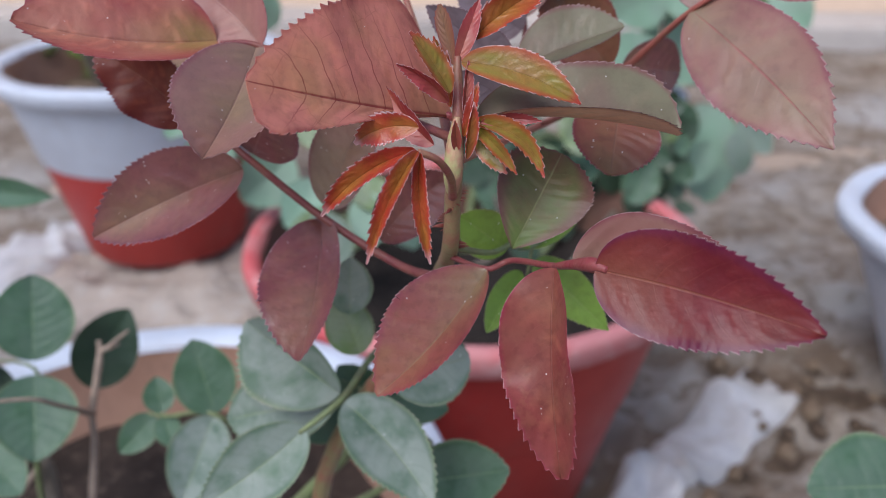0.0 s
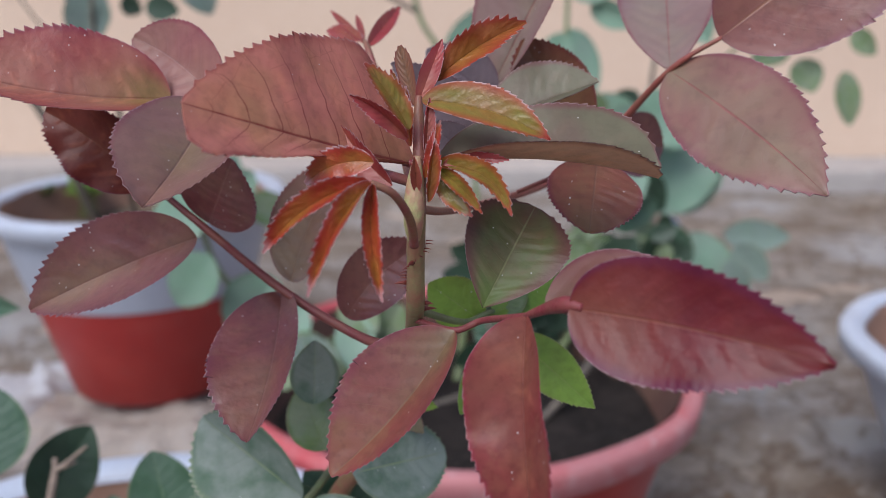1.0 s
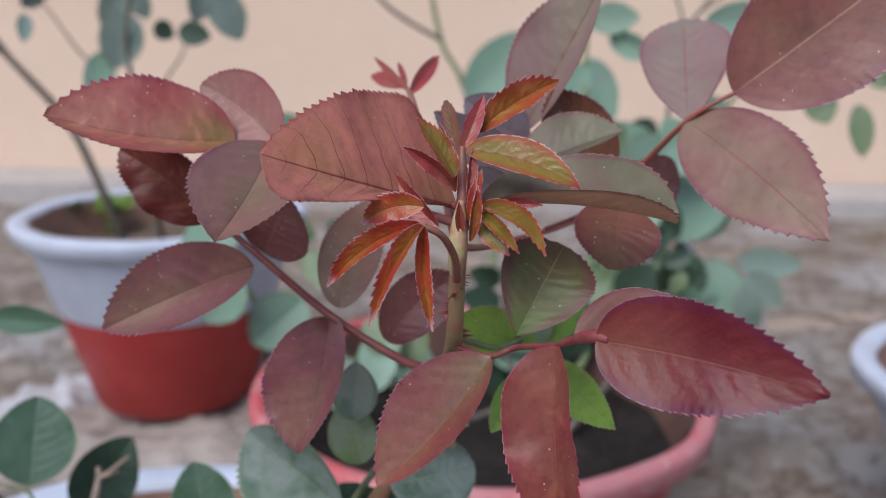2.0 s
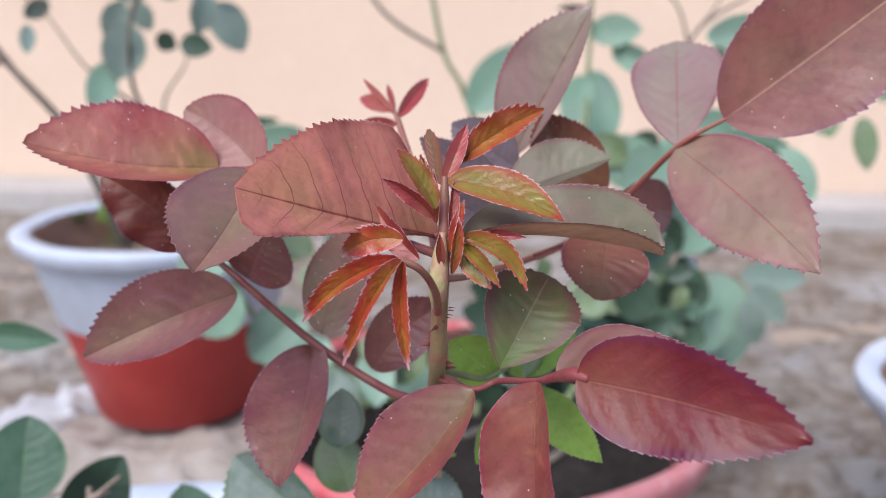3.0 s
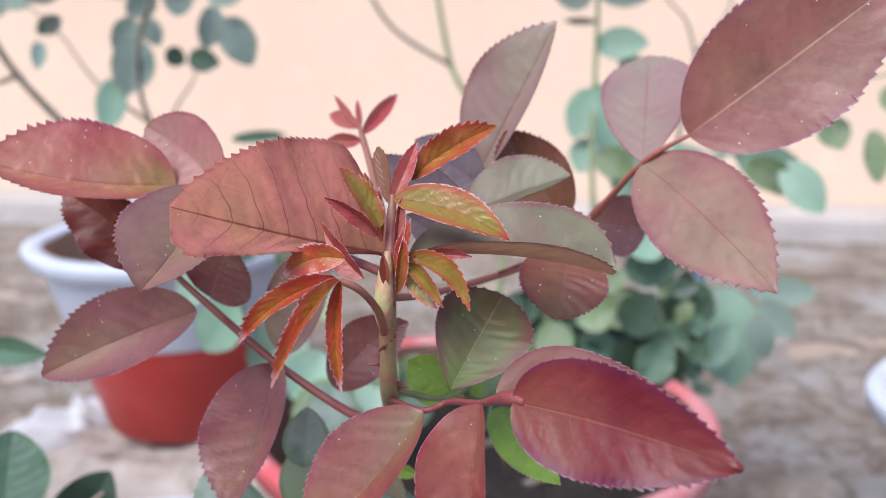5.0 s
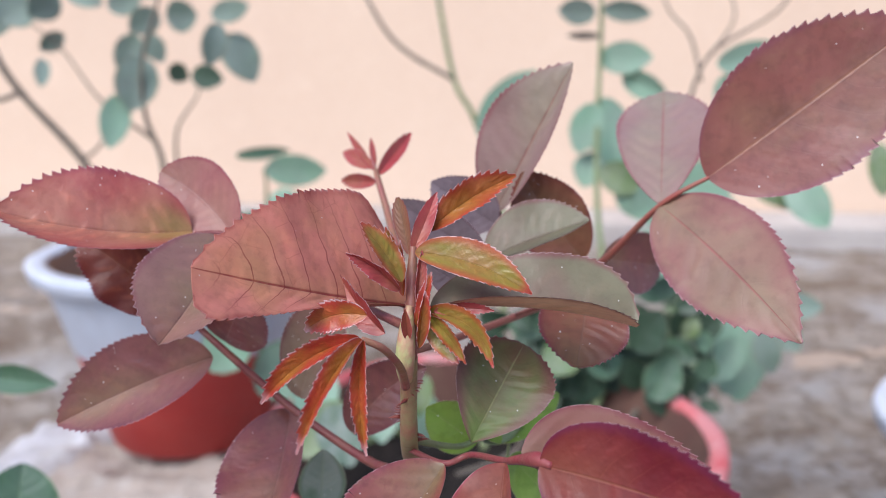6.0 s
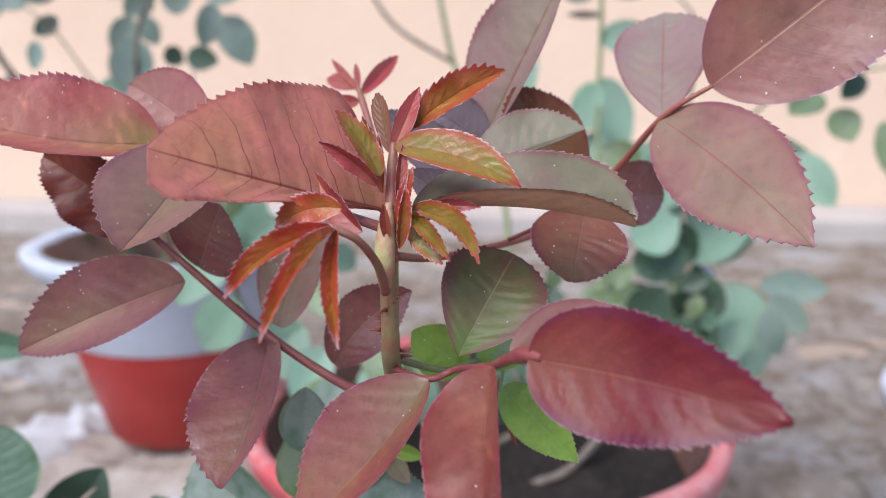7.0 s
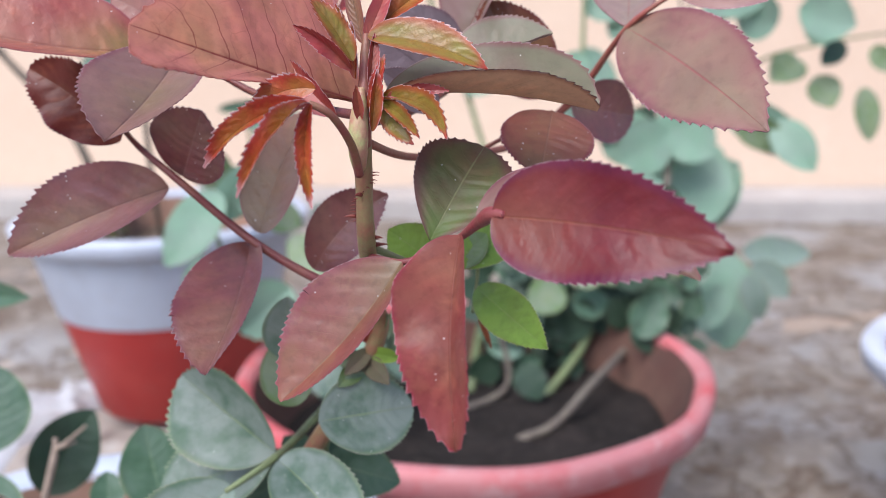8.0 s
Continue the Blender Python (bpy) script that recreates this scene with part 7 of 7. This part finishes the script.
leaf(trunk, (0.2002, 0.6316, 0.2341), (0.1977, 0.6117, 0.2233), 0.0120, (-0.45, -0.38, 0.81), clean_top, left=6, right=5, blunt=1.0, teeth=10, tooth=0.03, cells=3, bend=-0.0)
leaf(trunk, (0.0799, 0.6153, 0.1912), (0.0915, 0.6037, 0.1855), 0.0128, (-0.27, -0.63, 0.73), shade_top, left=9, right=3, blunt=1.0, teeth=10, tooth=0.03, cells=3, bend=-0.03)
leaf(trunk, (0.0915, 0.6365, 0.1738), (0.0860, 0.6322, 0.1604), 0.0121, (-0.35, -0.84, 0.41), olive_top, left=4, right=17, blunt=1.0, teeth=10, tooth=0.03, cells=3, bend=0.03)
leaf(trunk, (0.0570, 0.6432, 0.2155), (0.0266, 0.6399, 0.2245), 0.0236, (0.17, -0.96, 0.22), shade_top, left=9, right=2, blunt=1.0, teeth=10, tooth=0.03, cells=3, bend=-0.02)
leaf(trunk, (0.1157, 0.6538, 0.2160), (0.0970, 0.6388, 0.2126), 0.0121, (0.58, -0.78, 0.23), shade_top, left=4, right=8, blunt=1.0, teeth=10, tooth=0.03, cells=3, bend=0.03)
leaf(trunk, (0.0810, 0.6268, 0.1899), (0.1027, 0.6120, 0.1955), 0.0151, (-0.59, -0.79, 0.18), shade_top, left=7, right=10, blunt=1.0, teeth=10, tooth=0.03, cells=3, bend=0.02)
leaf(trunk, (0.1485, 0.6634, 0.2302), (0.1318, 0.6807, 0.2330), 0.0156, (-0.61, -0.66, 0.44), clean_top, left=8, right=17, blunt=1.0, teeth=10, tooth=0.03, cells=3, bend=0.02)
leaf(trunk, (0.1952, 0.6127, 0.1856), (0.2077, 0.6001, 0.1838), 0.0111, (-0.49, -0.58, 0.65), shade_top, left=5, right=17, blunt=1.0, teeth=10, tooth=0.03, cells=3, bend=0.02)
leaf(trunk, (0.1983, 0.6326, 0.1978), (0.2075, 0.6344, 0.1859), 0.0102, (0.29, -0.95, 0.08), olive_top, left=4, right=13, blunt=1.0, teeth=10, tooth=0.03, cells=3, bend=0.0)
leaf(trunk, (0.0915, 0.6147, 0.1899), (0.1118, 0.6323, 0.1890), 0.0143, (0.50, -0.54, 0.68), shade_top, left=3, right=6, blunt=1.0, teeth=10, tooth=0.03, cells=3, bend=-0.02)
leaf(trunk, (0.1058, 0.6619, 0.2093), (0.1309, 0.6534, 0.2114), 0.0163, (-0.33, -0.86, 0.38), shade_top, left=10, right=12, blunt=1.0, teeth=10, tooth=0.03, cells=3, bend=0.02)
leaf(trunk, (0.1350, 0.6753, 0.2283), (0.1471, 0.6769, 0.2402), 0.0130, (-0.34, -0.82, 0.46), shade_top, left=11, right=6, blunt=1.0, teeth=10, tooth=0.03, cells=3, bend=0.03)
leaf(trunk, (0.1399, 0.6529, 0.2155), (0.1483, 0.6324, 0.2097), 0.0129, (-0.37, -0.39, 0.85), clean_top, left=16, right=7, blunt=1.0, teeth=10, tooth=0.03, cells=3, bend=0.04)
leaf(trunk, (0.0706, 0.6690, 0.1682), (0.0770, 0.6551, 0.1860), 0.0103, (-0.52, -0.75, -0.40), shade_top, left=9, right=15, blunt=1.0, teeth=10, tooth=0.03, cells=3, bend=0.0)
leaf(trunk, (0.1258, 0.6369, 0.2478), (0.1455, 0.6543, 0.2437), 0.0115, (0.66, -0.67, 0.33), olive_top, left=14, right=11, blunt=1.0, teeth=10, tooth=0.03, cells=3, bend=0.01)
leaf(trunk, (0.1333, 0.6502, 0.1996), (0.1155, 0.6523, 0.1859), 0.0167, (-0.42, -0.81, 0.41), shade_top, left=3, right=17, blunt=1.0, teeth=10, tooth=0.03, cells=3, bend=0.03)
leaf(trunk, (0.0693, 0.6465, 0.2398), (0.0898, 0.6547, 0.2454), 0.0159, (0.22, -0.86, 0.46), shade_top, left=17, right=5, blunt=1.0, teeth=10, tooth=0.03, cells=3, bend=0.01)
leaf(trunk, (0.1881, 0.6669, 0.2378), (0.2037, 0.6555, 0.2241), 0.0175, (-0.41, -0.87, 0.26), shade_top, left=7, right=6, blunt=1.0, teeth=10, tooth=0.03, cells=3, bend=0.03)
leaf(trunk, (0.1329, 0.6646, 0.2072), (0.1165, 0.6539, 0.1904), 0.0212, (0.13, -0.89, 0.43), clean_top, left=2, right=16, blunt=1.0, teeth=10, tooth=0.03, cells=3, bend=-0.01)
leaf(trunk, (0.0838, 0.6622, 0.2073), (0.1087, 0.6649, 0.2236), 0.0217, (-0.05, -0.97, 0.23), shade_top, left=17, right=17, blunt=1.0, teeth=10, tooth=0.03, cells=3, bend=-0.04)
leaf(trunk, (0.1844, 0.6545, 0.2220), (0.2047, 0.6603, 0.2018), 0.0193, (0.20, -0.98, -0.08), olive_top, left=4, right=14, blunt=1.0, teeth=10, tooth=0.03, cells=3, bend=0.06)
leaf(trunk, (0.0619, 0.6519, 0.2083), (0.0613, 0.6440, 0.1917), 0.0148, (0.08, -0.90, 0.43), shade_top, left=12, right=15, blunt=1.0, teeth=10, tooth=0.03, cells=3, bend=0.03)
leaf(trunk, (0.1673, 0.6640, 0.2361), (0.1453, 0.6601, 0.2428), 0.0149, (0.27, -0.89, 0.37), shade_top, left=6, right=13, blunt=1.0, teeth=10, tooth=0.03, cells=3, bend=-0.01)
leaf(trunk, (0.1571, 0.6586, 0.2030), (0.1338, 0.6811, 0.2038), 0.0188, (-0.67, -0.71, 0.23), shade_top, left=13, right=5, blunt=1.0, teeth=10, tooth=0.03, cells=3, bend=-0.0)
leaf(trunk, (0.1672, 0.6468, 0.1933), (0.1576, 0.6499, 0.1722), 0.0179, (-0.35, -0.93, 0.03), clean_top, left=17, right=9, blunt=1.0, teeth=10, tooth=0.03, cells=3, bend=-0.02)
leaf(trunk, (0.1099, 0.6413, 0.1946), (0.1180, 0.6361, 0.1831), 0.0116, (-0.26, -0.94, 0.24), shade_top, left=6, right=12, blunt=1.0, teeth=10, tooth=0.03, cells=3, bend=-0.02)
leaf(trunk, (0.1905, 0.6594, 0.2319), (0.1553, 0.6415, 0.2361), 0.0190, (0.45, -0.89, -0.06), olive_top, left=17, right=15, blunt=1.0, teeth=10, tooth=0.03, cells=3, bend=0.06)
leaf(trunk, (0.1464, 0.6380, 0.1937), (0.1551, 0.6429, 0.1659), 0.0204, (0.02, -0.99, -0.17), shade_top, left=8, right=16, blunt=1.0, teeth=10, tooth=0.03, cells=3, bend=-0.01)
leaf(trunk, (0.1332, 0.6425, 0.2037), (0.1041, 0.6441, 0.2042), 0.0207, (-0.05, -0.97, 0.22), shade_top, left=2, right=7, blunt=1.0, teeth=10, tooth=0.03, cells=3, bend=-0.03)
leaf(trunk, (0.1325, 0.6712, 0.2127), (0.1466, 0.6696, 0.2277), 0.0138, (-0.16, -0.99, 0.05), shade_top, left=12, right=12, blunt=1.0, teeth=10, tooth=0.03, cells=3, bend=0.03)
# pale blossom-like scrap among the leaves
scrap = thing("paper_scrap", (0.2438, 0.7894, 0.2179), "small crumpled white scrap caught in the bush", "scrap")
bm = bmesh.new()
bmesh.ops.create_icosphere(bm, subdivisions=3, radius=0.009)
for v in bm.verts:
    v.co *= 1 + 0.45 * noise.noise(v.co * 260)
part("sheet", bm, white_plastic, scrap, place=SPOT[scrap])
# weeds in the far pot
weeds = random.Random(3)
for k in range(9):
    ang, r = weeds.uniform(0, 6.28), weeds.uniform(0.0, 0.05)
    foot = Vector((-0.392 + r * math.cos(ang), 1.06 + r * math.sin(ang) * 0.6, 0.176))
    weed = thing("weed", foot, "tiny bright green seedling in dry pot soil", "weed", "weeds in the pot")
    stalk("stem", weed, [(*foot, 0.0012), (*(foot + Vector((0.003, 0, 0.03))), 0.0008)], weed_mat)
    for j in range(5):
        turn = weeds.uniform(0, 6.28)
        top_ = foot + Vector((0.003, 0, 0.029))
        leaf(weed, top_, top_ + Vector((math.cos(turn) * 0.022, math.sin(turn) * 0.022, weeds.uniform(0.0, 0.018))), 0.016, (0, -0.4, 1), fresh_top, teeth=5, cells=2, tooth=0.0)
